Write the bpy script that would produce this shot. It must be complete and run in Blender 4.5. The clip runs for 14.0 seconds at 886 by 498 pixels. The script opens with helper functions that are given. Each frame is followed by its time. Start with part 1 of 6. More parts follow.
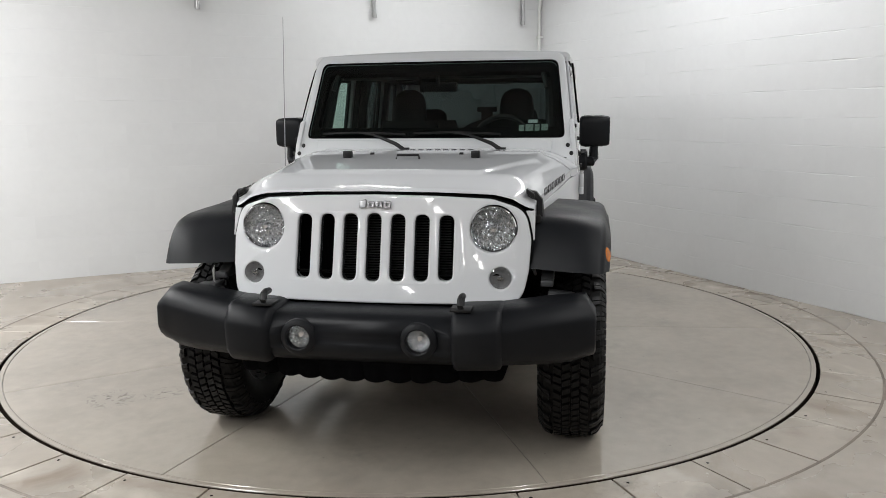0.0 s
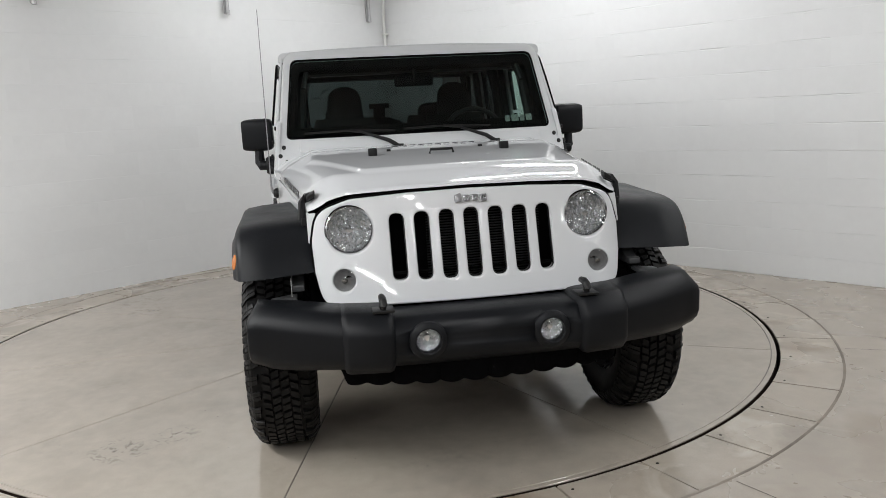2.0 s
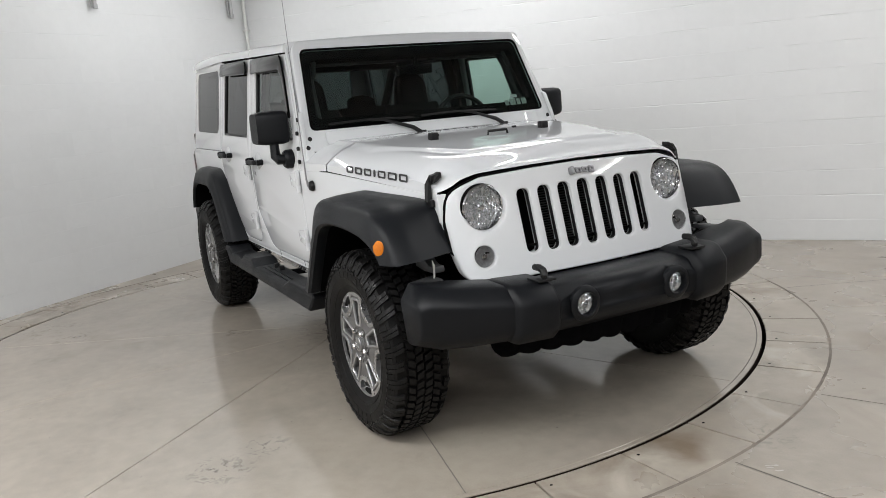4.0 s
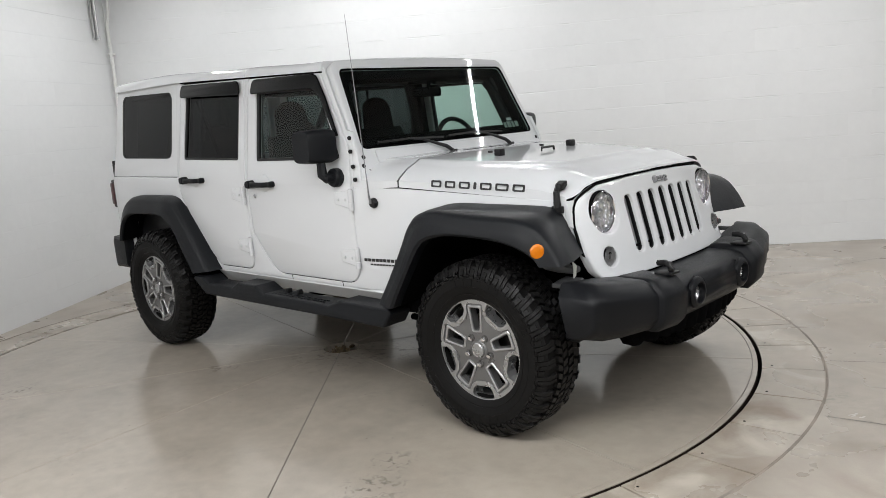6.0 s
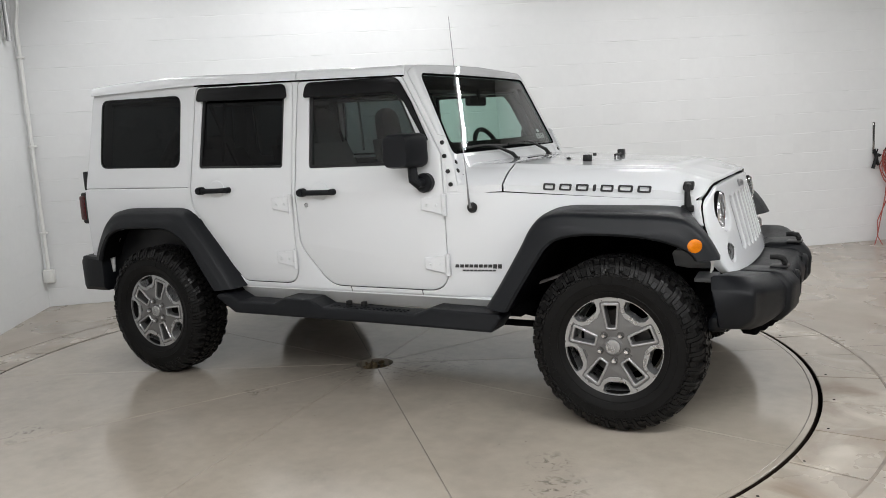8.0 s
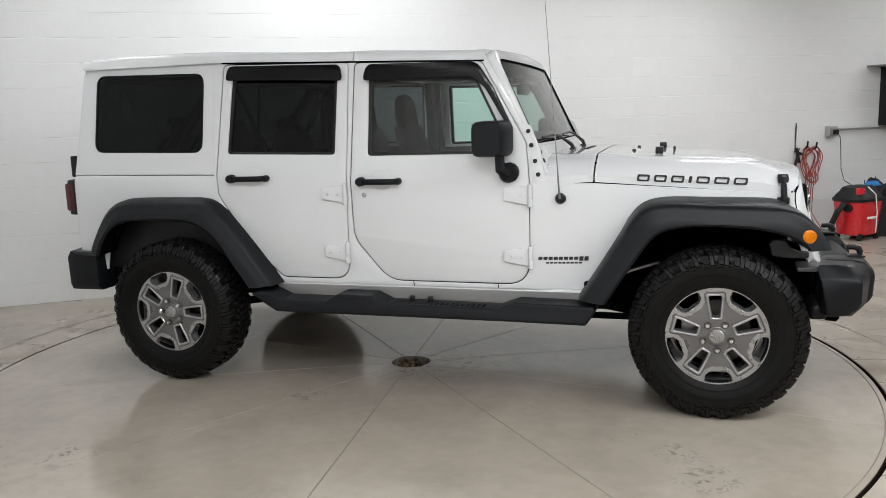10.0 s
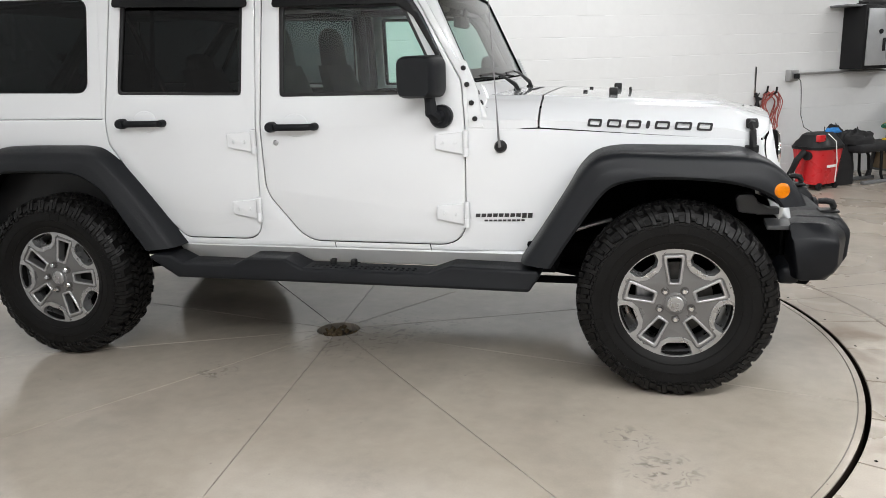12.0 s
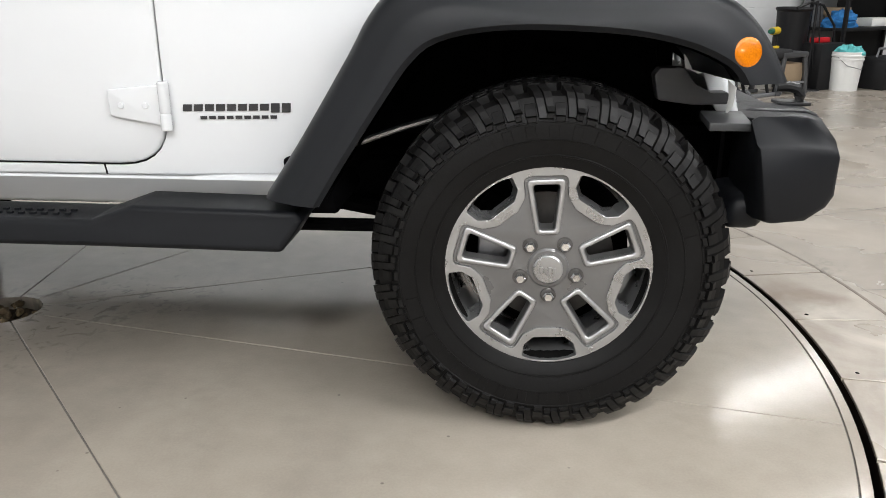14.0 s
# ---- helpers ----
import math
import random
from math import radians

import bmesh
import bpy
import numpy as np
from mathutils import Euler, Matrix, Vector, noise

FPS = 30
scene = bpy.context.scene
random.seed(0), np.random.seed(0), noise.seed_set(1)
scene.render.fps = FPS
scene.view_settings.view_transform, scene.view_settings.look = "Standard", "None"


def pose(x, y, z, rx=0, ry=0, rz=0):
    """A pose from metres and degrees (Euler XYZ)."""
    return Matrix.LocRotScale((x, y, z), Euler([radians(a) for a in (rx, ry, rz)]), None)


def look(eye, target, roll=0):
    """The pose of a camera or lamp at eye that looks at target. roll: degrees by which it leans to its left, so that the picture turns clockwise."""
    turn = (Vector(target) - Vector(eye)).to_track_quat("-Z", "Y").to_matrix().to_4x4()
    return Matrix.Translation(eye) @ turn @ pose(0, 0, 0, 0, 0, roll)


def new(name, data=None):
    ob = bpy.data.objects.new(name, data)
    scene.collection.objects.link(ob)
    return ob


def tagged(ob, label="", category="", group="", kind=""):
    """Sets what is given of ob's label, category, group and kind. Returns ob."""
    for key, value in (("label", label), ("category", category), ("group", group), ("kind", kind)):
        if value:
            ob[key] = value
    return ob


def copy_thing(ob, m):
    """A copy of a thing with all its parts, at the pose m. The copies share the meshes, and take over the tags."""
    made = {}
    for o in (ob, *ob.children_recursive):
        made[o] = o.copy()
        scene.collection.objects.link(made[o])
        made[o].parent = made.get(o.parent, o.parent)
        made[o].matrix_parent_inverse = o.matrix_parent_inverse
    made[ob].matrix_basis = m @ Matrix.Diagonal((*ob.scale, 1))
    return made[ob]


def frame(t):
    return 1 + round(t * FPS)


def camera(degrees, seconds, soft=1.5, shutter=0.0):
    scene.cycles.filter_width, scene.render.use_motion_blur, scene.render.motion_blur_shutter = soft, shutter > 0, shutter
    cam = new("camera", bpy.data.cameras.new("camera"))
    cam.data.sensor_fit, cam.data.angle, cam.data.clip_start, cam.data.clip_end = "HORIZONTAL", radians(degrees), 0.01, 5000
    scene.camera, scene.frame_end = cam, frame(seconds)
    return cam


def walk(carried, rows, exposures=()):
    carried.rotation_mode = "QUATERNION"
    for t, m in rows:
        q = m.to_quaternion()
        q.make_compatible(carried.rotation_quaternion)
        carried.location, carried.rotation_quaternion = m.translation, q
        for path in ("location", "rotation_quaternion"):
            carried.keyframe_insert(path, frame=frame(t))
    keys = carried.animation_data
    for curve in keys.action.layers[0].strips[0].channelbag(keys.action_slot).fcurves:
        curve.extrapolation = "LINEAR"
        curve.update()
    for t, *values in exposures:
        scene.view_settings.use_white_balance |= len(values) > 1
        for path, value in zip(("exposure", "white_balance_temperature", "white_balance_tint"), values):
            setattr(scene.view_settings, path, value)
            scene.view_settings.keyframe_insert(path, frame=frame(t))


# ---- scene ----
cam = camera(58.4, 14.0, soft=0.65)
EXPOSURES = [(0, 0.02), (3, 0.05), (6, 0.09), (8, 0.08), (11, 0.2), (12, 0.40), (13, 0.53), (14, 0.58)]
PATH = [
    (0, (3.517, 0.822, 1.42), (1.574, 0.481, 1.093), -0.5),
    (0.5, (3.516, 0.49, 1.423), (1.552, 0.294, 1.098), -1.1),
    (1, (3.589, 0.123, 1.437), (1.616, 0.081, 1.111), -1.5),
    (1.5, (3.523, -0.232, 1.42), (1.555, -0.1, 1.089), -2.4),
    (2, (3.488, -0.602, 1.42), (1.542, -0.294, 1.077), -2.9),
    (2.5, (3.457, -0.989, 1.426), (1.545, -0.523, 1.066), -3.2),
    (3, (3.33, -1.339, 1.422), (1.463, -0.726, 1.052), -3.8),
    (3.2, (3.309, -1.483, 1.424), (1.462, -0.816, 1.046), -4.2),
    (5.3, (2.553, -2.973, 1.429), (1.043, -1.706, 1.093), -4.6),
    (5.5, (2.469, -3.109, 1.44), (1.002, -1.793, 1.103), -4.6),
    (6, (2.272, -3.459, 1.451), (0.909, -2.034, 1.119), -4.4),
    (6.5, (1.976, -3.72, 1.435), (0.725, -2.193, 1.111), -3.6),
    (7, (1.687, -4.007, 1.412), (0.537, -2.4, 1.105), -2.9),
    (7.5, (1.388, -4.251, 1.411), (0.335, -2.575, 1.121), -3.2),
    (8, (1.04, -4.345, 1.424), (0.085, -2.612, 1.132), -3.4),
    (8.5, (0.754, -4.487, 1.429), (-0.117, -2.712, 1.128), -3.3),
    (10.8, (-0.336, -4.675, 1.493), (-0.841, -2.771, 1.149), -1.7),
    (11, (-0.33, -4.657, 1.507), (-0.832, -2.754, 1.147), -1.8),
    (11.5, (-0.246, -4.475, 1.479), (-0.747, -2.582, 1.073), -1.8),
    (12, (-0.145, -4.142, 1.394), (-0.628, -2.255, 0.937), -1.7),
    (12.5, (-0.143, -3.778, 1.305), (-0.604, -1.903, 0.785), -1.0),
    (13, (-0.122, -3.396, 1.207), (-0.518, -1.514, 0.661), -1.2),
    (13.5, (-0.104, -2.982, 1.095), (-0.394, -1.089, 0.52), -0.9),
    (14, (-0.101, -2.587, 1.009), (-0.252, -0.695, 0.377), -0.0),
]
walk(cam, [(t, look(eye, target, roll)) for t, eye, target, roll in PATH], EXPOSURES)

# ---- world and lights ----
world = bpy.data.worlds.new("room_world")
scene.world = world
world.use_nodes = True
world.node_tree.nodes["Background"].inputs[0].default_value = (0.8, 0.85, 0.9, 1)
world.node_tree.nodes["Background"].inputs[1].default_value = 0.05
scene.view_settings.exposure = 0.0
CEIL = 3.25
# strip lights: metres along the long wall, metres out from it, quarter turns, watts
# unseen lamps in guessed rows, watts set to balance floor and walls
STRIPS = [(s, 6.9, 0, w) for s, w in ((1.6, 122.0), (4.6, 102.0), (7.6, 62.0), (10.2, 30.0))] + [(s, 9.6, 0, w) for s, w in ((3.0, 78.0), (6.6, 76.0), (10.0, 36.0))]
# first and third match mirrored streaks; others are added to brighten walls and car
STRIPS += [(3.15, 0.95, 0, 41.0), (6.3, 1.45, 0, 40.0), (10.4, 0.95, 0, 12.0), (0.95, 1.8, 1, 25.0), (0.75, 5.2, 1, 8.0), (7.8, 2.9, 0, 36.0), (12.2, 2.4, 1, 52.0)]


# ---- materials ----
def nodes_of(name):
    m = bpy.data.materials.new(name)
    m.use_nodes = True
    nt = m.node_tree
    return m, nt, nt.nodes["Principled BSDF"]


def pbr(name, col, rough, metal=0.0, coat=0.0, var=0.08, scale=6.0, bump=0.0, bscale=80.0, rvar=0.08, coords="Object", random_offset=False, spec=0.5):
    """A surface with colour and gloss that vary at two scales, and fine relief."""
    m, nt, b = nodes_of(name)
    L = nt.links.new
    tc = nt.nodes.new("ShaderNodeTexCoord")
    vec = tc.outputs[coords]
    if random_offset:
        oi = nt.nodes.new("ShaderNodeObjectInfo")
        mul = nt.nodes.new("ShaderNodeMath"); mul.operation = "MULTIPLY"; mul.inputs[1].default_value = 37.0
        L(oi.outputs["Random"], mul.inputs[0])
        add = nt.nodes.new("ShaderNodeVectorMath"); add.operation = "ADD"
        L(vec, add.inputs[0]); L(mul.outputs[0], add.inputs[1])
        vec = add.outputs[0]
    n1 = nt.nodes.new("ShaderNodeTexNoise"); n1.inputs["Scale"].default_value = scale; n1.inputs["Detail"].default_value = 4
    n2 = nt.nodes.new("ShaderNodeTexNoise"); n2.inputs["Scale"].default_value = scale * 9; n2.inputs["Detail"].default_value = 3
    L(vec, n1.inputs["Vector"]); L(vec, n2.inputs["Vector"])
    mixf = nt.nodes.new("ShaderNodeMath"); mixf.operation = "MULTIPLY_ADD"; mixf.inputs[1].default_value = 0.35
    L(n2.outputs[0], mixf.inputs[0]); 
    sc = nt.nodes.new("ShaderNodeMath"); sc.operation = "MULTIPLY"; sc.inputs[1].default_value = 0.65
    L(n1.outputs[0], sc.inputs[0]); L(sc.outputs[0], mixf.inputs[2])
    mr = nt.nodes.new("ShaderNodeMapRange"); mr.inputs[1].default_value = 0.3; mr.inputs[2].default_value = 0.7
    L(mixf.outputs[0], mr.inputs[0])
    mx = nt.nodes.new("ShaderNodeMix"); mx.data_type = "RGBA"
    mx.inputs[6].default_value = (*[c * (1 - var) for c in col], 1)
    mx.inputs[7].default_value = (*[min(1.0, c * (1 + var)) for c in col], 1)
    L(mr.outputs[0], mx.inputs[0]); L(mx.outputs[2], b.inputs["Base Color"])
    rr = nt.nodes.new("ShaderNodeMapRange"); rr.inputs[1].default_value = 0.3; rr.inputs[2].default_value = 0.7
    rr.inputs[3].default_value = max(0.02, rough - rvar); rr.inputs[4].default_value = min(1.0, rough + rvar)
    L(n1.outputs[0], rr.inputs[0]); L(rr.outputs[0], b.inputs["Roughness"])
    b.inputs["Metallic"].default_value = metal
    b.inputs["Specular IOR Level"].default_value = spec
    b.inputs["Coat Weight"].default_value = coat
    b.inputs["Coat Roughness"].default_value = 0.05
    if bump:
        n3 = nt.nodes.new("ShaderNodeTexNoise"); n3.inputs["Scale"].default_value = bscale; n3.inputs["Detail"].default_value = 3
        L(vec, n3.inputs["Vector"])
        bp = nt.nodes.new("ShaderNodeBump"); bp.inputs["Strength"].default_value = bump; bp.inputs["Distance"].default_value = 0.004
        L(n3.outputs[0], bp.inputs["Height"]); L(bp.outputs[0], b.inputs["Normal"])
    return m


def glass(name, tint, gloss=0.03, ior=1.5):
    """A tinted pane: lets tinted light through and mirrors by Fresnel."""
    m, nt, b = nodes_of(name)
    nt.nodes.remove(b)
    L = nt.links.new
    tr = nt.nodes.new("ShaderNodeBsdfTransparent"); tr.inputs[0].default_value = (*tint, 1)
    gl = nt.nodes.new("ShaderNodeBsdfGlossy"); gl.inputs["Roughness"].default_value = gloss
    lw = nt.nodes.new("ShaderNodeLayerWeight"); lw.inputs[0].default_value = 0.5
    pw = nt.nodes.new("ShaderNodeMath"); pw.operation = "POWER"; pw.inputs[1].default_value = 5.0
    fr = nt.nodes.new("ShaderNodeMapRange"); fr.inputs[3].default_value = ((ior - 1) / (ior + 1)) ** 2; fr.inputs[4].default_value = 1.0
    L(lw.outputs["Facing"], pw.inputs[0]); L(pw.outputs[0], fr.inputs[0])
    mx = nt.nodes.new("ShaderNodeMixShader")
    L(fr.outputs[0], mx.inputs[0]); L(tr.outputs[0], mx.inputs[1]); L(gl.outputs[0], mx.inputs[2])
    L(mx.outputs[0], nt.nodes["Material Output"].inputs[0])
    return m


def glow(name, col, strength):
    m, nt, b = nodes_of(name)
    b.inputs["Emission Color"].default_value = (*col, 1)
    b.inputs["Emission Strength"].default_value = strength
    return m


# scuffed patches on the floor: x, y, radius, darkest tone
SCUFFS = [(-1.62, -0.40, 0.45, 0.60), (-1.30, -0.15, 0.30, 0.70), (-0.05, -1.55, 0.17, 0.45), (-0.16, -1.33, 0.13, 0.5), (-2.09, -0.98, 0.14, 0.52), (-2.80, -1.94, 0.18, 0.55), (-3.2, -2.1, 0.3, 0.72), (0.6, 1.1, 0.2, 0.7), (1.05, 0.35, 0.2, 0.72), (-1.0, 2.3, 0.25, 0.8)]


def concrete(name, col, rough, stain=0.5, brown=0.1, spec=0.6, uneven=0.09):
    """Worn sealed concrete: cloudy tone, dark stains, specks, and uneven gloss."""
    m, nt, b = nodes_of(name)
    L = nt.links.new
    geo = nt.nodes.new("ShaderNodeNewGeometry")
    def nz(scale, detail=5, dist=0.0):
        n = nt.nodes.new("ShaderNodeTexNoise"); n.inputs["Scale"].default_value = scale
        n.inputs["Detail"].default_value = detail; n.inputs["Distortion"].default_value = dist
        L(geo.outputs["Position"], n.inputs["Vector"])
        return n.outputs[0]
    def rng(sock, a, c, lo, hi):
        r = nt.nodes.new("ShaderNodeMapRange")
        for k, v in zip((1, 2, 3, 4), (a, c, lo, hi)):
            r.inputs[k].default_value = v
        L(sock, r.inputs[0])
        return r.outputs[0]
    def mul(a, c):
        k = nt.nodes.new("ShaderNodeMath"); k.operation = "MULTIPLY"
        L(a, k.inputs[0])
        if isinstance(c, float):
            k.inputs[1].default_value = c
        else:
            L(c, k.inputs[1])
        return k.outputs[0]
    cloud = rng(nz(0.9, 6, 0.6), 0.3, 0.7, 0.90, 1.08)
    fine = rng(nz(14, 6), 0.3, 0.7, 0.95, 1.04)
    grain = rng(nz(160, 3), 0.3, 0.7, 0.96, 1.03)
    blot = rng(nz(2.3, 7, 0.4), 0.50, 0.80, 1.0, 1.0 - 0.30 * stain)
    brk = rng(nz(26, 4), 0.35, 0.7, 0.0, 1.0)
    patch = mul(rng(nz(3.1, 3), 0.50, 0.85, 0.0, 1.0), brk)
    mark = rng(patch, 0.0, 1.0, 1.0, 1.0 - 0.35 * stain)
    v = nt.nodes.new("ShaderNodeTexVoronoi"); v.inputs["Scale"].default_value = 9.0
    L(geo.outputs["Position"], v.inputs["Vector"])
    speck = rng(v.outputs["Distance"], 0.02, 0.045, 0.55, 1.0)
    tone = mul(mul(mul(cloud, fine), mul(grain, blot)), mul(mark, speck))
    for sx, sy, sr, dark in SCUFFS:
        ds = nt.nodes.new("ShaderNodeVectorMath"); ds.operation = "DISTANCE"
        ds.inputs[1].default_value = (sx, sy, 0.0)
        L(geo.outputs["Position"], ds.inputs[0])
        spot = mul(rng(ds.outputs["Value"], sr * 0.2, sr, 1.0, 0.0), rng(nz(19, 6, 1.2), 0.54, 0.66, 0.0, 1.0))
        tone = mul(tone, rng(spot, 0.0, 1.0, 1.0, dark))
    vm = nt.nodes.new("ShaderNodeVectorMath"); vm.operation = "SCALE"
    vm.inputs[0].default_value = col
    L(tone, vm.inputs["Scale"])
    # brown soaked-in stains and pale dusty wear
    dirt = nt.nodes.new("ShaderNodeMix"); dirt.data_type = "RGBA"
    dirt.inputs[7].default_value = (0.17, 0.125, 0.085, 1)
    L(rng(nz(1.9, 7, 1.1), 0.52, 0.72, 0.0, brown), dirt.inputs[0])
    L(vm.outputs[0], dirt.inputs[6])
    dust = nt.nodes.new("ShaderNodeMix"); dust.data_type = "RGBA"
    dust.inputs[7].default_value = (0.46, 0.42, 0.36, 1)
    L(rng(nz(2.7, 7, 0.9), 0.56, 0.70, 0.0, brown * 0.9), dust.inputs[0])
    L(dirt.outputs[2], dust.inputs[6])
    L(dust.outputs[2], b.inputs["Base Color"])
    b.inputs["Specular IOR Level"].default_value = spec
    L(rng(nz(1.7, 5, 0.5), 0.3, 0.7, rough - uneven * 0.8, rough + uneven * 1.3), b.inputs["Roughness"])
    bp = nt.nodes.new("ShaderNodeBump"); bp.inputs["Strength"].default_value = 0.08; bp.inputs["Distance"].default_value = 0.003
    L(nz(5.0, 6), bp.inputs["Height"])
    pit = nt.nodes.new("ShaderNodeBump"); pit.inputs["Strength"].default_value = 0.22; pit.inputs["Distance"].default_value = 0.0012
    L(nz(75.0, 3), pit.inputs["Height"])
    L(pit.outputs[0], bp.inputs["Normal"])
    L(bp.outputs[0], b.inputs["Normal"])
    return m


PAINT = pbr("white_car_paint", (0.615, 0.627, 0.640), 0.5, coat=1.0, var=0.004, scale=1, rvar=0.005, spec=0.1)
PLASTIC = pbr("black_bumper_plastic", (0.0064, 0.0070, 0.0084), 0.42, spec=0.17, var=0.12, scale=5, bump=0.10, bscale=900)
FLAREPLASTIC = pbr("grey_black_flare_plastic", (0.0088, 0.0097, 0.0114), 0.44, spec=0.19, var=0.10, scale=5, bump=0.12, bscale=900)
PAINT.node_tree.nodes["Principled BSDF"].inputs["Coat Roughness"].default_value = 0.025
TRIM = pbr("dark_trim", (0.0055, 0.0055, 0.006), 0.45, spec=0.35, var=0.15, bump=0.1, bscale=200)
GLOSSBLACK = pbr("gloss_black_acrylic", (0.003, 0.003, 0.0034), 0.16, spec=0.2, var=0.1)
UNDER = pbr("underbody_black", (0.0026, 0.0026, 0.0029), 0.9, spec=0.02, var=0.3, bump=0.4, bscale=60)
RUBBER = pbr("tyre_rubber", (0.0048, 0.0046, 0.0045), 0.50, spec=0.13, var=0.3, scale=9, bump=0.15, bscale=150)
TREADRUBBER = pbr("dressed_tread_rubber", (0.0050, 0.0048, 0.0047), 0.46, spec=0.18, var=0.3, scale=30, rvar=0.12)
ALLOY = pbr("painted_grey_alloy", (0.160, 0.158, 0.157), 0.34, metal=0.6, var=0.05, scale=12)
MACHINED = pbr("machined_bright_alloy", (0.385, 0.386, 0.388), 0.30, metal=0.85, var=0.05, scale=20)
LAMPSILVER = pbr("lamp_reflector_silver", (0.84, 0.85, 0.86), 0.2, metal=0.92, var=0.15, scale=60)
SIGNALGREY = pbr("grey_signal_reflector", (0.34, 0.34, 0.345), 0.35, var=0.25, scale=70)
GREYPLASTIC = pbr("grey_inner_plastic", (0.045, 0.046, 0.048), 0.5, var=0.12, scale=12)
DISCSTEEL = pbr("worn_disc_steel", (0.10, 0.095, 0.09), 0.5, metal=0.8, var=0.2, scale=14)
BRAKESTEEL = pbr("bright_brake_steel", (0.42, 0.42, 0.43), 0.35, metal=0.9, var=0.1)
CHROME = pbr("chrome", (0.75, 0.75, 0.76), 0.08, metal=1.0, var=0.03)
STEEL = pbr("dull_steel", (0.28, 0.28, 0.29), 0.45, metal=0.9, var=0.15, bump=0.1)
SEATCLOTH = pbr("dark_seat_cloth", (0.0085, 0.0088, 0.0092), 0.9, spec=0.2, var=0.2, bump=0.4, bscale=500)
REDLENS = pbr("dark_red_lens", (0.055, 0.002, 0.003), 0.14, coat=0.2, var=0.15)
AMBER = pbr("amber_lens", (0.46, 0.128, 0.001), 0.2, coat=0.1, spec=0.25, var=0.4, scale=28)
DECAL = pbr("charcoal_decal", (0.02, 0.02, 0.022), 0.35, var=0.1)
BADGE = pbr("grey_badge", (0.30, 0.30, 0.31), 0.3, metal=0.8, var=0.1)
WSGLASS = glass("windscreen_glass", (0.56, 0.67, 0.635), ior=1.75)
DOORGLASS = glass("door_glass", (0.66, 0.83, 0.77), ior=1.56)
DARKGLASS = glass("privacy_glass", (0.055, 0.066, 0.068), ior=1.34)
LAMPGLASS = glass("clear_lamp_lens", (0.93, 0.94, 0.95))
WALLPAINT = pbr("white_block_paint", (0.70, 0.707, 0.708), 0.55, var=0.03, scale=1.6, bump=0.12, bscale=30, coords="Object", random_offset=True, rvar=0.1)
JOINTPAINT = pbr("painted_joint", (0.68, 0.685, 0.68), 0.6, var=0.03, bump=0.3, bscale=40)
# unseen ceiling, held dark grey so the windscreen mirrors little light
CEILPAINT = pbr("dark_ceiling_paint", (0.16, 0.16, 0.158), 0.8, var=0.03, scale=1.5)
FLOORMAT = concrete("sealed_concrete", (0.322, 0.285, 0.240), 0.26, 0.6, 0.44, 0.8)
TABLEMAT = concrete("turntable_concrete", (0.335, 0.297, 0.250), 0.13, 0.45, 0.10, 1.0, 0.04)
RINGMAT = concrete("ring_concrete", (0.345, 0.305, 0.256), 0.26, 1.15, 0.85)
FARWALL = pbr("plain_grey_wall", (0.13, 0.13, 0.13), 0.7, var=0.06, scale=1.5)
GAPMAT = pbr("black_gap", (0.004, 0.004, 0.004), 0.9, spec=0.05, var=0.2)


# ---- building helpers ----
def finish(bm, mat, name, smooth=32):
    bmesh.ops.recalc_face_normals(bm, faces=bm.faces)
    me = bpy.data.meshes.new(name)
    bm.to_mesh(me)
    bm.free()
    for p in me.polygons:
        p.use_smooth = smooth > 0
    if smooth > 0:
        me.set_sharp_from_angle(angle=radians(smooth))
    me.materials.append(mat)
    return me


def part(name, bm, mat, parent=None, label="", smooth=32):
    """Links a bmesh as one mesh object under a thing or a part."""
    ob = new(name, finish(bm, mat, name, smooth))
    if parent is not None:
        ob.parent = parent
    return tagged(ob, label)


def thing(name, label, category, group="", kind="", at=(0, 0, 0)):
    ob = new(name)
    ob.location = at
    ob.empty_display_size = 0.1
    return tagged(ob, label, category, group, kind)


def single(name, bm, mat, label, category="", group="", kind="", smooth=32):
    return tagged(part(name, bm, mat, None, "", smooth), label, category, group, kind)


def rpoly(pts, seg=5):
    """A polygon of (x, y) or (x, y, radius) corners, rounded."""
    out = []
    n = len(pts)
    for i, p in enumerate(pts):
        r = p[2] if len(p) > 2 else 0
        a, b, c = Vector(pts[i - 1][:2]), Vector(p[:2]), Vector(pts[(i + 1) % n][:2])
        if r <= 0:
            out.append((b.x, b.y)); continue
        u, v = (a - b).normalized(), (c - b).normalized()
        ang = u.angle(v)
        d = min(r / math.tan(ang / 2), (a - b).length * 0.49, (c - b).length * 0.49)
        for k in range(seg + 1):
            f = k / seg
            q = (b + u * d) * (1 - f) ** 2 + b * 2 * f * (1 - f) + (b + v * d) * f ** 2
            out.append((q.x, q.y))
    return out


def circle(cx, cy, r, n=24, ry=None, turn=0.0):
    ry = r if ry is None else ry
    return [(cx + r * math.cos(turn + 2 * math.pi * k / n), cy + ry * math.sin(turn + 2 * math.pi * k / n)) for k in range(n)]


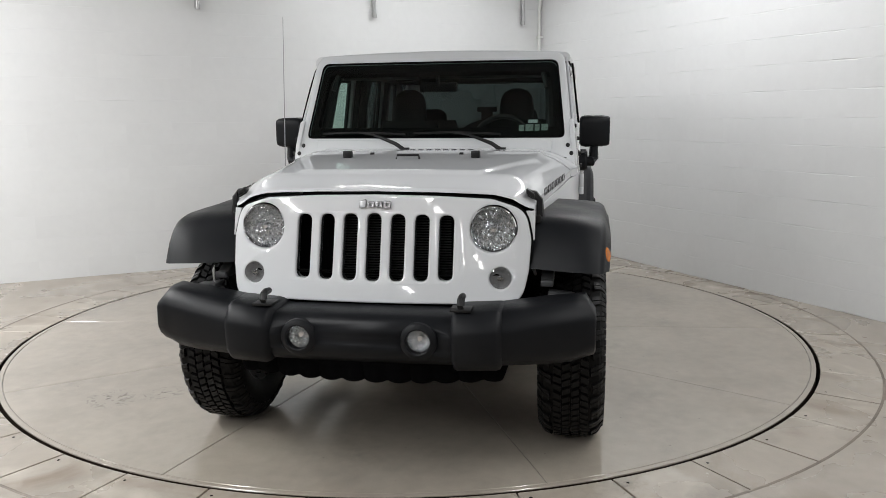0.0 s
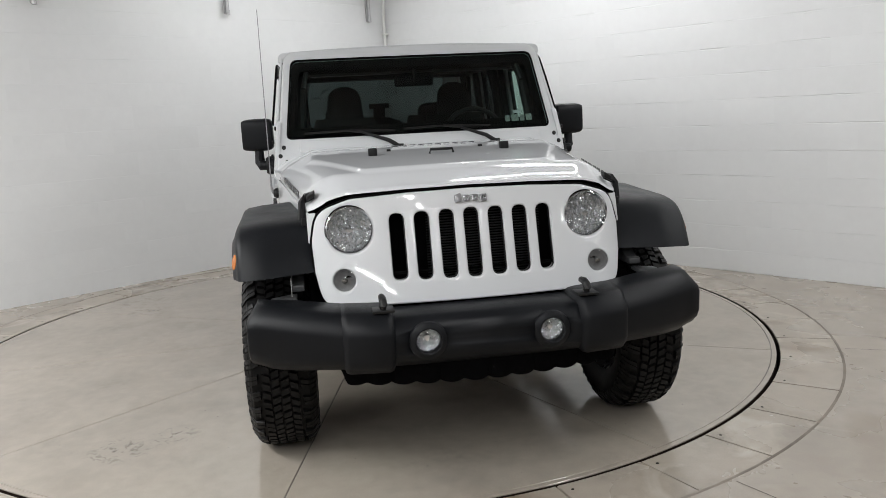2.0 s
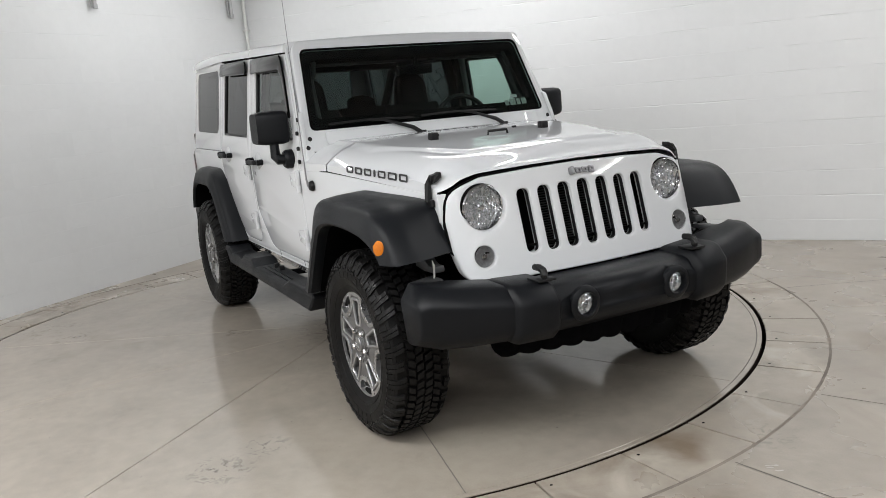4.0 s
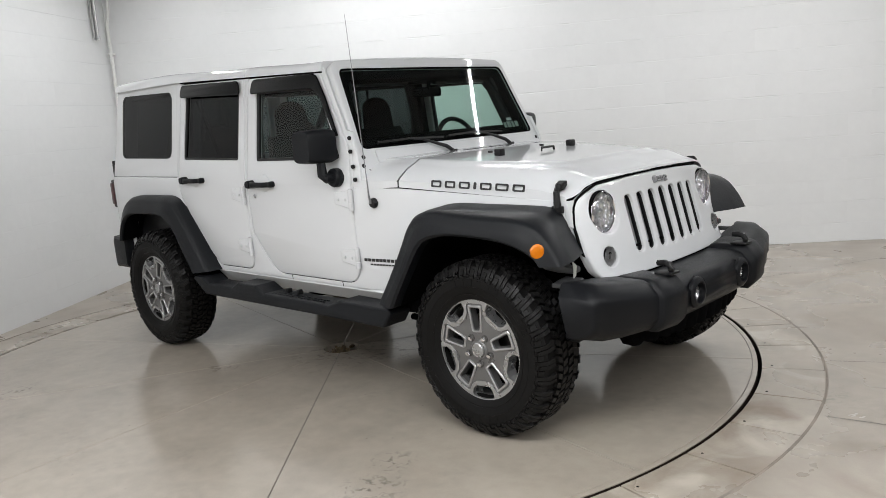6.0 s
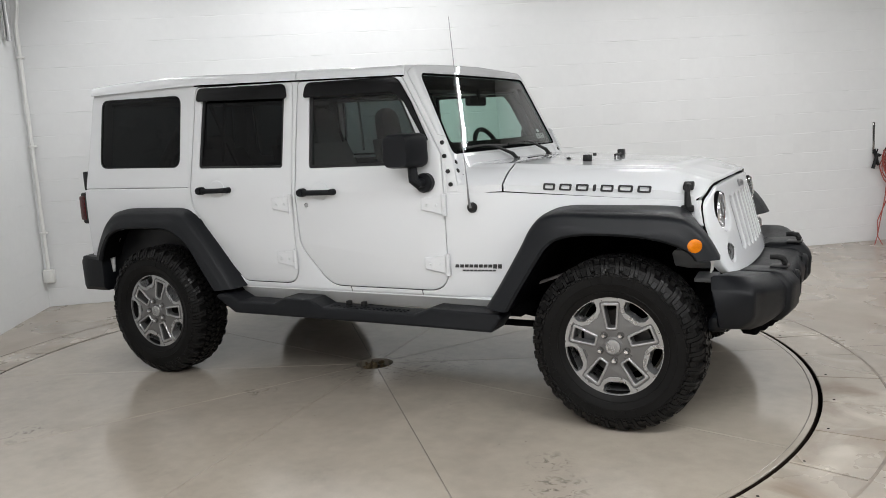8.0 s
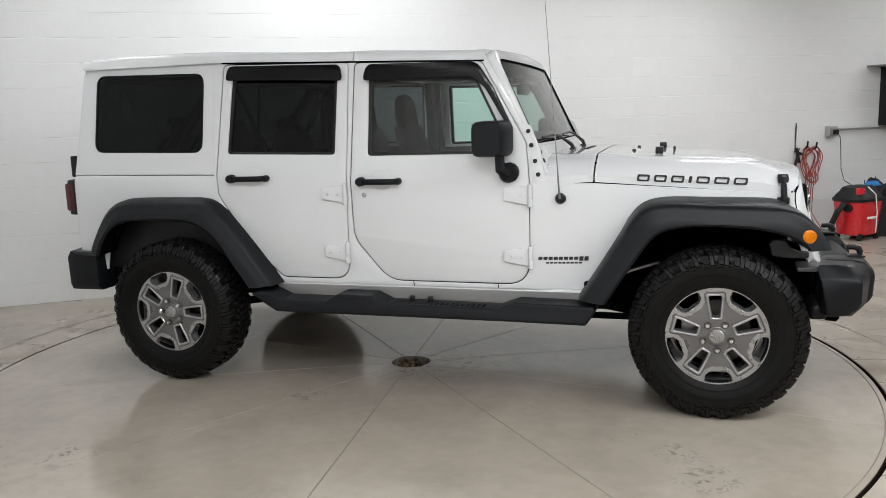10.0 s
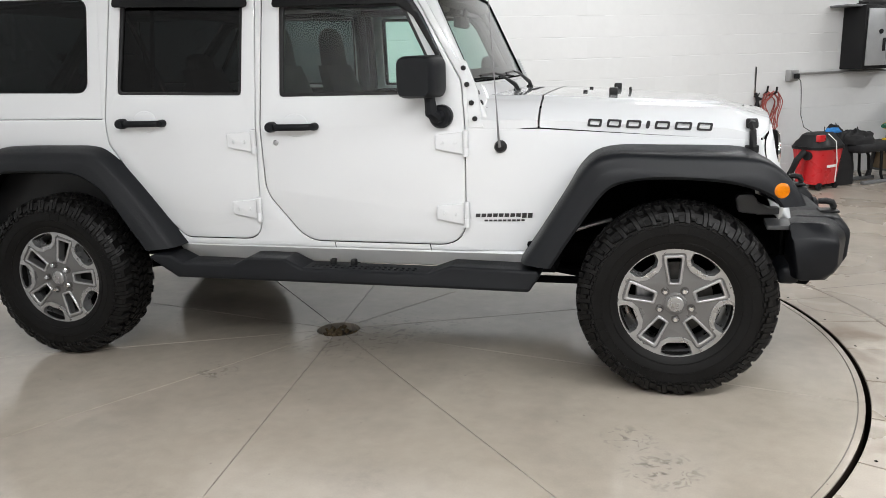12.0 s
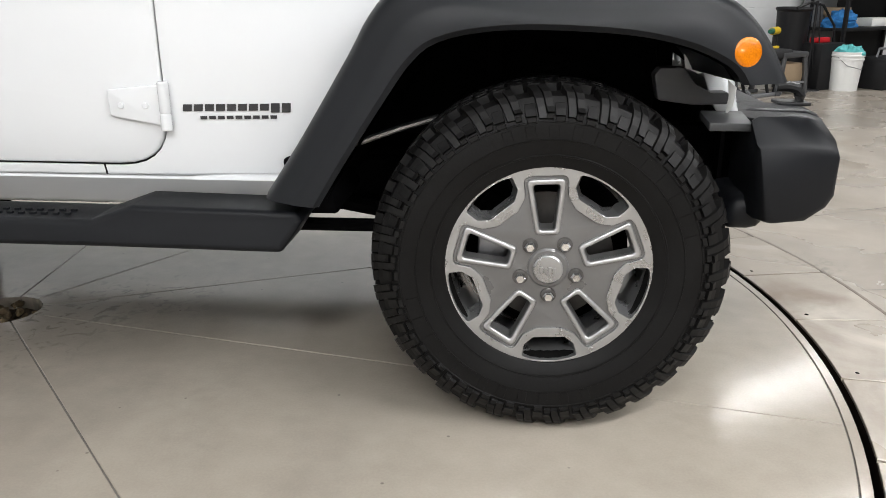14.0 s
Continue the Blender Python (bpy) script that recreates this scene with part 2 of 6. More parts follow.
def slab(outer, holes=(), depth=0.02, bevel=0.003, res=1, cuts=()):
    """A flat plate with rounded edges and holes, in u, v, and w from -depth / 2 to depth / 2; cut along lines u or v."""
    cu = bpy.data.curves.new("outline", "CURVE")
    cu.dimensions, cu.fill_mode = "2D", "BOTH"
    cu.extrude, cu.bevel_depth, cu.bevel_resolution, cu.offset = max(0.0, depth / 2 - bevel), bevel, res, -bevel
    for loop in (outer, *holes):
        sp = cu.splines.new("POLY")
        sp.points.add(len(loop) - 1)
        for p, q in zip(sp.points, loop):
            p.co = (q[0], q[1], 0, 1)
        sp.use_cyclic_u = True
    ob = bpy.data.objects.new("outline", cu)
    me = bpy.data.meshes.new_from_object(ob)
    bm = bmesh.new()
    bm.from_mesh(me)
    bpy.data.objects.remove(ob); bpy.data.curves.remove(cu); bpy.data.meshes.remove(me)
    bmesh.ops.remove_doubles(bm, verts=bm.verts, dist=1e-5)
    for axis, val in cuts:
        no = (1, 0, 0) if axis == "u" else (0, 1, 0)
        co = (val, 0, 0) if axis == "u" else (0, val, 0)
        bmesh.ops.bisect_plane(bm, geom=bm.verts[:] + bm.edges[:] + bm.faces[:], plane_co=co, plane_no=no)
    return bm


def mapped(bm, f):
    for v in bm.verts:
        v.co = Vector(f(*v.co))
    return bm


def box(bm, x0, x1, y0, y1, z0, z1, bevel=0.0, seg=2):
    vs = [bm.verts.new((x, y, z)) for x in (x0, x1) for y in (y0, y1) for z in (z0, z1)]
    fs = [bm.faces.new([vs[i] for i in q]) for q in ((0, 1, 3, 2), (4, 6, 7, 5), (0, 4, 5, 1), (2, 3, 7, 6), (0, 2, 6, 4), (1, 5, 7, 3))]
    if bevel:
        es = {e for f in fs for e in f.edges}
        bmesh.ops.bevel(bm, geom=list(es), offset=bevel, segments=seg, profile=0.5, affect="EDGES")
    return bm


def boxed(*a, **k):
    return box(bmesh.new(), *a, **k)


def grid(rows, close_u=False, close_v=False):
    """A skin over rows of points."""
    bm = bmesh.new()
    vs = [[bm.verts.new(p) for p in r] for r in rows]
    n, m = len(vs), len(vs[0])
    for i in range(n if close_u else n - 1):
        for j in range(m if close_v else m - 1):
            a, b, c, d = vs[i][j], vs[(i + 1) % n][j], vs[(i + 1) % n][(j + 1) % m], vs[i][(j + 1) % m]
            try:
                bm.faces.new((a, b, c, d))
            except ValueError:
                pass
    return bm


def loft(rows):
    """Closed rings skinned from end to end, with caps."""
    bm = grid(rows, close_v=True)
    bm.verts.ensure_lookup_table()
    m = len(rows[0])
    for s in (0, len(rows) - 1):
        bm.faces.new([bm.verts[s * m + j] for j in range(m)])
    return bm


def lathe(profile, n=32, axis="y", centre=(0, 0, 0), closed=True):
    """A turned shape: (distance along the axis, radius) points."""
    rows = []
    for k in range(n):
        a = 2 * math.pi * k / n
        row = []
        for h, r in profile:
            u, v = r * math.cos(a), r * math.sin(a)
            p = {"y": (u, h, v), "z": (u, v, h), "x": (h, u, v)}[axis]
            row.append(tuple(p[i] + centre[i] for i in range(3)))
        rows.append(row)
    bm = grid(rows, close_u=True, close_v=closed)
    bmesh.ops.remove_doubles(bm, verts=bm.verts, dist=1e-6)
    return bm


def tube(points, r, n=8, closed=False, into=None, taper=None):
    """A round bar along points."""
    bm = into or bmesh.new()
    pts = [Vector(p) for p in points]
    rings = []
    up = Vector((0.13, 0.31, 0.94)).normalized()
    for i, p in enumerate(pts):
        a = pts[i - 1] if (i or closed) else p
        b = pts[(i + 1) % len(pts)] if (i < len(pts) - 1 or closed) else p
        d = (b - a).normalized()
        e1 = d.cross(up)
        if e1.length < 0.05:
            e1 = d.cross(Vector((1, 0, 0)))
        e1.normalize()
        e2 = d.cross(e1)
        rr = r if taper is None else r * taper[i]
        rings.append([bm.verts.new(p + rr * (math.cos(2 * math.pi * k / n) * e1 + math.sin(2 * math.pi * k / n) * e2)) for k in range(n)])
    cnt = len(rings)
    for i in range(cnt if closed else cnt - 1):
        for k in range(n):
            bm.faces.new((rings[i][k], rings[i][(k + 1) % n], rings[(i + 1) % cnt][(k + 1) % n], rings[(i + 1) % cnt][k]))
    if not closed:
        bm.faces.new(rings[0]); bm.faces.new(rings[-1])
    return bm


# ---- the room ----
WALL_TURN = radians(35.5)
U = Vector((math.cos(WALL_TURN), math.sin(WALL_TURN), 0))
N = Vector((-math.sin(WALL_TURN), math.cos(WALL_TURN), 0))
CORNER = U * -4.56 + N * 3.657


def room(s, d, z=0.0):
    """A place by metres along the long wall from the corner, metres out from it, and height."""
    return CORNER + U * s - N * d + Vector((0, 0, z))


LONG, DEEP = 15.0, 12.0
HUB = Vector((-1.726, -0.309, 0))
R_SLAB, R_TABLE, R_GAP, R_RING = 2.512, 2.541, 2.562, 2.872


def wall(name, a, b, thick, label, mat=JOINTPAINT):
    """A backing wall between two places of the plan, thick outwards, with its painted joint face."""
    bm = bmesh.new()
    d = (b - a).normalized()
    out = Vector((d.y, -d.x, 0))
    if (a + (b - a) / 2 + out - room(LONG / 2, DEEP / 2)).length < (a + (b - a) / 2 - room(LONG / 2, DEEP / 2)).length:
        out = -out
    q = [a, b, b + out * thick, a + out * thick]
    lo = [bm.verts.new((p.x, p.y, 0)) for p in q]
    hi = [bm.verts.new((p.x, p.y, CEIL)) for p in q]
    bm.faces.new(lo); bm.faces.new(hi)
    for i in range(4):
        bm.faces.new((lo[i], lo[(i + 1) % 4], hi[(i + 1) % 4], hi[i]))
    return single(name, bm, mat, label, "wall", kind="structure", smooth=0)


wall_long = wall("wall_north", room(-0.2, -0.004), room(LONG + 0.2, -0.004), 0.2, "white painted concrete block wall behind the car")
wall_end = wall("wall_west", room(-0.004, 0.004), room(-0.004, DEEP), 0.2, "white painted concrete block wall with metal conduits")
wall("wall_east", room(LONG, 0), room(LONG, DEEP), 0.2, "plain grey wall at the far end", FARWALL)
wall("wall_south", room(0, DEEP), room(LONG, DEEP), 0.2, "plain grey wall behind the camera", FARWALL)
bm = bmesh.new()
vs = [bm.verts.new(room(s, d, z)) for z in (CEIL, CEIL + 0.15) for s, d in ((-0.2, -0.2), (LONG + 0.2, -0.2), (LONG + 0.2, DEEP + 0.2), (-0.2, DEEP + 0.2))]
bm.faces.new(vs[:4]); bm.faces.new(vs[4:])
for i in range(4):
    bm.faces.new((vs[i], vs[(i + 1) % 4], vs[4 + (i + 1) % 4], vs[4 + i]))
single("ceiling", bm, CEILPAINT, "plain dark grey ceiling with strip lights, out of view", "ceiling", kind="structure", smooth=0)

# floor with a round opening for the turntable
bm = bmesh.new()
nseg = 120
ring = [bm.verts.new((HUB.x + R_RING * math.cos(2 * math.pi * k / nseg), HUB.y + R_RING * math.sin(2 * math.pi * k / nseg), 0)) for k in range(nseg)]
edge = []
for k in range(nseg):
    a = 2 * math.pi * k / nseg
    w = Vector((math.cos(a), math.sin(a), 0))
    best = 99.0
    for nn, lim in ((U, (room(LONG, 0) - HUB).dot(U)), (-U, (room(0, 0) - HUB).dot(-U)), (N, (room(0, 0) - HUB).dot(N)), (-N, (room(0, DEEP) - HUB).dot(-N))):
        if w.dot(nn) > 1e-6:
            best = min(best, (lim + 0.05) / w.dot(nn))
    edge.append(bm.verts.new(HUB + w * best))
corners = [bm.verts.new(room(s, d)) for s, d in ((-0.05, -0.05), (LONG + 0.05, -0.05), (LONG + 0.05, DEEP + 0.05), (-0.05, DEEP + 0.05))]
cang = sorted((math.atan2(c.co.y - HUB.y, c.co.x - HUB.x) % (2 * math.pi), c) for c in corners)
for k in range(nseg):
    a0, a1 = 2 * math.pi * k / nseg, 2 * math.pi * (k + 1) / nseg
    mid = [c for a, c in cang if a0 < a < a1]
    bm.faces.new([ring[k], edge[k], *mid, edge[(k + 1) % nseg], ring[(k + 1) % nseg]])
low = [bm.verts.new((v.co.x, v.co.y, -0.04)) for v in ring]
for k in range(nseg):
    bm.faces.new((ring[k], ring[(k + 1) % nseg], low[(k + 1) % nseg], low[k]))
floor = single("floor", bm, FLOORMAT, "worn sealed beige-grey concrete workshop floor", "floor", kind="structure", smooth=0)
bm = lathe([(-0.16, 0.0), (-0.16, 3.0), (-0.20, 3.0), (-0.20, 0.0)], 64, "z", HUB)
single("pit_base", bm, GAPMAT, "black base under the gaps of the turntable", "floor", kind="structure", smooth=0)


from mathutils.bvhtree import BVHTree

# ---- the car: front axle at x = 0, its front towards +x, its right side towards -y ----
WHEELBASE, AXLE_Z, WHEEL_Y = 2.957, 0.407, 0.795
car = thing("offroad_car", "white four-door off-road car with black flares and bumpers", "car")


def smoothstep(a, b, x):
    t = max(0.0, min(1.0, (x - a) / (b - a)))
    return t * t * (3 - 2 * t)


def half(x, z):
    """Half width of the body's skin."""
    w = 0.81 if x < -0.86 else 0.81 - 0.142 * (x + 0.86)
    if z > 1.14:
        w -= 0.125 * (z - 1.14)
    else:
        w -= 0.035 * ((1.14 - z) / 0.6) ** 2
    return w


def side_map(s, out=0.0, depth=0.02):
    return lambda u, v, w: (u, s * (half(u, v) + out - depth / 2 + w), v)


CUTS = [("v", z) for z in (0.7, 0.85, 1.0, 1.14, 1.3, 1.5, 1.65)]


def side_part(name, s, outer, holes=(), depth=0.03, bevel=0.006, out=0.0, mat=PAINT, parent=car, label="", cuts=CUTS, res=2):
    return part(name, mapped(slab(outer, holes, depth, bevel, res, cuts), side_map(s, out, depth)), mat, parent, label)


def sheet(outline, cuts=()):
    """One smooth face of glass from an outline."""
    bm = slab(outline, (), 0.004, 0.0, 1, cuts)
    bmesh.ops.delete(bm, geom=[f for f in bm.faces if f.calc_center_median().z < 0.0019], context="FACES")
    return bm


def disc_at(x, z, s, r, h, out=0.0, n=20, round_=0.3):
    """A round button on the side skin."""
    y0 = half(x, z) + out
    prof = [(0, 0), (0, r), (h * (1 - round_), r), (h, r * (1 - round_ * 0.6)), (h, 0)]
    bm = lathe([(s * (y0 + a), b) for a, b in prof], n, "y", (x, 0, z), closed=False)
    return bm


def hinge(x, z, s, door):
    """A painted door hinge: tapered strap, knuckle and two bolts."""
    o = rpoly([(x - 0.135, z - 0.026, 0.008), (x - 0.012, z - 0.048, 0.006), (x - 0.012, z + 0.048, 0.006), (x - 0.135, z + 0.036, 0.008)])
    strap = side_part("hinge", s, o, depth=0.014, bevel=0.004, out=0.012, parent=door, cuts=())
    y = s * (half(x, z) + 0.012)
    part("knuckle", lathe([(z - 0.056, 0), (z - 0.056, 0.013), (z - 0.020, 0.013), (z - 0.018, 0.011), (z - 0.014, 0.013), (z + 0.052, 0.013), (z + 0.056, 0.010), (z + 0.056, 0)], 14, "z", (x, y, 0), closed=False), PAINT, strap)
    for dx in (-0.104, -0.046):
        part("bolt", disc_at(x + dx, z, s, 0.0075, 0.005, 0.012, 10), PAINT, strap)
    return strap


def handle(x0, x1, z, s, door):
    """A black pull handle with a round lock end over a dished scoop."""
    y = lambda o: s * (half((x0 + x1) / 2, z) + o)
    scoop = circle((x0 + x1) / 2 + 0.01, z + 0.006, 0.062, 24, 0.052)
    side_part("handle_scoop", s, scoop, depth=0.008, bevel=0.003, out=0.0035, parent=door, cuts=())
    rows = []
    for k in range(13):
        f = k / 12
        x = x0 + 0.02 + (x1 - x0 - 0.03) * f
        o = 0.014 + 0.030 * min(1.0, math.sin(math.pi * min(max(f, 0.02), 0.98)) * 1.8)
        rows.append([(x, y(o) + s * 0.009 * math.cos(a), z + 0.0155 * math.sin(a)) for a in [2 * math.pi * j / 10 for j in range(10)]])
    bar = part("door_handle", loft(rows), PLASTIC, door, "black moulded door handle")
    part("lock_button", disc_at(x0 + 0.022, z, s, 0.024, 0.046, 0, 18), PLASTIC, bar)
    part("handle_foot", disc_at(x1 - 0.016, z, s, 0.018, 0.036, 0, 16), PLASTIC, bar)


def door_front(s):
    o = DOOR_F
    w = rpoly([(-1.738, 1.668, 0.02), (-1.163, 1.652, 0.05), (-0.972, 1.266, 0.02), (-1.745, 1.266, 0.02)], 5)
    d = side_part("front_door", s, o, [w], 0.045, 0.007, 0.0, label="white door with black-framed window")
    wi = rpoly([(-1.718, 1.652, 0.015), (-1.172, 1.637, 0.045), (-0.994, 1.282, 0.015), (-1.726, 1.282, 0.015)], 5)
    wo = rpoly([(-1.742, 1.672, 0.02), (-1.160, 1.656, 0.05), (-0.968, 1.262, 0.02), (-1.749, 1.262, 0.02)], 5)
    side_part("window_seal", s, wo, [wi], 0.02, 0.004, -0.008, TRIM, d, cuts=())
    part("window_pane", mapped(sheet(wo), side_map(s, -0.018, 0.004)), DOORGLASS, d, "lightly tinted glass")
    vis = rpoly([(-1.765, 1.654, 0.02), (-1.745, 1.738, 0.05), (-1.15, 1.722, 0.08), (-1.065, 1.59, 0.1), (-0.962, 1.385, 0.01), (-0.985, 1.385, 0.01), (-1.108, 1.59, 0.05), (-1.178, 1.646, 0.06), (-1.6, 1.655)], 6)
    side_part("window_visor", s, vis, (), 0.012, 0.004, 0.026, GLOSSBLACK, d, "smoked acrylic rain visor", cuts=[("v", 1.69), ("v", 1.6)])
    hinge(-0.882, 1.057, s, d); hinge(-0.886, 0.745, s, d)
    handle(-1.800, -1.556, 1.134, s, d)
    part("key_lock", disc_at(-1.768, 1.062, s, 0.013, 0.004, 0, 16), MACHINED, d, "round silver key lock")
    # mirror
    y = lambda v: s * v
    head = []
    for f, k in ((0, 0.78), (0.06, 0.93), (0.2, 1.0), (0.75, 0.98), (0.92, 0.93), (1, 0.86)):
        yy = 0.805 + 0.165 * f
        cx, cz = -1.045 - 0.02 * f, 1.340
        head.append([(cx + 0.092 * k * math.copysign(abs(math.cos(a)) ** 0.35, math.cos(a)) * (1 - 0.15 * f), y(yy), cz + 0.088 * k * math.copysign(abs(math.sin(a)) ** 0.35, math.sin(a))) for a in [2 * math.pi * (j + 0.5) / 24 for j in range(24)]])
    m = part("side_mirror", loft(head), PLASTIC, d, "black textured folding side mirror")
    part("mirror_glass", boxed(-1.1375, -1.1315, min(y(0.835), y(0.94)), max(y(0.835), y(0.94)), 1.285, 1.398, 0.002, 1), CHROME, m)
    part("mirror_base", disc_at(-0.985, 1.172, s, 0.050, 0.045, 0.0, 24), PLASTIC, m)
    arm = [(-0.985, y(0.835), 1.172), (-0.992, y(0.875), 1.174), (-1.012, y(0.885), 1.190), (-1.018, y(0.885), 1.262)]
    part("mirror_arm", tube(arm, 0.026, 10, taper=(1, 1.1, 1.05, 0.9)), PLASTIC, m)
    # inner trim
    side_part("door_trim", s, rpoly([(-1.80, 1.25), (-0.93, 1.25), (-0.95, 0.68, 0.1), (-1.62, 0.66, 0.1), (-1.80, 0.85)]), (), 0.05, 0.01, -0.048, TRIM, d, cuts=())
    return d


def door_rear(s):
    o = DOOR_R
    w = rpoly([(-2.548, 1.706, 0.02), (-1.918, 1.682, 0.02), (-1.935, 1.276, 0.02), (-2.584, 1.290, 0.02)], 5)
    d = side_part("rear_door", s, o, [w], 0.045, 0.007, 0.0, label="white door with dark privacy glass")
    wo = rpoly([(-2.552, 1.710, 0.02), (-1.914, 1.686, 0.02), (-1.931, 1.272, 0.02), (-2.588, 1.286, 0.02)], 5)
    wi = rpoly([(-2.530, 1.690, 0.015), (-1.934, 1.668, 0.015), (-1.950, 1.288, 0.015), (-2.570, 1.302, 0.015)], 5)
    side_part("window_seal", s, wo, [wi], 0.02, 0.004, -0.008, TRIM, d, cuts=())
    part("window_pane", mapped(sheet(wo), side_map(s, -0.018, 0.004)), DARKGLASS, d, "dark tinted glass")
    side_part("divider_bar", s, [(-2.418, 1.32), (-2.398, 1.32), (-2.388, 1.69), (-2.408, 1.69)], (), 0.010, 0.003, -0.028, TRIM, d, cuts=())
    vis = rpoly([(-2.580, 1.690, 0.02), (-2.560, 1.768, 0.04), (-1.892, 1.744, 0.04), (-1.880, 1.660, 0.02), (-2.2, 1.675)], 6)
    side_part("window_visor", s, vis, (), 0.012, 0.004, 0.026, GLOSSBLACK, d, "smoked acrylic rain visor", cuts=[("v", 1.72)])
    hinge(-1.874, 1.068, s, d); hinge(-1.880, 0.752, s, d)
    handle(-2.572, -2.322, 1.156, s, d)
    side_part("door_trim", s, rpoly([(-2.62, 1.27), (-1.90, 1.26), (-1.93, 0.68, 0.1), (-2.28, 0.68, 0.1), (-2.60, 1.08)]), (), 0.05, 0.01, -0.048, TRIM, d, cuts=())
    return d


FF_O = [(-0.650, 0.560), (-0.565, 0.690), (-0.460, 0.872), (-0.410, 0.965), (-0.350, 1.030), (-0.250, 1.056), (-0.080, 1.062), (0.120, 1.058), (0.250, 1.042), (0.338, 1.010), (0.402, 0.958), (0.452, 0.892), (0.488, 0.822)]
FF_I = [(-0.505, 0.548), (-0.438, 0.655), (-0.345, 0.795), (-0.295, 0.862), (-0.245, 0.898), (-0.160, 0.918), (-0.050, 0.924), (0.100, 0.918), (0.190, 0.907), (0.258, 0.891), (0.312, 0.870), (0.350, 0.847), (0.372, 0.818)]
RF_O = [(-3.525, 0.720), (-3.495, 0.800), (-3.425, 0.930), (-3.355, 1.010), (-3.265, 1.055), (-3.125, 1.067), (-2.875, 1.070), (-2.715, 1.062), (-2.625, 1.020), (-2.525, 0.910), (-2.405, 0.750), (-2.285, 0.575)]
RF_I = [(-3.425, 0.720), (-3.395, 0.790), (-3.335, 0.870), (-3.275, 0.905), (-3.205, 0.924), (-3.075, 0.930), (-2.875, 0.930), (-2.785, 0.920), (-2.725, 0.896), (-2.635, 0.830), (-2.545, 0.700), (-2.445, 0.560)]


def smooth_path(pts, n=3):
    """Catmull-Rom through points."""
    out = []
    for i in range(len(pts) - 1):
        p0, p1, p2, p3 = (Vector(pts[max(0, min(len(pts) - 1, i + k))]) for k in (-1, 0, 1, 2))
        for j in range(n):
            t = j / n
            q = 0.5 * (2 * p1 + (p2 - p0) * t + (2 * p0 - 5 * p1 + 4 * p2 - p3) * t * t + (3 * p1 - p0 - 3 * p2 + p3) * t ** 3)
            out.append((q.x, q.y))
    out.append(tuple(pts[-1]))
    return out


def flare(s, O, I, front):
    """A moulded wheel-arch flare: top slope, rolled edge, upright lip and inner return."""
    O, I = smooth_path(O), smooth_path(I)
    rows = []
    n = len(O)
    for i, ((ox, oz), (ix, iz)) in enumerate(zip(O, I)):
        f = i / (n - 1)
        yb = half(ox, oz) - 0.02
        back = 0.10 * smoothstep(0.60, 0.92, f) if front else 0.0
        if front:
            yb = max(yb, half(ox - back, oz) - 0.006)
        yo = 0.940 - (0.03 if not front else 0.012)
        if front:
            yo = 0.947 - 0.014 * f ** 3
        d = Vector((ix - ox, iz - oz)).normalized()
        P = lambda e, y, b=0.0: (ox + d.x * e - b, s * y, oz + d.y * e)
        e0 = (0.027 * (1 - smoothstep(0.60, 0.84, f)) if front else 0.013) * max(0.0, -d.y) ** 2
        rows.append([P(e0, yb, back), P(e0 + 0.008, yb + (yo - yb) * 0.55, back * 0.25), P(e0 + 0.018, yo - 0.042), P(e0 + 0.028, yo - 0.026), P(e0 + 0.036, yo - 0.020), P(e0 + 0.045, yo - 0.016), P(e0 + 0.078, yo - 0.005), P(e0 + 0.088, yo + 0.001),
                     (ix - d.x * 0.012, s * (yo + 0.004), iz - d.y * 0.012), (ix, s * (yo - 0.008), iz), (ix - d.x * 0.006, s * (yo - 0.05), iz - d.y * 0.006), (ix - d.x * 0.03 - back * 0.7, s * (yb - 0.01), iz - d.y * 0.03)])
    bm = grid(rows)
    bm.verts.ensure_lookup_table()
    m = len(rows[0])
    for e in (0, len(rows) - 1):
        bm.faces.new([bm.verts[e * m + j] for j in range(m)])
    skin = BVHTree.FromBMesh(bm)
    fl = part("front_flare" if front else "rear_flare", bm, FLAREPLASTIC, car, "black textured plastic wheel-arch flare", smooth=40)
    # dark liner behind the flare; its outer strip covers the return as painted shade
    rows = []
    for (ox, oz), (ix, iz) in zip(O, I):
        d = Vector((ix - ox, iz - oz)).normalized() * 0.004
        rows.append([(ix + d.x, s * 0.893, iz + d.y), (ix, s * 0.80, iz + 0.006), (ix, s * 0.62, iz + 0.02), (ix, s * 0.44, iz - 0.02)])
    part("wheel_arch_liner", grid(rows), UNDER, fl)
    if not front:
        part("inner_arch", mapped(slab(rpoly([(-3.58, 0.50), (-3.58, 1.06, 0.1), (-2.32, 1.06, 0.1), (-2.32, 0.50)]), (), 0.02, 0.003), lambda u, v, w: (u, s * (0.63 + w), v)), UNDER, car)
    if front:
        bm = lathe([(h, r) for h, r in ((-0.01, 0.0290), (0.0005, 0.0290), (0.0022, 0.0260), (0.0035, 0.017), (0.004, 0))], 28, "y", (0.374, 0, 0.883), closed=False)
        for v in bm.verts:
            hit = skin.ray_cast(Vector((v.co.x, s * 2.0, v.co.z)), Vector((0, -s, 0)))[0]
            v.co.y = (hit.y if hit else s * 0.91) + s * v.co.y
        part("side_marker", bm, AMBER, fl, "round amber side marker lamp")
    return fl


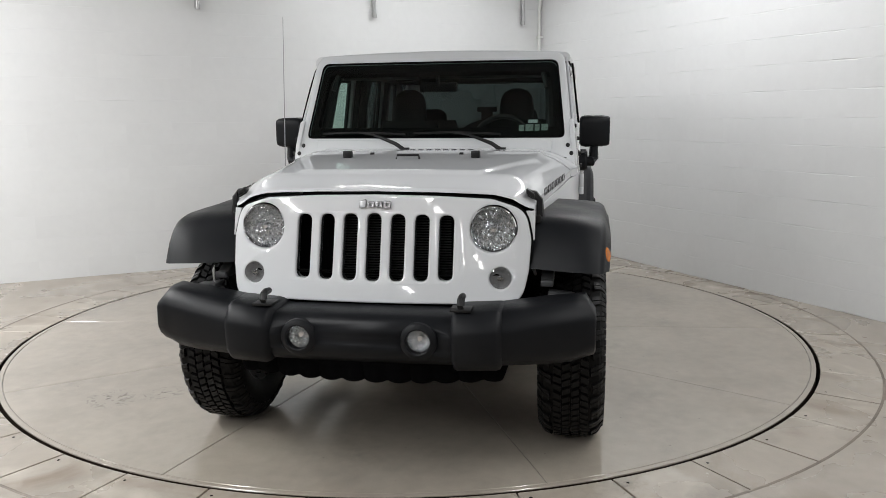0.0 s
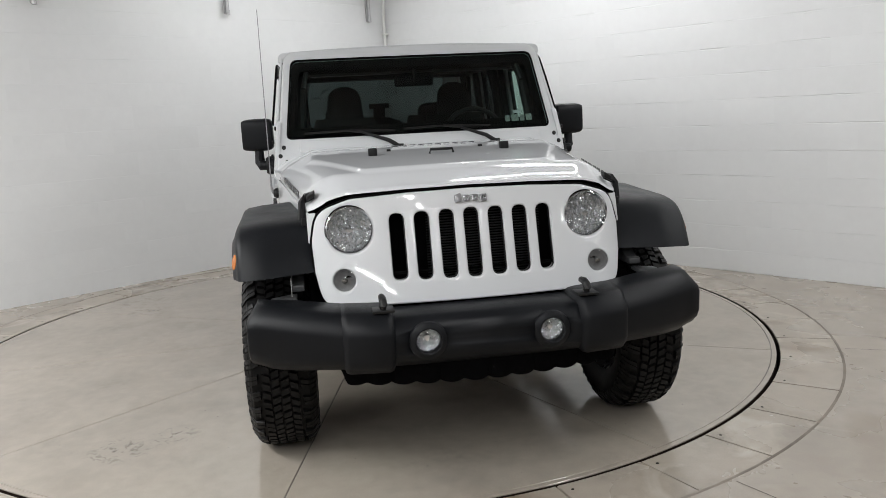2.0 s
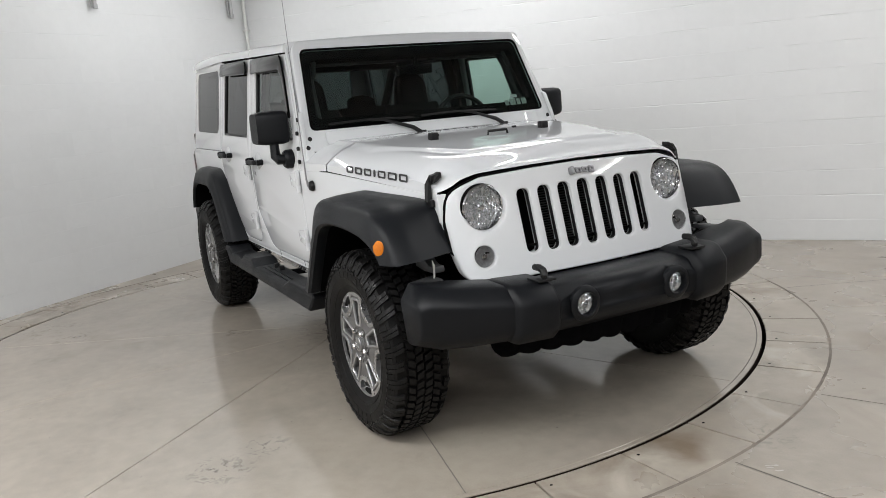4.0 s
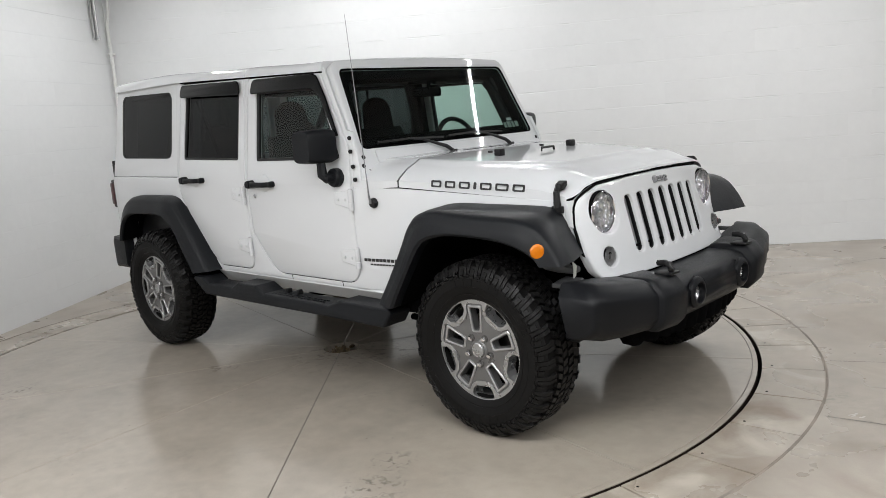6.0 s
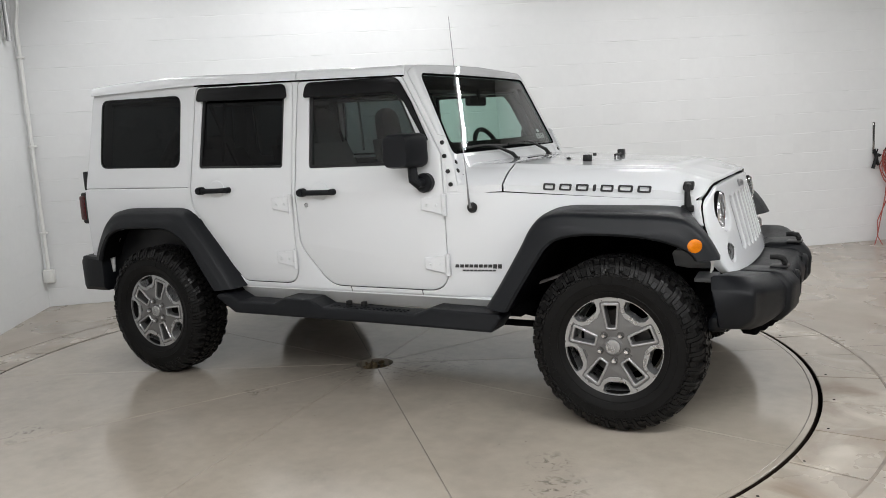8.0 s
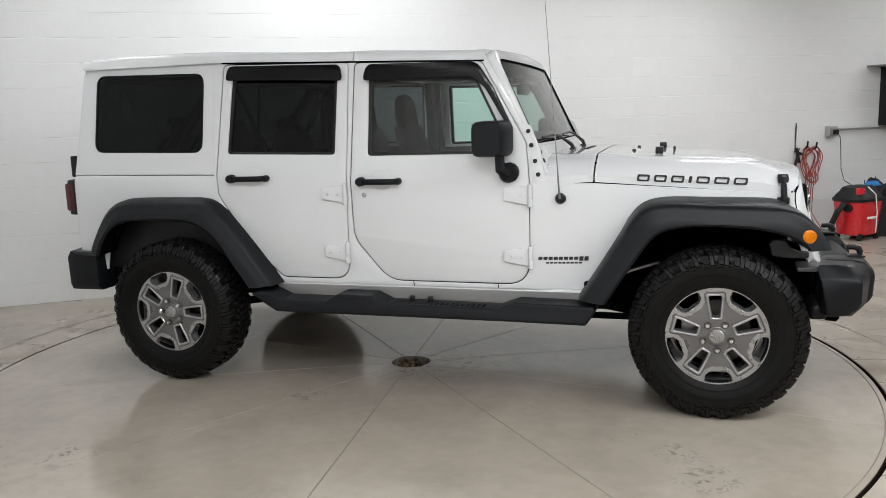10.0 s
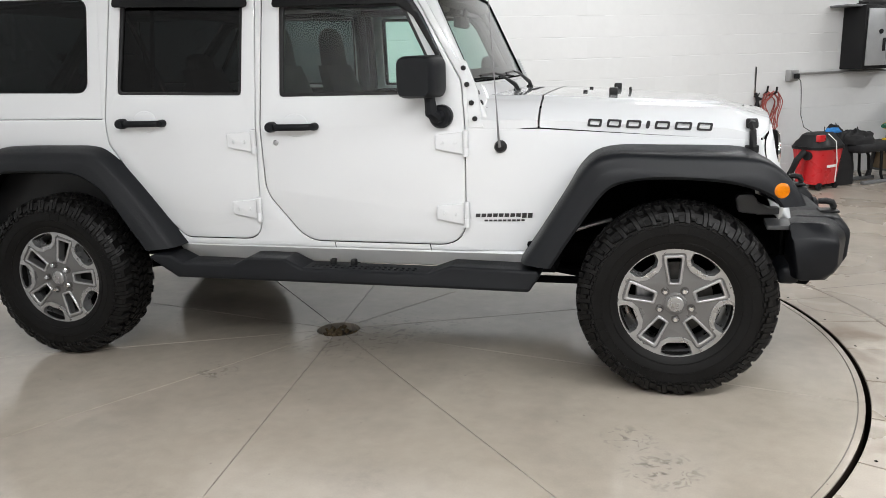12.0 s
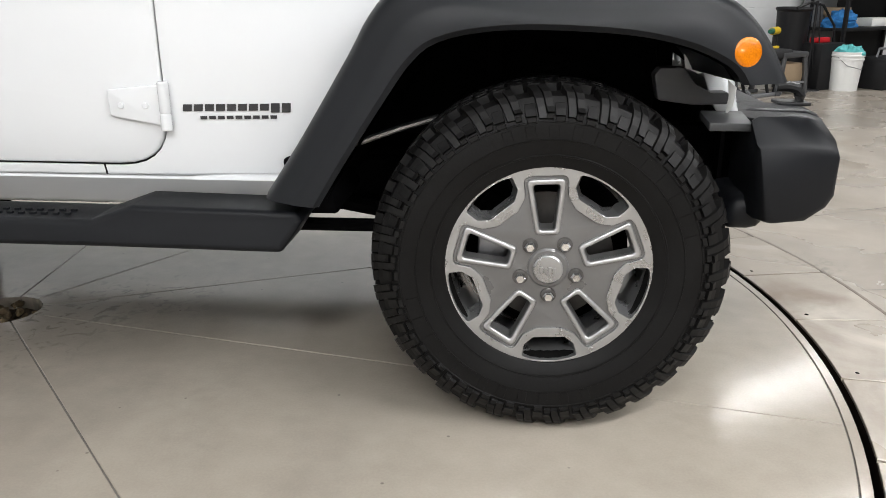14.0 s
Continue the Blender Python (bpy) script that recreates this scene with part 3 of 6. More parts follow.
def tyre_and_rim():
    """One wheel about the origin, its outer face towards -y."""
    w = thing("wheel", "", "")
    R = AXLE_Z
    prof = [(-0.085, 0.222), (-0.112, 0.232), (-0.122, 0.250), (-0.1250, 0.2575), (-0.1272, 0.2585), (-0.1278, 0.2615), (-0.1262, 0.2630), (-0.134, 0.285), (-0.1355, 0.2940), (-0.1368, 0.2947), (-0.1370, 0.2965), (-0.1358, 0.2972), (-0.136, 0.318), (-0.1350, 0.3310), (-0.1362, 0.3320), (-0.1358, 0.3345), (-0.1342, 0.3350), (-0.130, 0.350), (-0.122, 0.368), (-0.112, 0.383), (-0.075, 0.388), (0.0, 0.390), (0.075, 0.388), (0.112, 0.383), (0.122, 0.368), (0.130, 0.350), (0.136, 0.318), (0.134, 0.285), (0.122, 0.250), (0.112, 0.232), (0.085, 0.222)]
    tyre = part("tyre", lathe(prof, 72, "y"), RUBBER, w, "black mud-terrain tyre with deep tread")
    # tread blocks in interlocking rows, side lugs alternating deep and shallow
    bm = bmesh.new()
    rnd = random.Random(5)
    def block(a, da, y0, y1, r0, r1, skew=0.0):
        vs = []
        for r in (r0, r1):
            sh = 0.0 if r == r0 else 0.12
            for aa, yy in ((a - da * (1 - sh), y0 + sh * 0.01), (a + da * (1 - sh), y0 + sh * 0.01), (a + da * (1 - sh) + skew, y1 - sh * 0.01), (a - da * (1 - sh) + skew, y1 - sh * 0.01)):
                vs.append(bm.verts.new((r * math.cos(aa), yy, r * math.sin(aa))))
        for q in ((0, 3, 2, 1), (4, 5, 6, 7), (0, 1, 5, 4), (1, 2, 6, 5), (2, 3, 7, 6), (3, 0, 4, 7)):
            bm.faces.new([vs[i] for i in q])
    def lug(a0, a1, sgn, pro, lean=0.0):
        """A shoulder lug swept between two angles, its edges drawn in at the crown."""
        e = (a1 - a0) * 0.05
        rings = []
        for aa, k in ((a0, 1), (a0 + e, 0), (a1 - e, 0), (a1, 1)):
            rings.append([bm.verts.new(((r - 0.003 * k) * math.cos(aa + lean * (0.13 - y)), sgn * (y - 0.0015 * k), (r - 0.003 * k) * math.sin(aa + lean * (0.13 - y)))) for y, r in pro])
        m = len(pro)
        for u, w_ in zip(rings, rings[1:]):
            for i_ in range(m):
                q = (i_ + 1) % m
                bm.faces.new((u[i_], u[q], w_[q], w_[i_]))
        bm.faces.new(rings[0]); bm.faces.new(rings[-1])
    cnt = 34
    st = 2 * math.pi / cnt
    for k in range(cnt):
        a = st * k
        j = rnd.uniform(-0.04, 0.04) * st
        for sgn in (-1, 1):
            off = 0 if sgn < 0 else 0.5 * st
            odd = k % 2
            b0 = a + off + j
            ins = 0.076 if odd else 0.084
            # deep lug from the crown down the side, split by a fine groove
            low1 = 0.356 + rnd.uniform(-0.003, 0.003)
            low2 = 0.344 + rnd.uniform(-0.003, 0.003)
            pro = lambda lowr: [(ins, 0.372), (ins + 0.004, R - 0.003), (0.094, R - 0.007), (0.110, R - 0.014), (0.121, R - 0.026), (0.130, R - 0.042), (0.1385, lowr), (0.131, lowr - 0.004), (0.112, 0.370)]
            lug(b0 - 0.44 * st, b0 - 0.19 * st, sgn, pro(low1), 0.9)
            lug(b0 - 0.165 * st, b0 + 0.09 * st, sgn, pro(low2), 0.9)
            # stepped-back lug, low at the crown
            low3 = 0.350 + rnd.uniform(-0.003, 0.003)
            lug(b0 + 0.13 * st, b0 + 0.49 * st, sgn, [(0.104, 0.368), (0.108, R - 0.034), (0.122, R - 0.036), (0.130, R - 0.046), (0.1385, low3), (0.131, low3 - 0.004), (0.112, 0.366)])
            # small raised brick below
            for h0, h1, rr in ((-0.42, -0.20, 0.343), (0.14, 0.46, 0.337)):
                lug(b0 + h0 * st, b0 + h1 * st, sgn, [(0.130, rr - 0.004), (0.136, rr + 0.008), (0.1385, rr + 0.007), (0.139, rr - 0.002), (0.134, rr - 0.005)])
            # two staggered columns of slanted blocks, two blocks a pitch
            for yi, yo, ph, sk in ((0.003, 0.035, 0.25, 0.16), (0.039, 0.071, 0.02, -0.16)):
                for half_pitch in (0.0, 0.5):
                    y0, y1 = sorted((sgn * yi, sgn * yo))
                    block(b0 + (ph + half_pitch - sk / 2) * st + rnd.uniform(-0.02, 0.02) * st, st * 0.185, y0, y1, 0.372, R - rnd.uniform(0.0, 0.0025), st * sk)
    part("tread", bm, TREADRUBBER, tyre, smooth=0)["kind"] = "stuff"
    # sidewall lettering as plain raised bars, and rim guard rings
    bm = bmesh.new()
    for base in (60, 240):
        for k in range(11):
            a = radians(base - 45 + k * 9 + (3 if k > 4 else 0))
            rows = []
            for y, g in ((-0.1335, 1.0), (-0.1372, 0.9)):
                rows.append([(r * math.cos(a + e * g), y, r * math.sin(a + e * g)) for r, e in ((0.300, -0.035), (0.300, 0.035), (0.326, 0.035), (0.326, -0.035))])
            v = [bm.verts.new(p) for row in rows for p in row]
            for q in ((4, 5, 6, 7), (0, 1, 5, 4), (1, 2, 6, 5), (2, 3, 7, 6), (3, 0, 4, 7)):
                bm.faces.new([v[i] for i in q])
    part("sidewall_mark", bm, RUBBER, tyre, smooth=0)["kind"] = "stuff"
    # rim barrel and lip
    lip = [(-0.088, 0.2365), (-0.098, 0.2385), (-0.106, 0.2380), (-0.110, 0.2355), (-0.106, 0.2325), (-0.090, 0.228), (-0.05, 0.212), (0.02, 0.200), (0.09, 0.205), (0.11, 0.222), (0.11, 0.226), (0.02, 0.206), (-0.05, 0.217)]
    rim = part("rim", lathe(lip, 64, "y"), MACHINED, w, "two-tone grey alloy wheel rim")
    # spoked face: five framed pockets, five outer windows
    def pol(r, deg):
        return (r * math.cos(radians(deg)), r * math.sin(radians(deg)))
    base = 93.0
    pockets, notches, frames, star, star_big = [], [], [], [], []
    for k in range(5):
        c = base - 72 * k
        ca, sa = math.cos(radians(c)), math.sin(radians(c))
        def tr(r, t):
            return (r * ca - t * sa, r * sa + t * ca)
        pockets.append(rpoly([(*p, 0.008) for p in (tr(0.087, -0.016), tr(0.186, -0.029), tr(0.186, 0.029), tr(0.087, 0.016))]))
        frames.append(rpoly([(*p, 0.012) for p in (tr(0.076, -0.026), tr(0.199, -0.043), tr(0.199, 0.043), tr(0.076, 0.026))]))
        c2 = c - 36
        notches.append(rpoly([(*pol(0.2175, c2 - 16.5), 0.007), pol(0.2195, c2 - 11), pol(0.2200, c2 - 5.5), pol(0.2200, c2), pol(0.2200, c2 + 5.5), pol(0.2195, c2 + 11), (*pol(0.2175, c2 + 16.5), 0.007), (*pol(0.188, c2 + 17), 0.008), (*pol(0.167, c2 + 12), 0.007), (*pol(0.167, c2 - 12), 0.007), (*pol(0.188, c2 - 17), 0.008)], 5))
        for ring_, g in ((star, 0.0), (star_big, 0.003)):
            ring_ += [(*tr(0.206 + g, 0.030), 0.012), (*tr(0.206 + g, -0.046 - g), 0.014), (*pol(0.166 + g, c2 + 20), 0.012), (*pol(0.144 + g, c2 + 11), 0.010), (*pol(0.144 + g, c2 - 11), 0.010), (*pol(0.166 + g, c2 - 20), 0.012), (*(pol(0.206 + g, c - 72 + 13.5)), 0.014)]
    star, star_big = rpoly(star, 7), rpoly(star_big, 7)
    bm = slab(circle(0, 0, 0.2285, 96), [star] + notches, 0.022, 0.0015, 1)
    part("machined_ring", mapped(bm, lambda u, v, wv: (u, -0.098 - wv, v)), MACHINED, rim, "bright machined outer face", smooth=12)
    bm = slab(star_big, pockets, 0.024, 0.003, 2)
    face = part("spoke_face", mapped(bm, lambda u, v, wv: (u, -0.0915 - wv, v)), ALLOY, rim, "grey painted five-spoke face")
    for k in range(5):
        bm = slab(frames[k], [pockets[k]], 0.020, 0.0055, 3)
        part("spoke_frame", mapped(bm, lambda u, v, wv: (u, -0.1005 - wv, v)), FRAMEALLOY, face)
        # dark wall inside each opening
        for loop, nm in ((pockets[k], "pocket_wall"), (notches[k], "window_wall")):
            cx, cy = sum(p[0] for p in loop) / len(loop), sum(p[1] for p in loop) / len(loop)
            k1, y1 = (0.93, -0.066) if nm == "pocket_wall" else (0.80, -0.055)
            rows = [[(p[0], -0.092, p[1]) for p in loop], [(cx + (p[0] - cx) * k1, y1, cy + (p[1] - cy) * k1) for p in loop]]
            part(nm, grid(rows, close_v=True), ALLOY if nm == "pocket_wall" else MACHINED, face)
    hubm = lathe([(-0.095, 0.0), (-0.095, 0.046), (-0.106, 0.045), (-0.110, 0.040), (-0.110, 0.0)], 40, "y", closed=False)
    part("hub_face", hubm, ALLOY, rim)
    part("centre_cap", lathe([(-0.108, 0.0), (-0.108, 0.0325), (-0.117, 0.0325), (-0.120, 0.029), (-0.121, 0.0)], 32, "y", closed=False), MACHINED, rim, "round silver centre cap")
    bm = bmesh.new()
    for k in range(4):
        box(bm, -0.018 + k * 0.0095, -0.0115 + k * 0.0095, -0.1235, -0.1205, -0.007, 0.006 if k % 2 else 0.008, 0.001, 1)
    part("cap_mark", bm, FRAMEALLOY, rim, smooth=0)
    for k in range(5):
        x, z = pol(0.0635, base - 36 - 72 * k)
        part("lug_seat", lathe([(-0.100, 0.0), (-0.100, 0.0175), (-0.1055, 0.0170), (-0.1050, 0.0155), (-0.1035, 0)], 24, "y", (x, 0, z), closed=False), DISCSTEEL, rim)
        part("lug_nut", lathe([(-0.10, 0.0), (-0.10, 0.0125), (-0.118, 0.0125), (-0.123, 0.0085), (-0.123, 0.0)], 6, "y", (x, 0, z), closed=False), CHROME, rim, "chrome lug nut", smooth=20)
    # brake behind the spokes
    part("brake_disc", lathe([(-0.02, 0.05), (-0.02, 0.155), (0.0, 0.155), (0.0, 0.05)], 48, "y"), DISCSTEEL, w, "grey steel brake disc")
    bm = slab(rpoly([(-0.16, -0.06, 0.02), (-0.09, -0.07, 0.02), (-0.085, 0.07, 0.02), (-0.16, 0.06, 0.02)]), (), 0.06, 0.008)
    part("brake_caliper", mapped(bm, lambda u, v, wv: (u, -0.015 - wv, v)), STEEL, w)
    part("wheel_hub", lathe([(0.12, 0.0), (0.12, 0.05), (-0.09, 0.055), (-0.09, 0.0)], 24, "y", closed=False), UNDER, w)
    bm = lathe([(0.03, 0.05), (0.03, 0.195), (0.035, 0.195), (0.035, 0.05)], 40, "y")
    part("dust_shield", bm, UNDER, w)
    return w


FRAMEALLOY = pbr("satin_alloy_edge", (0.40, 0.40, 0.402), 0.36, metal=0.85, var=0.05, scale=12)
wheel = tyre_and_rim()
for ob in [o for o in bpy.data.objects if o.name == "rim" or (o.parent and o.parent.name in ("rim", "spoke_face"))]:
    for v in ob.data.vertices:
        v.co.x, v.co.z = v.co.x * 1.03, v.co.z * 1.03
wheel.parent = car
wheel.matrix_basis = pose(0, -WHEEL_Y, AXLE_Z)
tagged(wheel, "alloy wheel with mud-terrain tyre")
for x, y, turn in ((-WHEELBASE, -WHEEL_Y, 20), (0, WHEEL_Y, 0), (-WHEELBASE, WHEEL_Y, 0)):
    copy_thing(wheel, pose(x, y, AXLE_Z, 0, 0, 180 if y > 0 else 0) @ pose(0, 0, 0, 0, turn, 0))


# ---- body shell ----
def grow(loop, d):
    """The loop moved outwards by d."""
    n = len(loop)
    area = sum(loop[i][0] * loop[(i + 1) % n][1] - loop[(i + 1) % n][0] * loop[i][1] for i in range(n))
    sg = 1.0 if area > 0 else -1.0
    out = []
    for i in range(n):
        a, b_, c_ = Vector(loop[i - 1]), Vector(loop[i]), Vector(loop[(i + 1) % n])
        t = ((b_ - a).normalized() + (c_ - b_).normalized())
        if t.length < 1e-6:
            t = c_ - b_
        t.normalize()
        out.append((b_.x + sg * t.y * d, b_.y - sg * t.x * d))
    return out


DOOR_F = rpoly([(-1.818, 1.748, 0.03), (-1.135, 1.724, 0.05), (-0.905, 1.315, 0.06), (-0.888, 1.12), (-0.896, 0.602, 0.13), (-1.655, 0.604, 0.16), (-1.838, 0.83, 0.16), (-1.842, 1.12, 0.05)], 7)
DOOR_R = rpoly([(-2.600, 1.776, 0.03), (-1.856, 1.752, 0.03), (-1.868, 1.12), (-1.886, 0.606, 0.10), (-2.292, 0.606, 0.08), (-2.45, 0.77, 0.2), (-2.645, 1.06, 0.1), (-2.652, 1.18, 0.1)], 7)


def body_side(s):
    """The painted side from the rear door's edge to the grille, with both door openings."""
    o = [(-2.672, 1.800), (-1.112, 1.752), (-0.880, 1.335), (-0.868, 1.1135), (-0.575, 1.1110), (0.334, 1.0440)]
    o += rpoly([(0.384, 0.820, 0.004), (0.318, 0.820, 0.004), (0.300, 0.945, 0.05), (-0.33, 1.00, 0.12), (-0.605, 0.572, 0.01)])[0:]
    o += [(-2.34, 0.573), (-2.46, 0.75), (-2.672, 1.06)]
    side_part("body_side", s, o, [grow(DOOR_F, 0.0045), grow(DOOR_R, 0.0045)], 0.012, 0.002, -0.001, PAINT, car, cuts=CUTS + [("u", x) for x in (-0.8613, -0.6, -0.3017, 0.0, 0.3011)])
    for x in (-1.062, -1.52):
        side_part("sill_seam", s, [(x, 0.575), (x + 0.004, 0.575), (x + 0.001, 0.600), (x - 0.003, 0.600)], (), 0.003, 0.0003, 0.0005, GAPMAT, car, cuts=())


def rear_quarter(s):
    o = rpoly([(-3.640, 0.62, 0.04), (-3.622, 1.182, 0.02), (-2.662, 1.174, 0.004), (-2.660, 1.06, 0.1), (-2.462, 0.765, 0.2), (-2.330, 0.575, 0.02), (-2.40, 0.575), (-2.58, 0.88, 0.1), (-2.72, 1.01, 0.08), (-3.24, 1.01, 0.1), (-3.44, 0.74), (-3.47, 0.62)], 5)
    side_part("rear_quarter", s, o, (), 0.02, 0.004, cuts=CUTS)


def hardtop_side(s):
    o = rpoly([(-3.622, 1.1838, 0.004), (-3.530, 1.822, 0.05), (-2.612, 1.800, 0.01), (-2.660, 1.1765, 0.004)], 5)
    w = rpoly([(-3.447, 1.752, 0.06), (-2.734, 1.735, 0.06), (-2.750, 1.305, 0.06), (-3.470, 1.319, 0.06)], 6)
    h = side_part("hardtop_side", s, o, [w], 0.03, 0.006, -0.004, cuts=CUTS)
    wo = rpoly([(-3.452, 1.757, 0.06), (-2.729, 1.740, 0.06), (-2.745, 1.300, 0.06), (-3.475, 1.314, 0.06)], 6)
    wi = rpoly([(-3.443, 1.748, 0.055), (-2.738, 1.731, 0.055), (-2.754, 1.309, 0.055), (-3.466, 1.323, 0.055)], 6)
    side_part("window_seal", s, wo, [wi], 0.012, 0.003, -0.006, TRIM, h, cuts=())
    part("window_pane", mapped(sheet(wo), side_map(s, -0.004, 0.004)), DARKGLASS, h, "dark tinted quarter window")
    side_part("step_line", s, rpoly([(-3.535, 1.795), (-2.64, 1.778), (-2.64, 1.784), (-3.535, 1.802)]), (), 0.006, 0.001, 0.001, PAINT, h, cuts=())


def rocker(s):
    o = rpoly([(-2.345, 0.480, 0.02), (-2.345, 0.578, 0.01), (-0.60, 0.576, 0.01), (-0.590, 0.480, 0.01)], 3)
    part("sill", mapped(slab(o, (), 0.05, 0.012, 2), lambda u, v, w: (u, s * (0.775 - 0.025 + w - 0.9 * max(0.0, 0.562 - v)), v)), PAINT, car, "white painted sill")
    # body frame behind the doors
    o = rpoly([(-2.66, 1.79), (-1.13, 1.74), (-0.90, 1.32), (-0.86, 0.56), (-2.34, 0.57), (-2.46, 0.75), (-2.68, 1.08)])
    h1 = rpoly([(-1.79, 1.70, 0.03), (-1.16, 1.69, 0.03), (-0.96, 1.30), (-0.94, 0.66, 0.05), (-1.62, 0.65, 0.05), (-1.79, 0.85)])
    h2 = rpoly([(-2.58, 1.74, 0.03), (-1.90, 1.71, 0.03), (-1.92, 0.66, 0.05), (-2.28, 0.66, 0.03), (-2.43, 0.80), (-2.60, 1.08)])
    side_part("door_aperture", s, o, [h1, h2], 0.05, 0.004, -0.030, TRIM, car)


for s in (-1, 1):
    rear_quarter(s)
    body_side(s)
    hardtop_side(s)
    rocker(s)
    door_front(s)
    door_rear(s)
    flare(s, FF_O, FF_I, True)
    flare(s, RF_O, RF_I, False)


def roof_panel(name, x0, x1, n, label):
    rows = []
    for i in range(n + 1):
        x = x0 + (x1 - x0) * i / n
        ze = 1.780 + 0.032 * smoothstep(-1.1, -1.9, x) + 0.044 * smoothstep(-1.8, -2.9, x) - 0.008 * max(0.0, (-x - 3.2) / 0.3) ** 2
        hw = 0.742 if x > -3.45 else 0.735
        crown = 0.020
        lip = (1.7290 + 0.0415 * (-x - 1.133) if x > -2.62 else 1.7907) - ze
        row = []
        for k in range(-8, 9):
            f = k / 8
            row.append((x, f * (hw - 0.03), ze + crown * (1 - f * f)))
        row = [(x, -hw - 0.006, ze + lip), (x, -hw - 0.002, ze - 0.020), (x, -hw + 0.010, ze - 0.006)] + row + [(x, hw - 0.010, ze - 0.006), (x, hw + 0.002, ze - 0.020), (x, hw + 0.006, ze + lip)]
        row += [(x, hw - 0.02, ze + lip)] + [(x, -f * (hw - 0.03), ze + crown * (1 - f * f) - 0.035) for f in (-0.9, -0.5, 0, 0.5, 0.9)] + [(x, -hw + 0.02, ze + lip)]
        rows.append(row)
    return part(name, loft(rows), PAINT, car, label, smooth=40)


roof_panel("front_roof_panel", -1.812, -1.112, 6, "removable white roof panel")
roof_panel("hardtop_roof", -3.534, -1.820, 12, "white hardtop roof")
# black strip standing in for the shaded gap between roof and doors
for s in (-1, 1):
    rows = []
    for x in (-2.615, -1.86, -1.12):
        z = 1.7290 + 0.0415 * (-x - 1.133)
        rows.append([(x, s * (half(x, z) + a), z + b_) for a, b_ in ((-0.02, -0.012), (0.0015, -0.008), (0.0015, 0.004), (-0.02, 0.004))])
    part("roof_gutter", loft(rows), GAPMAT, car, smooth=0)

# back panel, tailgate and rear glass
bm = slab(rpoly([(-0.785, 0.56, 0.04), (-0.785, 1.18), (-0.715, 1.815, 0.08), (0.715, 1.815, 0.08), (0.785, 1.18), (0.785, 0.56, 0.04)]), [rpoly([(-0.62, 1.24, 0.05), (-0.58, 1.74, 0.05), (0.58, 1.74, 0.05), (0.62, 1.24, 0.05)])], 0.04, 0.008, 2, [("v", 1.18)])
back = part("rear_panel", mapped(bm, lambda u, v, w: (-3.610 + 0.130 * max(0.0, v - 1.18) - w, u, v)), PAINT, car)
bm = sheet(rpoly([(-0.63, 1.23, 0.05), (-0.59, 1.75, 0.05), (0.59, 1.75, 0.05), (0.63, 1.23, 0.05)]))
part("rear_window_pane", mapped(bm, lambda u, v, w: (-3.612 + 0.130 * (v - 1.18) - w, u, v)), DARKGLASS, back, "dark tinted rear window")
bm = boxed(-3.655, -3.615, -0.79, -0.74, 1.175, 1.30, 0.008)
part("rear_glass_hinge", bm, TRIM, back)
for s in (-1, 1):
    y0, y1 = sorted((s * 0.66, s * 0.805))
    t = part("tail_lamp", boxed(-3.685, -3.605, y0, y1, 0.950, 1.160, 0.012), TRIM, car, "dark red tail lamp in a black housing")
    y0, y1 = sorted((s * 0.68, s * 0.81))
    part("lens", boxed(-3.702, -3.640, y0, y1, 0.972, 1.140, 0.014), REDLENS, t)

# rear bumper
rows = []
for y, x0, x1 in ((-0.86, -3.64, -3.48), (-0.84, -3.70, -3.47), (-0.70, -3.74, -3.48), (-0.4, -3.76, -3.50), (0.4, -3.76, -3.50), (0.70, -3.74, -3.48), (0.84, -3.70, -3.47), (0.86, -3.64, -3.48)):
    zt, zb = (0.735, 0.505) if abs(y) < 0.85 else (0.72, 0.53)
    rows.append([(x0 + 0.015, y, zb), (x0, y, zb + 0.03), (x0 - 0.004, y, zt - 0.04), (x0 + 0.02, y, zt), (x1, y, zt - 0.01), (x1, y, zb)])
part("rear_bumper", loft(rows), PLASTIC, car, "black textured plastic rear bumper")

# windscreen frame
SLOPE = -0.473
LEN = math.hypot(1, SLOPE)


def screen(y, z, w):
    """A place on the raked windscreen plane, w metres out of it."""
    bow = 0.035 * (1 - min(1.0, (y / 0.75) ** 2))
    return (-0.868 + SLOPE * (z - 1.325) + w / LEN + bow, y, z - w * SLOPE / LEN)


fo = rpoly([(-0.792, 1.118, 0.01), (-0.768, 1.33), (-0.714, 1.783, 0.07), (0, 1.798), (0.714, 1.783, 0.07), (0.768, 1.33), (0.792, 1.118, 0.01)], 6)
fi = rpoly([(-0.722, 1.316, 0.03), (-0.672, 1.728, 0.045), (0.672, 1.728, 0.045), (0.722, 1.316, 0.03)], 6)
vcut = [("u", y) for y in (-0.5, -0.25, 0, 0.25, 0.5)]
bm = slab(fo, [fi], 0.075, 0.012, 3, vcut)
wframe = part("windscreen_frame", mapped(bm, lambda u, v, w: screen(u, v, w - 0.0375)), PAINT, car, "white windscreen surround", smooth=40)
fo2 = rpoly([(-0.730, 1.308, 0.03), (-0.680, 1.736, 0.045), (0.680, 1.736, 0.045), (0.730, 1.308, 0.03)], 6)
fi2 = rpoly([(-0.678, 1.372, 0.03), (-0.636, 1.682, 0.04), (0.636, 1.682, 0.04), (0.678, 1.372, 0.03)], 6)
part("screen_inner_trim", mapped(slab(grow(fi, -0.003), [grow(fi2, 0.004)], 0.05, 0.002, 1, vcut), lambda u, v, w: screen(u, v, w - 0.050)), UNDER, wframe)
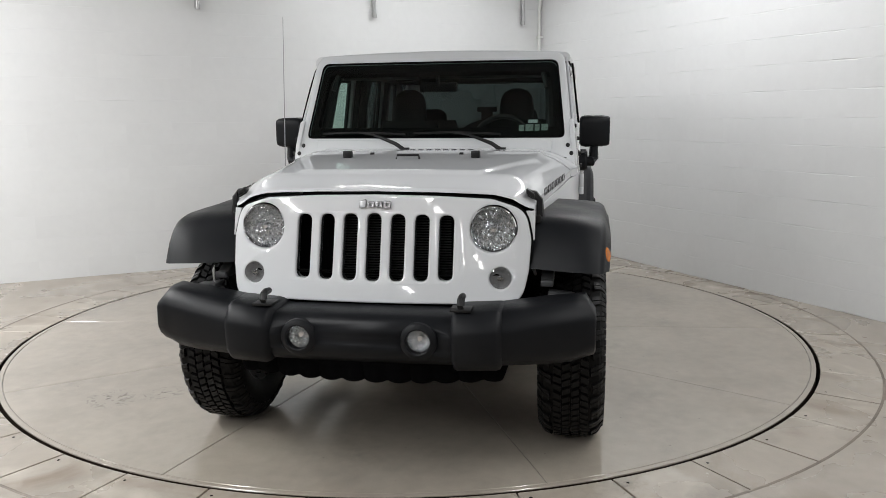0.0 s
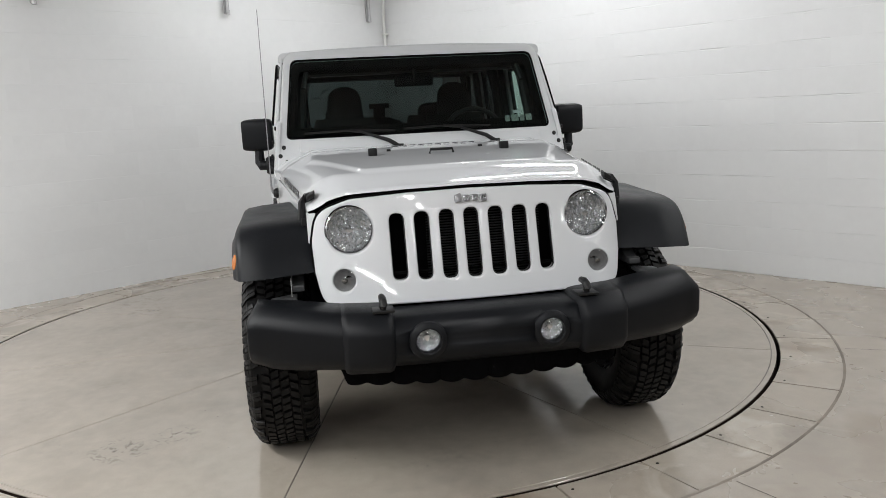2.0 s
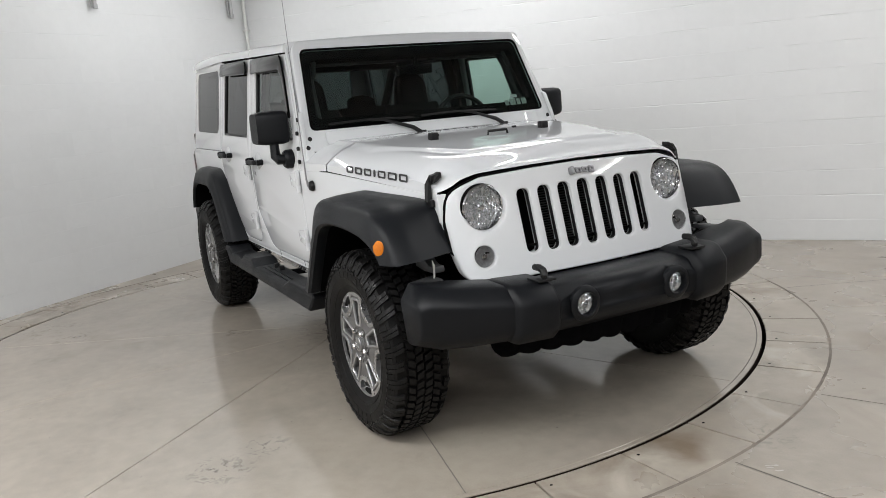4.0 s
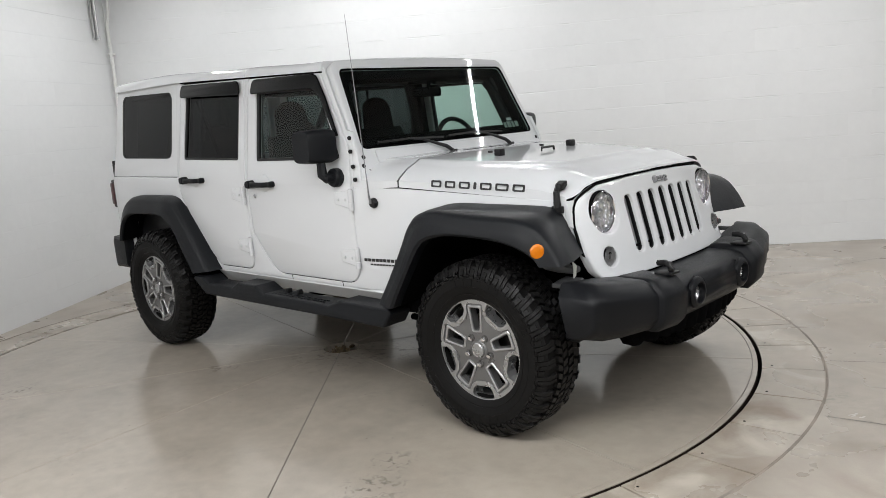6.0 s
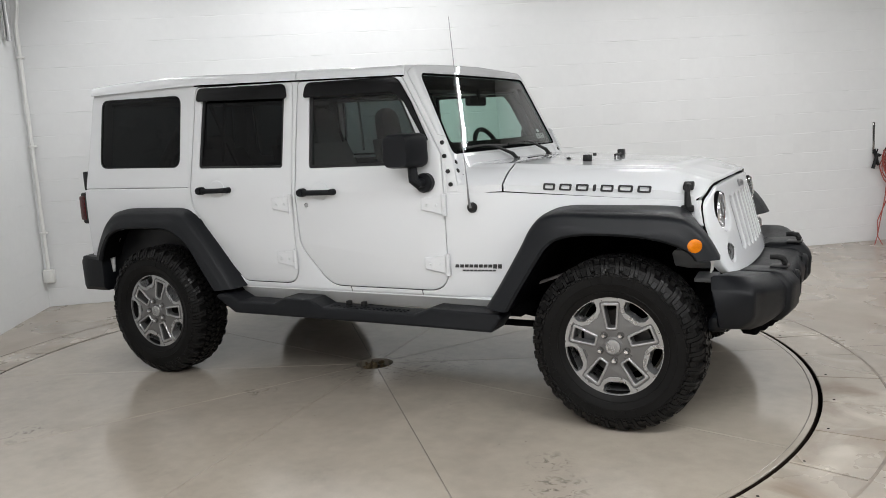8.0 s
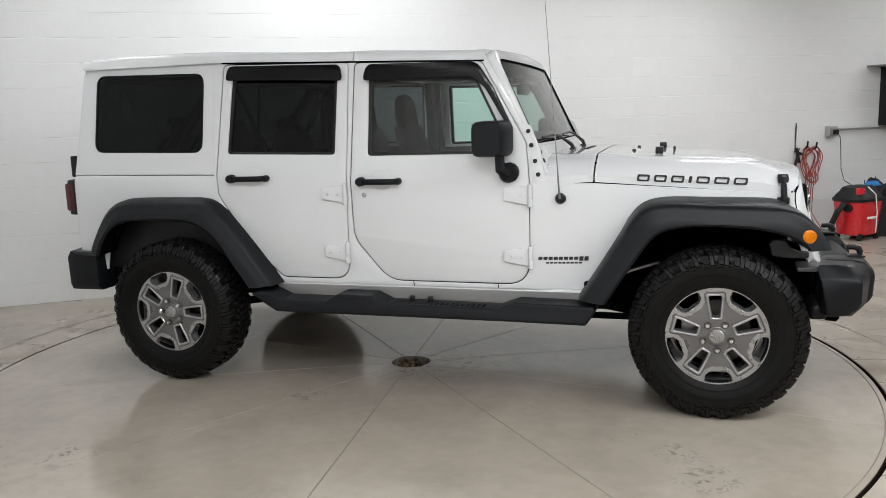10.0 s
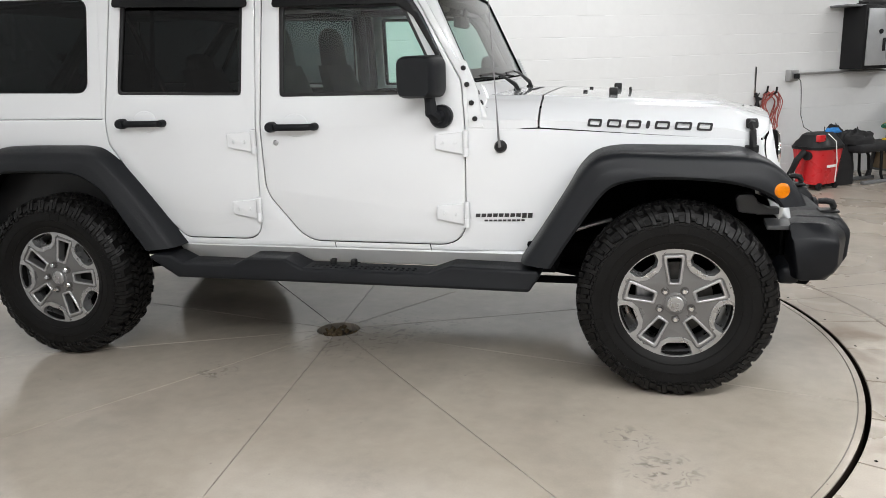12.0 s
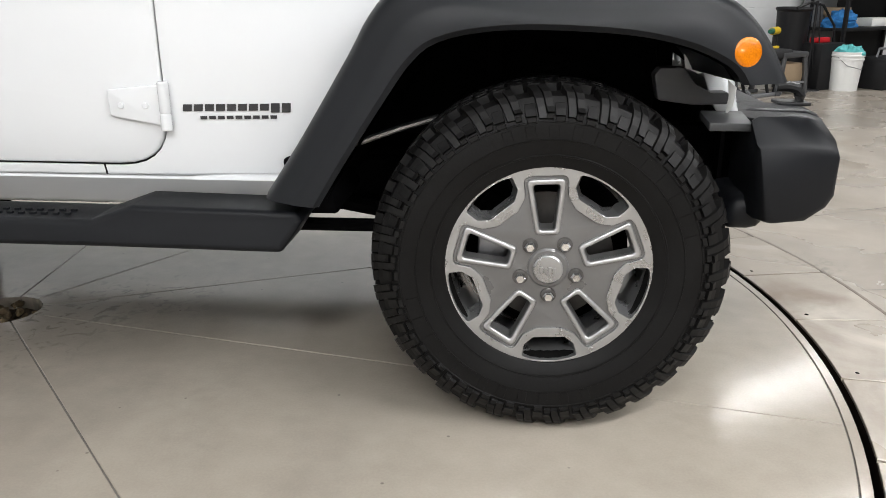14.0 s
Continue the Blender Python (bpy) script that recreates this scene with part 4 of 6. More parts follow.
part("windscreen_pane", mapped(sheet(fo2, vcut), lambda u, v, w: screen(u, v, w - 0.010)), WSGLASS, wframe, "clear laminated windscreen")
part("windscreen_border", mapped(slab(fo2, [fi2], 0.004, 0.0005, 1, vcut), lambda u, v, w: screen(u, v, w - 0.018)), UNDER, wframe, "black printed glass border")
part("screen_seal", mapped(slab(fo2, [fi], 0.010, 0.002, 1, vcut), lambda u, v, w: screen(u, v, w - 0.004)), UNDER, wframe)
# inspection stickers as plain patches
for y0, y1, z0, z1, m in ((0.478, 0.506, 1.352, 1.384, "a"), (0.514, 0.556, 1.352, 1.388, "a"), (0.564, 0.590, 1.352, 1.386, "a"), (0.528, 0.578, 1.394, 1.412, "b"), (0.600, 0.634, 1.354, 1.388, "a")):
    part("sticker", mapped(slab([(y0, z0), (y1, z0), (y1, z1), (y0, z1)], (), 0.001, 0.0002), lambda u, v, w: screen(u, v, w - 0.016)), pbr("pale_sticker", (0.30, 0.33, 0.31), 0.5, var=0.6, scale=70) if m == "a" else PAINT, wframe, "small pale inspection sticker", smooth=0)
# bolts on the frame's foot
for y, z in ((-0.745, 1.268), (-0.765, 1.225), (0.745, 1.268), (0.765, 1.225)):
    bm = lathe([(0, 0), (0, 0.011), (0.004, 0.011), (0.007, 0.006), (0.007, 0)], 12, "z", closed=False)
    part("frame_bolt", mapped(bm, lambda a, b, c: screen(y + a, z + b, c)), TRIM, wframe)
for s in (-1, 1):
    for x, z in ((-0.905, 1.371), (-0.888, 1.303), (-0.868, 1.226), (-0.853, 1.160)):
        part("frame_bolt", disc_at(x + 0.012, z, s, 0.011, 0.012, 0.004 - 0.008 * (x < -0.9), 12), TRIM, wframe)
    o = rpoly([(-0.876, 1.120, 0.004), (-0.880, 1.30), (-0.945, 1.42, 0.01), (-0.885, 1.40, 0.01), (-0.835, 1.28), (-0.806, 1.120, 0.004)])
    side_part("frame_foot", s, o, (), 0.025, 0.004, -0.002, PAINT, wframe, cuts=())
# hinge brackets strip below the glass, left and right wipers
part("lower_rail", mapped(slab(rpoly([(-0.66, 1.232, 0.01), (-0.66, 1.296, 0.01), (0.66, 1.296, 0.01), (0.66, 1.232, 0.01)]), (), 0.010, 0.004, 2, vcut), lambda u, v, w: screen(u, v, w + 0.003)), PAINT, wframe)
for y0 in (-0.13, 0.40):
    wp = tube([screen(y0, 1.226, 0.035), screen(y0 - 0.06, 1.262, 0.045), screen(y0 - 0.20, 1.318, 0.03), screen(y0 - 0.28, 1.330, 0.022)], 0.0075, 8, taper=(1.6, 1.5, 0.8, 0.5))
    wiper = part("wiper", wp, TRIM, wframe, "black windscreen wiper resting on the glass")
    part("wiper_blade", tube([screen(y0 - 0.02, 1.324, 0.014), screen(y0 - 0.28, 1.334, 0.016), screen(y0 - 0.50, 1.330, 0.012)], 0.0055, 6), TRIM, wiper)
    part("wiper_pivot", lathe([(0, 0), (0, 0.022), (0.035, 0.018), (0.035, 0)], 14, "z", screen(y0, 1.216, 0.02), closed=False), TRIM, wiper)


# ---- cowl and bonnet ----
GRILLE_TOP = [(0, 1.112), (0.25, 1.107), (0.40, 1.098), (0.48, 1.090), (0.56, 1.066), (0.62, 1.020)]


def grille_top(y):
    y = abs(y)
    for (a, za), (b_, zb) in zip(GRILLE_TOP, GRILLE_TOP[1:]):
        if y <= b_:
            return za + (zb - za) * (y - a) / (b_ - a)
    return GRILLE_TOP[-1][1]


def face_x(y, z):
    """The grille's front surface: bowed across and raked back."""
    return 0.468 - 0.05 * (abs(y) / 0.6) ** 2.2 - 0.26 * (z - 0.9) - 0.03 * smoothstep(0.565, 0.635, abs(y))


def bonnet_z(x, y, h):
    """Height of the bonnet's skin."""
    zc = 1.239 - 0.066 * (x + 0.58)
    f = min(1.0, abs(y) / h)
    z = zc - 0.010 * f * f - 0.080 * max(0.0, (f - 0.76) / 0.24) ** 2
    # flat raised centre, widening towards the windscreen
    wb = min(0.60, 0.375 + 0.42 * max(0.0, 0.20 - x))
    z += 0.011 * (1 - smoothstep(wb, wb + 0.035, abs(y))) * (1 - smoothstep(0.155, 0.21, x))
    k = smoothstep(0.17, 0.45, x)
    return z * (1 - k) + (grille_top(y) + 0.0250) * k


def bonnet_half(x):
    return half(x, 1.1) - 0.004 - 0.012 * max(0.0, (x - 0.28) / 0.2) ** 2


def shell(x0, x1, n, zb0, zb1, nose=False):
    rows = []
    for i in range(n + 1):
        f = i / n
        row = []
        zb = zb0 + (zb1 - zb0) * f
        for k in range(-61, 62):
            g = max(-60, min(60, k)) / 60
            x = x0 + (x1 - x0) * f
            h = bonnet_half(x)
            y = g * h
            if nose:
                x = x0 + ((face_x(y, 1.1) - 0.020) - x0) * f
                y = g * bonnet_half(x)
            z = bonnet_z(x, y, bonnet_half(x))
            row.append((x, y, zb if abs(k) == 61 else max(zb + 0.012, z)))
        rows.append(row)
    return rows


rows = shell(-0.572, 0.400, 60, 1.117, 1.045, True)
# rolled front edge
last = rows[-1]
rows.append([(p[0] + 0.008, p[1] * 0.998, p[2] - 0.004) for p in last])
rows.append([(p[0] + 0.011, p[1] * 0.996, p[2] - 0.012) for p in last])
bonnet = part("bonnet", grid(rows), PAINT, car, "white bonnet with a raised centre", smooth=40)
rows = shell(-0.885, -0.580, 6, 1.117, 1.117)
part("cowl", grid([[(x, y, z - 0.010 * smoothstep(-0.60, -0.75, x)) for x, y, z in r] for r in rows]), PAINT, car, "white cowl panel below the windscreen", smooth=40)
bm = bmesh.new()
for k in range(9):
    y = -0.12 + k * 0.045
    box(bm, -0.700, -0.672, y - 0.014, y + 0.014, bonnet_z(-0.686, y, 0.78) - 0.012, bonnet_z(-0.686, y, 0.78) - 0.003, 0.002, 1)
part("cowl_vent", bm, TRIM, car, "row of black cowl vent slots")
# dark gap lines under bonnet and cowl edges
for s in (-1, 1):
    side_part("bonnet_gap", s, [(-0.87, 1.106), (-0.575, 1.104), (0.333, 1.0360), (0.333, 1.0550), (-0.575, 1.122), (-0.87, 1.122)], (), 0.01, 0.001, -0.010, GAPMAT, bonnet, cuts=[("u", 0.0), ("u", -0.4)])
z0 = bonnet_z(-0.20, 0, 0.7)
part("hood_loop", tube([(-0.215, -0.058, z0 - 0.006), (-0.215, -0.052, z0 + 0.020), (-0.215, 0.052, z0 + 0.020), (-0.215, 0.058, z0 - 0.006)], 0.0065, 8), TRIM, bonnet, "black wire footman loop")
for s in (-1, 1):
    y = 0.318 * s
    z = bonnet_z(-0.285, y, 0.72)
    part("bump_stop", mapped(boxed(-0.02, 0.02, -0.021, 0.021, -0.004, 0.034, 0.006), lambda a, b, c: (-0.285 + a, y + b, z + c)), TRIM, bonnet, "black rubber windscreen bump stop")
    part("washer_jet", mapped(boxed(-0.010, 0.010, -0.010, 0.010, -0.004, 0.010, 0.003), lambda a, b, c: (-0.42 + a, y * 0.72 + b, bonnet_z(-0.42, y * 0.72, 0.74) + c)), TRIM, bonnet)
    # rubber latch over the seam
    x = 0.290
    yy = half(x, 1.09)
    lt = tube([(x, s * (yy - 0.036), 1.116), (x, s * (yy - 0.012), 1.108), (x, s * (yy + 0.010), 1.088), (x + 0.004, s * (yy + 0.014), 1.020)], 0.014, 6, taper=(1.1, 1.4, 1.0, 1.2))
    latch = part("bonnet_latch", lt, TRIM, bonnet, "black rubber bonnet catch", smooth=20)
    part("latch_cap", mapped(boxed(-0.024, 0.024, -0.020, 0.014, -0.012, 0.012, 0.006), lambda a, b, c: (x + a, s * (yy - 0.024 + b), 1.112 + c - 0.6 * b)), TRIM, latch, smooth=20)
    part("latch_base", mapped(boxed(-0.028, 0.028, -0.011, 0.009, -0.016, 0.016, 0.005), lambda a, b, c: (x + a, s * (yy + 0.008 + b), 1.012 + c)), TRIM, latch, smooth=20)
    # model lettering, kept as plain blocks
    widths = (0.058, 0.058, 0.060, 0.015, 0.060, 0.068, 0.062)
    for k, wide in enumerate(widths):
        x0 = -0.376 + sum(widths[:k]) + 0.0205 * k
        x1 = x0 + wide
        o = rpoly([(x0, 1.113 - 0.058 * (x0 + 0.37) + 0.004, 0.008), (x1, 1.113 - 0.058 * (x1 + 0.37) + 0.004, 0.008), (x1 + 0.006, 1.150 - 0.058 * (x1 + 0.37), 0.008), (x0 + 0.006, 1.150 - 0.058 * (x0 + 0.37), 0.008)], 3)
        h = [] if k == 3 else [rpoly([(x0 + 0.011, 1.121 - 0.058 * (x0 + 0.37) + 0.004, 0.004), (x1 - 0.009, 1.121 - 0.058 * (x1 + 0.37) + 0.004, 0.004), (x1 - 0.005, 1.142 - 0.058 * (x1 + 0.37), 0.004), (x0 + 0.015, 1.142 - 0.058 * (x0 + 0.37), 0.004)], 2)]
        part("decal_block", mapped(slab(o, h, 0.002, 0.0003), lambda u, v, w: (u, s * (bonnet_half(u) + 0.0035 + w), v)), DECAL, bonnet, smooth=0)
    # two rows of plain bars on the wing
    for k in range(10):
        x0 = -0.850 + k * 0.0250
        big = k > 7
        o = [(x0, 0.726 if big else 0.731), (x0 + 0.020, 0.726 if big else 0.731), (x0 + 0.022, 0.748 if big else 0.747), (x0 + 0.002, 0.748 if big else 0.747)]
        part("decal_bar", mapped(slab(o, (), 0.002, 0.0003), lambda u, v, w: (u, s * (half(u, v) + 0.0012 + w), v)), DECAL, car, smooth=0)
    for k in range(9):
        x0 = -0.812 + k * 0.0200
        o = [(x0, 0.7115), (x0 + 0.015, 0.7115), (x0 + 0.015, 0.7195), (x0, 0.7195)]
        part("decal_bar", mapped(slab(o, (), 0.002, 0.0003), lambda u, v, w: (u, s * (half(u, v) + 0.0012 + w), v)), DECAL, car, smooth=0)

# aerial on the right wing
aer = part("aerial", lathe([(0, 0), (0, 0.027), (-0.008, 0.027), (-0.020, 0.020), (-0.024, 0.008), (-0.024, 0)], 20, "y", (-0.735, -half(-0.735, 1.04), 1.040), closed=False), TRIM, car, "thin black whip aerial")
part("mast", tube([(-0.735, -0.815, 1.040), (-0.738, -0.822, 1.075), (-0.745, -0.822, 1.2), (-0.795, -0.822, 1.975)], 0.0032, 6, taper=(2.4, 1.6, 0.9, 0.5)), STEEL, aer)

# ---- grille and lamps ----
GO_HALF = [(0.0, 0.690), (0.598, 0.692, 0.085), (0.623, 0.82, 0.05), (0.629, 0.935, 0.12), (0.604, 1.055, 0.10), (0.47, 1.098, 0.10), (0.25, 1.110), (0, 1.115)]
go = rpoly([(-p[0], *p[1:]) for p in GO_HALF] + GO_HALF[-2:0:-1], 6)
slots = []
for k in range(7):
    y = -0.2955 + k * 0.0985
    zt, zb = 1.040 - 0.006 * abs(k - 3) / 3, 0.772 + 0.002 * abs(k - 3)
    slots.append(rpoly([(y - 0.030, zb, 0.03), (y - 0.030, zt, 0.03), (y + 0.030, zt, 0.03), (y + 0.030, zb, 0.03)], 6))
HLY, HLZ, TSY, TSZ = 0.480, 0.980, 0.513, 0.791
lamps = [circle(HLY * s, HLZ, 0.0925, 33, turn=0.05 * s) for s in (-1, 1)] + [circle(TSY * s, TSZ, 0.043, 23, turn=0.04 + 0.07 * s) for s in (-1, 1)]
bm = slab(go, slots + lamps, 0.05, 0.008, 3, [("u", s * y) for y in (0.1478, 0.2463, 0.3600, 0.4220, 0.4631, 0.5413) for s in (-1, 1)])
bmesh.ops.bisect_plane(bm, geom=bm.verts[:] + bm.edges[:] + bm.faces[:], plane_co=(0, 0, 0), plane_no=(1, 0, 0), clear_outer=True)
other = bmesh.ops.duplicate(bm, geom=bm.verts[:] + bm.edges[:] + bm.faces[:])
for v in [g for g in other["geom"] if isinstance(g, bmesh.types.BMVert)]:
    v.co.x = -v.co.x
bmesh.ops.remove_doubles(bm, verts=bm.verts, dist=1e-5)
grille = part("grille", mapped(bm, lambda u, v, w: (face_x(u, v) - 0.025 + w, u, v)), PAINT, car, "white slotted grille panel", smooth=40)
part("slot_inner", mapped(slab([p for p in rpoly([(-0.34, 0.75, 0.02), (-0.34, 1.06, 0.02), (0.34, 1.06, 0.02), (0.34, 0.75, 0.02)])], [rpoly([(u0 - 0.027, 0.778, 0.025), (u0 - 0.027, 1.034, 0.025), (u0 + 0.027, 1.034, 0.025), (u0 + 0.027, 0.778, 0.025)]) for u0 in [-0.2955 + k * 0.0985 for k in range(7)]], 0.02, 0.003), lambda u, v, w: (face_x(u, v) - 0.026 + w, u, v)), TRIM, grille, "black slot surrounds")
# radiator behind the slots
bm = boxed(0.30, 0.34, -0.36, 0.36, 0.73, 1.05)
radiator = part("radiator", bm, UNDER, car, "dark radiator core behind the grille")
FINMAT = pbr("dark_radiator_fin", (0.012, 0.012, 0.012), 0.6, var=0.3)
for k in range(26):
    part("fin", boxed(0.340, 0.352, -0.17, 0.30, 0.76 + k * 0.011, 0.764 + k * 0.011), FINMAT, radiator, smooth=0)
# black seam round the grille
so = [(y, max(z, 0.80)) for y, z in grow(go, 0.0075)]
part("grille_seam", mapped(slab(so, [[(y, max(z, 0.81)) for y, z in grow(go, -0.022)]], 0.008, 0.001, 1, [("u", y) for y in (-0.5, -0.4, 0.4, 0.5)]), lambda u, v, w: (face_x(u, v) - 0.019 + w, u, v)), GAPMAT, car, smooth=0)

# the wings' white noses, closing the corners beside the grille
for k in (-1, 1):
    inner = [(abs(y), z) for y, z in grow(go, 0.0080) if y * k > 0.3 and 0.93 < z < 1.044]
    inner.sort(key=lambda p: p[1])
    o = [(k * 0.6415, 0.935), *[(k * y, z) for y, z in inner if y < 0.640], (k * (inner[-1][0] - 0.004), 1.047), (k * 0.6415, 1.047)]
    part("wing_nose", mapped(slab(o, (), 0.024, 0.002), lambda u, v, w: (face_x(u, v) - 0.026 + w, u, v)), PAINT, car)


def lamp_face(y, z, r, lens, ring, label, name, flutes=34):
    """A round lamp: bowl reflector, fluted pattern, bulb shield, glass and bright ring."""
    x = face_x(y, z)
    L = part(name, lathe([(x - 0.085, 0), (x - 0.083, r * 0.3), (x - 0.065, r * 0.7), (x - 0.03, r * 0.96), (x - 0.026, r)], 36, "x", (0, y, z), closed=False), LAMPSILVER, grille, label)
    bm = bmesh.new()
    k = 0
    rnd = random.Random(3)
    for i in range(-flutes // 2, flutes // 2 + 1):
        yy = i * 2 * r / flutes
        hh = math.sqrt(max(0.0, (r * 0.93) ** 2 - yy * yy))
        z0 = -hh
        while z0 < hh - 0.004:
            z1 = min(hh, z0 + rnd.uniform(0.018, 0.05))
            d = rnd.uniform(-0.006, 0.004)
            ridge, tilt = rnd.uniform(0.0015, 0.0075), rnd.uniform(-0.011, 0.011)
            a = [bm.verts.new((x - 0.030 + d + ridge * e + (tilt if q == z1 else -tilt), y + yy + f * r / flutes, z + q)) for q in (z0, z1) for f, e in ((-1, 0), (0, 1), (1, 0))]
            bm.faces.new((a[0], a[1], a[4], a[3])); bm.faces.new((a[1], a[2], a[5], a[4]))
            z0 = z1 + rnd.uniform(0.0005, 0.005)
    part("reflector_flutes", bm, LAMPSILVER, L, smooth=0)
    part("reflector_back", lathe([(x - 0.037, 0), (x - 0.037, r * 0.97)], 32, "x", (0, y, z), closed=False), LAMPSILVER, L)
    part("bulb_shield", lathe([(x - 0.05, 0), (x - 0.05, r * 0.2), (x - 0.022, r * 0.2), (x - 0.014, r * 0.12), (x - 0.013, 0)], 20, "x", (0, y, z), closed=False), LAMPSILVER, L)
    part("lens", lathe([(x - 0.012, r * 1.0), (x - 0.002, r * 0.9), (x + 0.007, r * 0.5), (x + 0.010, 0)], 36, "x", (0, y, z), closed=False), lens, L, "clear glass lens")
    part("lamp_gap", lathe([(x - 0.030, r * 1.05), (x - 0.012, r * 1.07), (x - 0.012, r * 1.095), (x - 0.030, r * 1.10)], 40, "x", (0, y, z)), GAPMAT, L)
    part("lamp_ring", lathe([(x - 0.04, r * 0.985), (x - 0.006, r * 0.98), (x - 0.002, r * 1.02), (x - 0.008, r * 1.065), (x - 0.04, r * 1.065)], 40, "x", (0, y, z)), ring, L)
    return L


for s in (-1, 1):
    lamp_face(HLY * s, HLZ, 0.088, LAMPGLASS, CHROME, "round headlamp with clear fluted reflector", "headlamp")
    x = face_x(TSY, TSZ)
    t = part("turn_signal", lathe([(x - 0.020, 0), (x - 0.018, 0.02), (x - 0.012, 0.036), (x - 0.008, 0.044)], 24, "x", (0, TSY * s, TSZ), closed=False), SIGNALGREY, grille, "round smoked grey turn signal")
    part("lens", lathe([(x - 0.02, 0.044), (x - 0.004, 0.043), (x + 0.006, 0.030), (x + 0.009, 0)], 24, "x", (0, TSY * s, TSZ), closed=False), glass("smoked_lens", (0.60, 0.60, 0.60)), t)
    part("bulb", lathe([(x - 0.02, 0), (x - 0.018, 0.014), (x - 0.008, 0.012), (x - 0.004, 0)], 14, "x", (0, TSY * s, TSZ), closed=False), LAMPSILVER, t)
# maker's badge as four plain grey blocks
for k in range(4):
    y = -0.062 + k * 0.034
    o = rpoly([(y, 1.060 if k in (0, 3) else 1.066, 0.007), (y + 0.028, 1.060 if k == 3 else 1.064, 0.007), (y + 0.028, 1.090 if k else 1.100, 0.007), (y, 1.090, 0.007)], 3)
    hole = rpoly([(y + 0.009, 1.072, 0.003), (y + 0.019, 1.072, 0.003), (y + 0.019, 1.082, 0.003), (y + 0.009, 1.082, 0.003)], 2)
    part("badge_block", mapped(slab(o, [hole] if k else (), 0.010, 0.002), lambda u, v, w: (face_x(u, v) + 0.004 + w, u, v)), BADGE, grille)

# ---- front bumper ----
BUMPER_END = [
    (0.846, [(0.452, 0.517), (0.422, 0.733), (0.436, 0.743), (0.505, 0.743), (0.540, 0.739), (0.602, 0.692), (0.609, 0.668), (0.607, 0.575), (0.598, 0.548), (0.556, 0.515), (0.480, 0.508)]),
    (0.879, [(0.460, 0.523), (0.430, 0.688), (0.442, 0.693), (0.515, 0.693), (0.552, 0.691), (0.594, 0.684), (0.603, 0.664), (0.602, 0.580), (0.588, 0.555), (0.548, 0.524), (0.480, 0.516)]),
    (0.887, [(0.466, 0.528), (0.436, 0.680), (0.446, 0.684), (0.515, 0.684), (0.548, 0.682), (0.582, 0.678), (0.594, 0.662), (0.593, 0.590), (0.580, 0.562), (0.538, 0.534), (0.482, 0.523)])]


def bumper_piece(name, ys, label="", ends=()):
    """A run of the front bumper: rows of y, front x, top z and bottom z."""
    rows = []
    for y, x1, zt, zb in ys:
        x0 = max(0.44, x1 - 0.24)
        rows.append([(x0, y, zb + 0.02), (x0, y, zt - 0.012), (x0 + 0.03, y, zt), (x1 - 0.075, y, zt - 0.004), (x1 - 0.045, y, zt - 0.014), (x1 - 0.004, y, zt - 0.064), (x1, y, zt - 0.085), (x1 - 0.006, y, zb + 0.055), (x1 - 0.02, y, zb + 0.03), (x1 - 0.05, y, zb), (x1 - 0.10, y, zb)])
    for y, pts in ends:
        rows.append([(x, y, z) for x, z in pts])
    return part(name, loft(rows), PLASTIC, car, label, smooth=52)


centre = bumper_piece("bumper_centre", [(-0.375, 0.715, 0.683, 0.496), (-0.2, 0.725, 0.685, 0.496), (0.2, 0.725, 0.685, 0.496), (0.375, 0.715, 0.683, 0.496)], "black textured bumper centre with fog lamps")
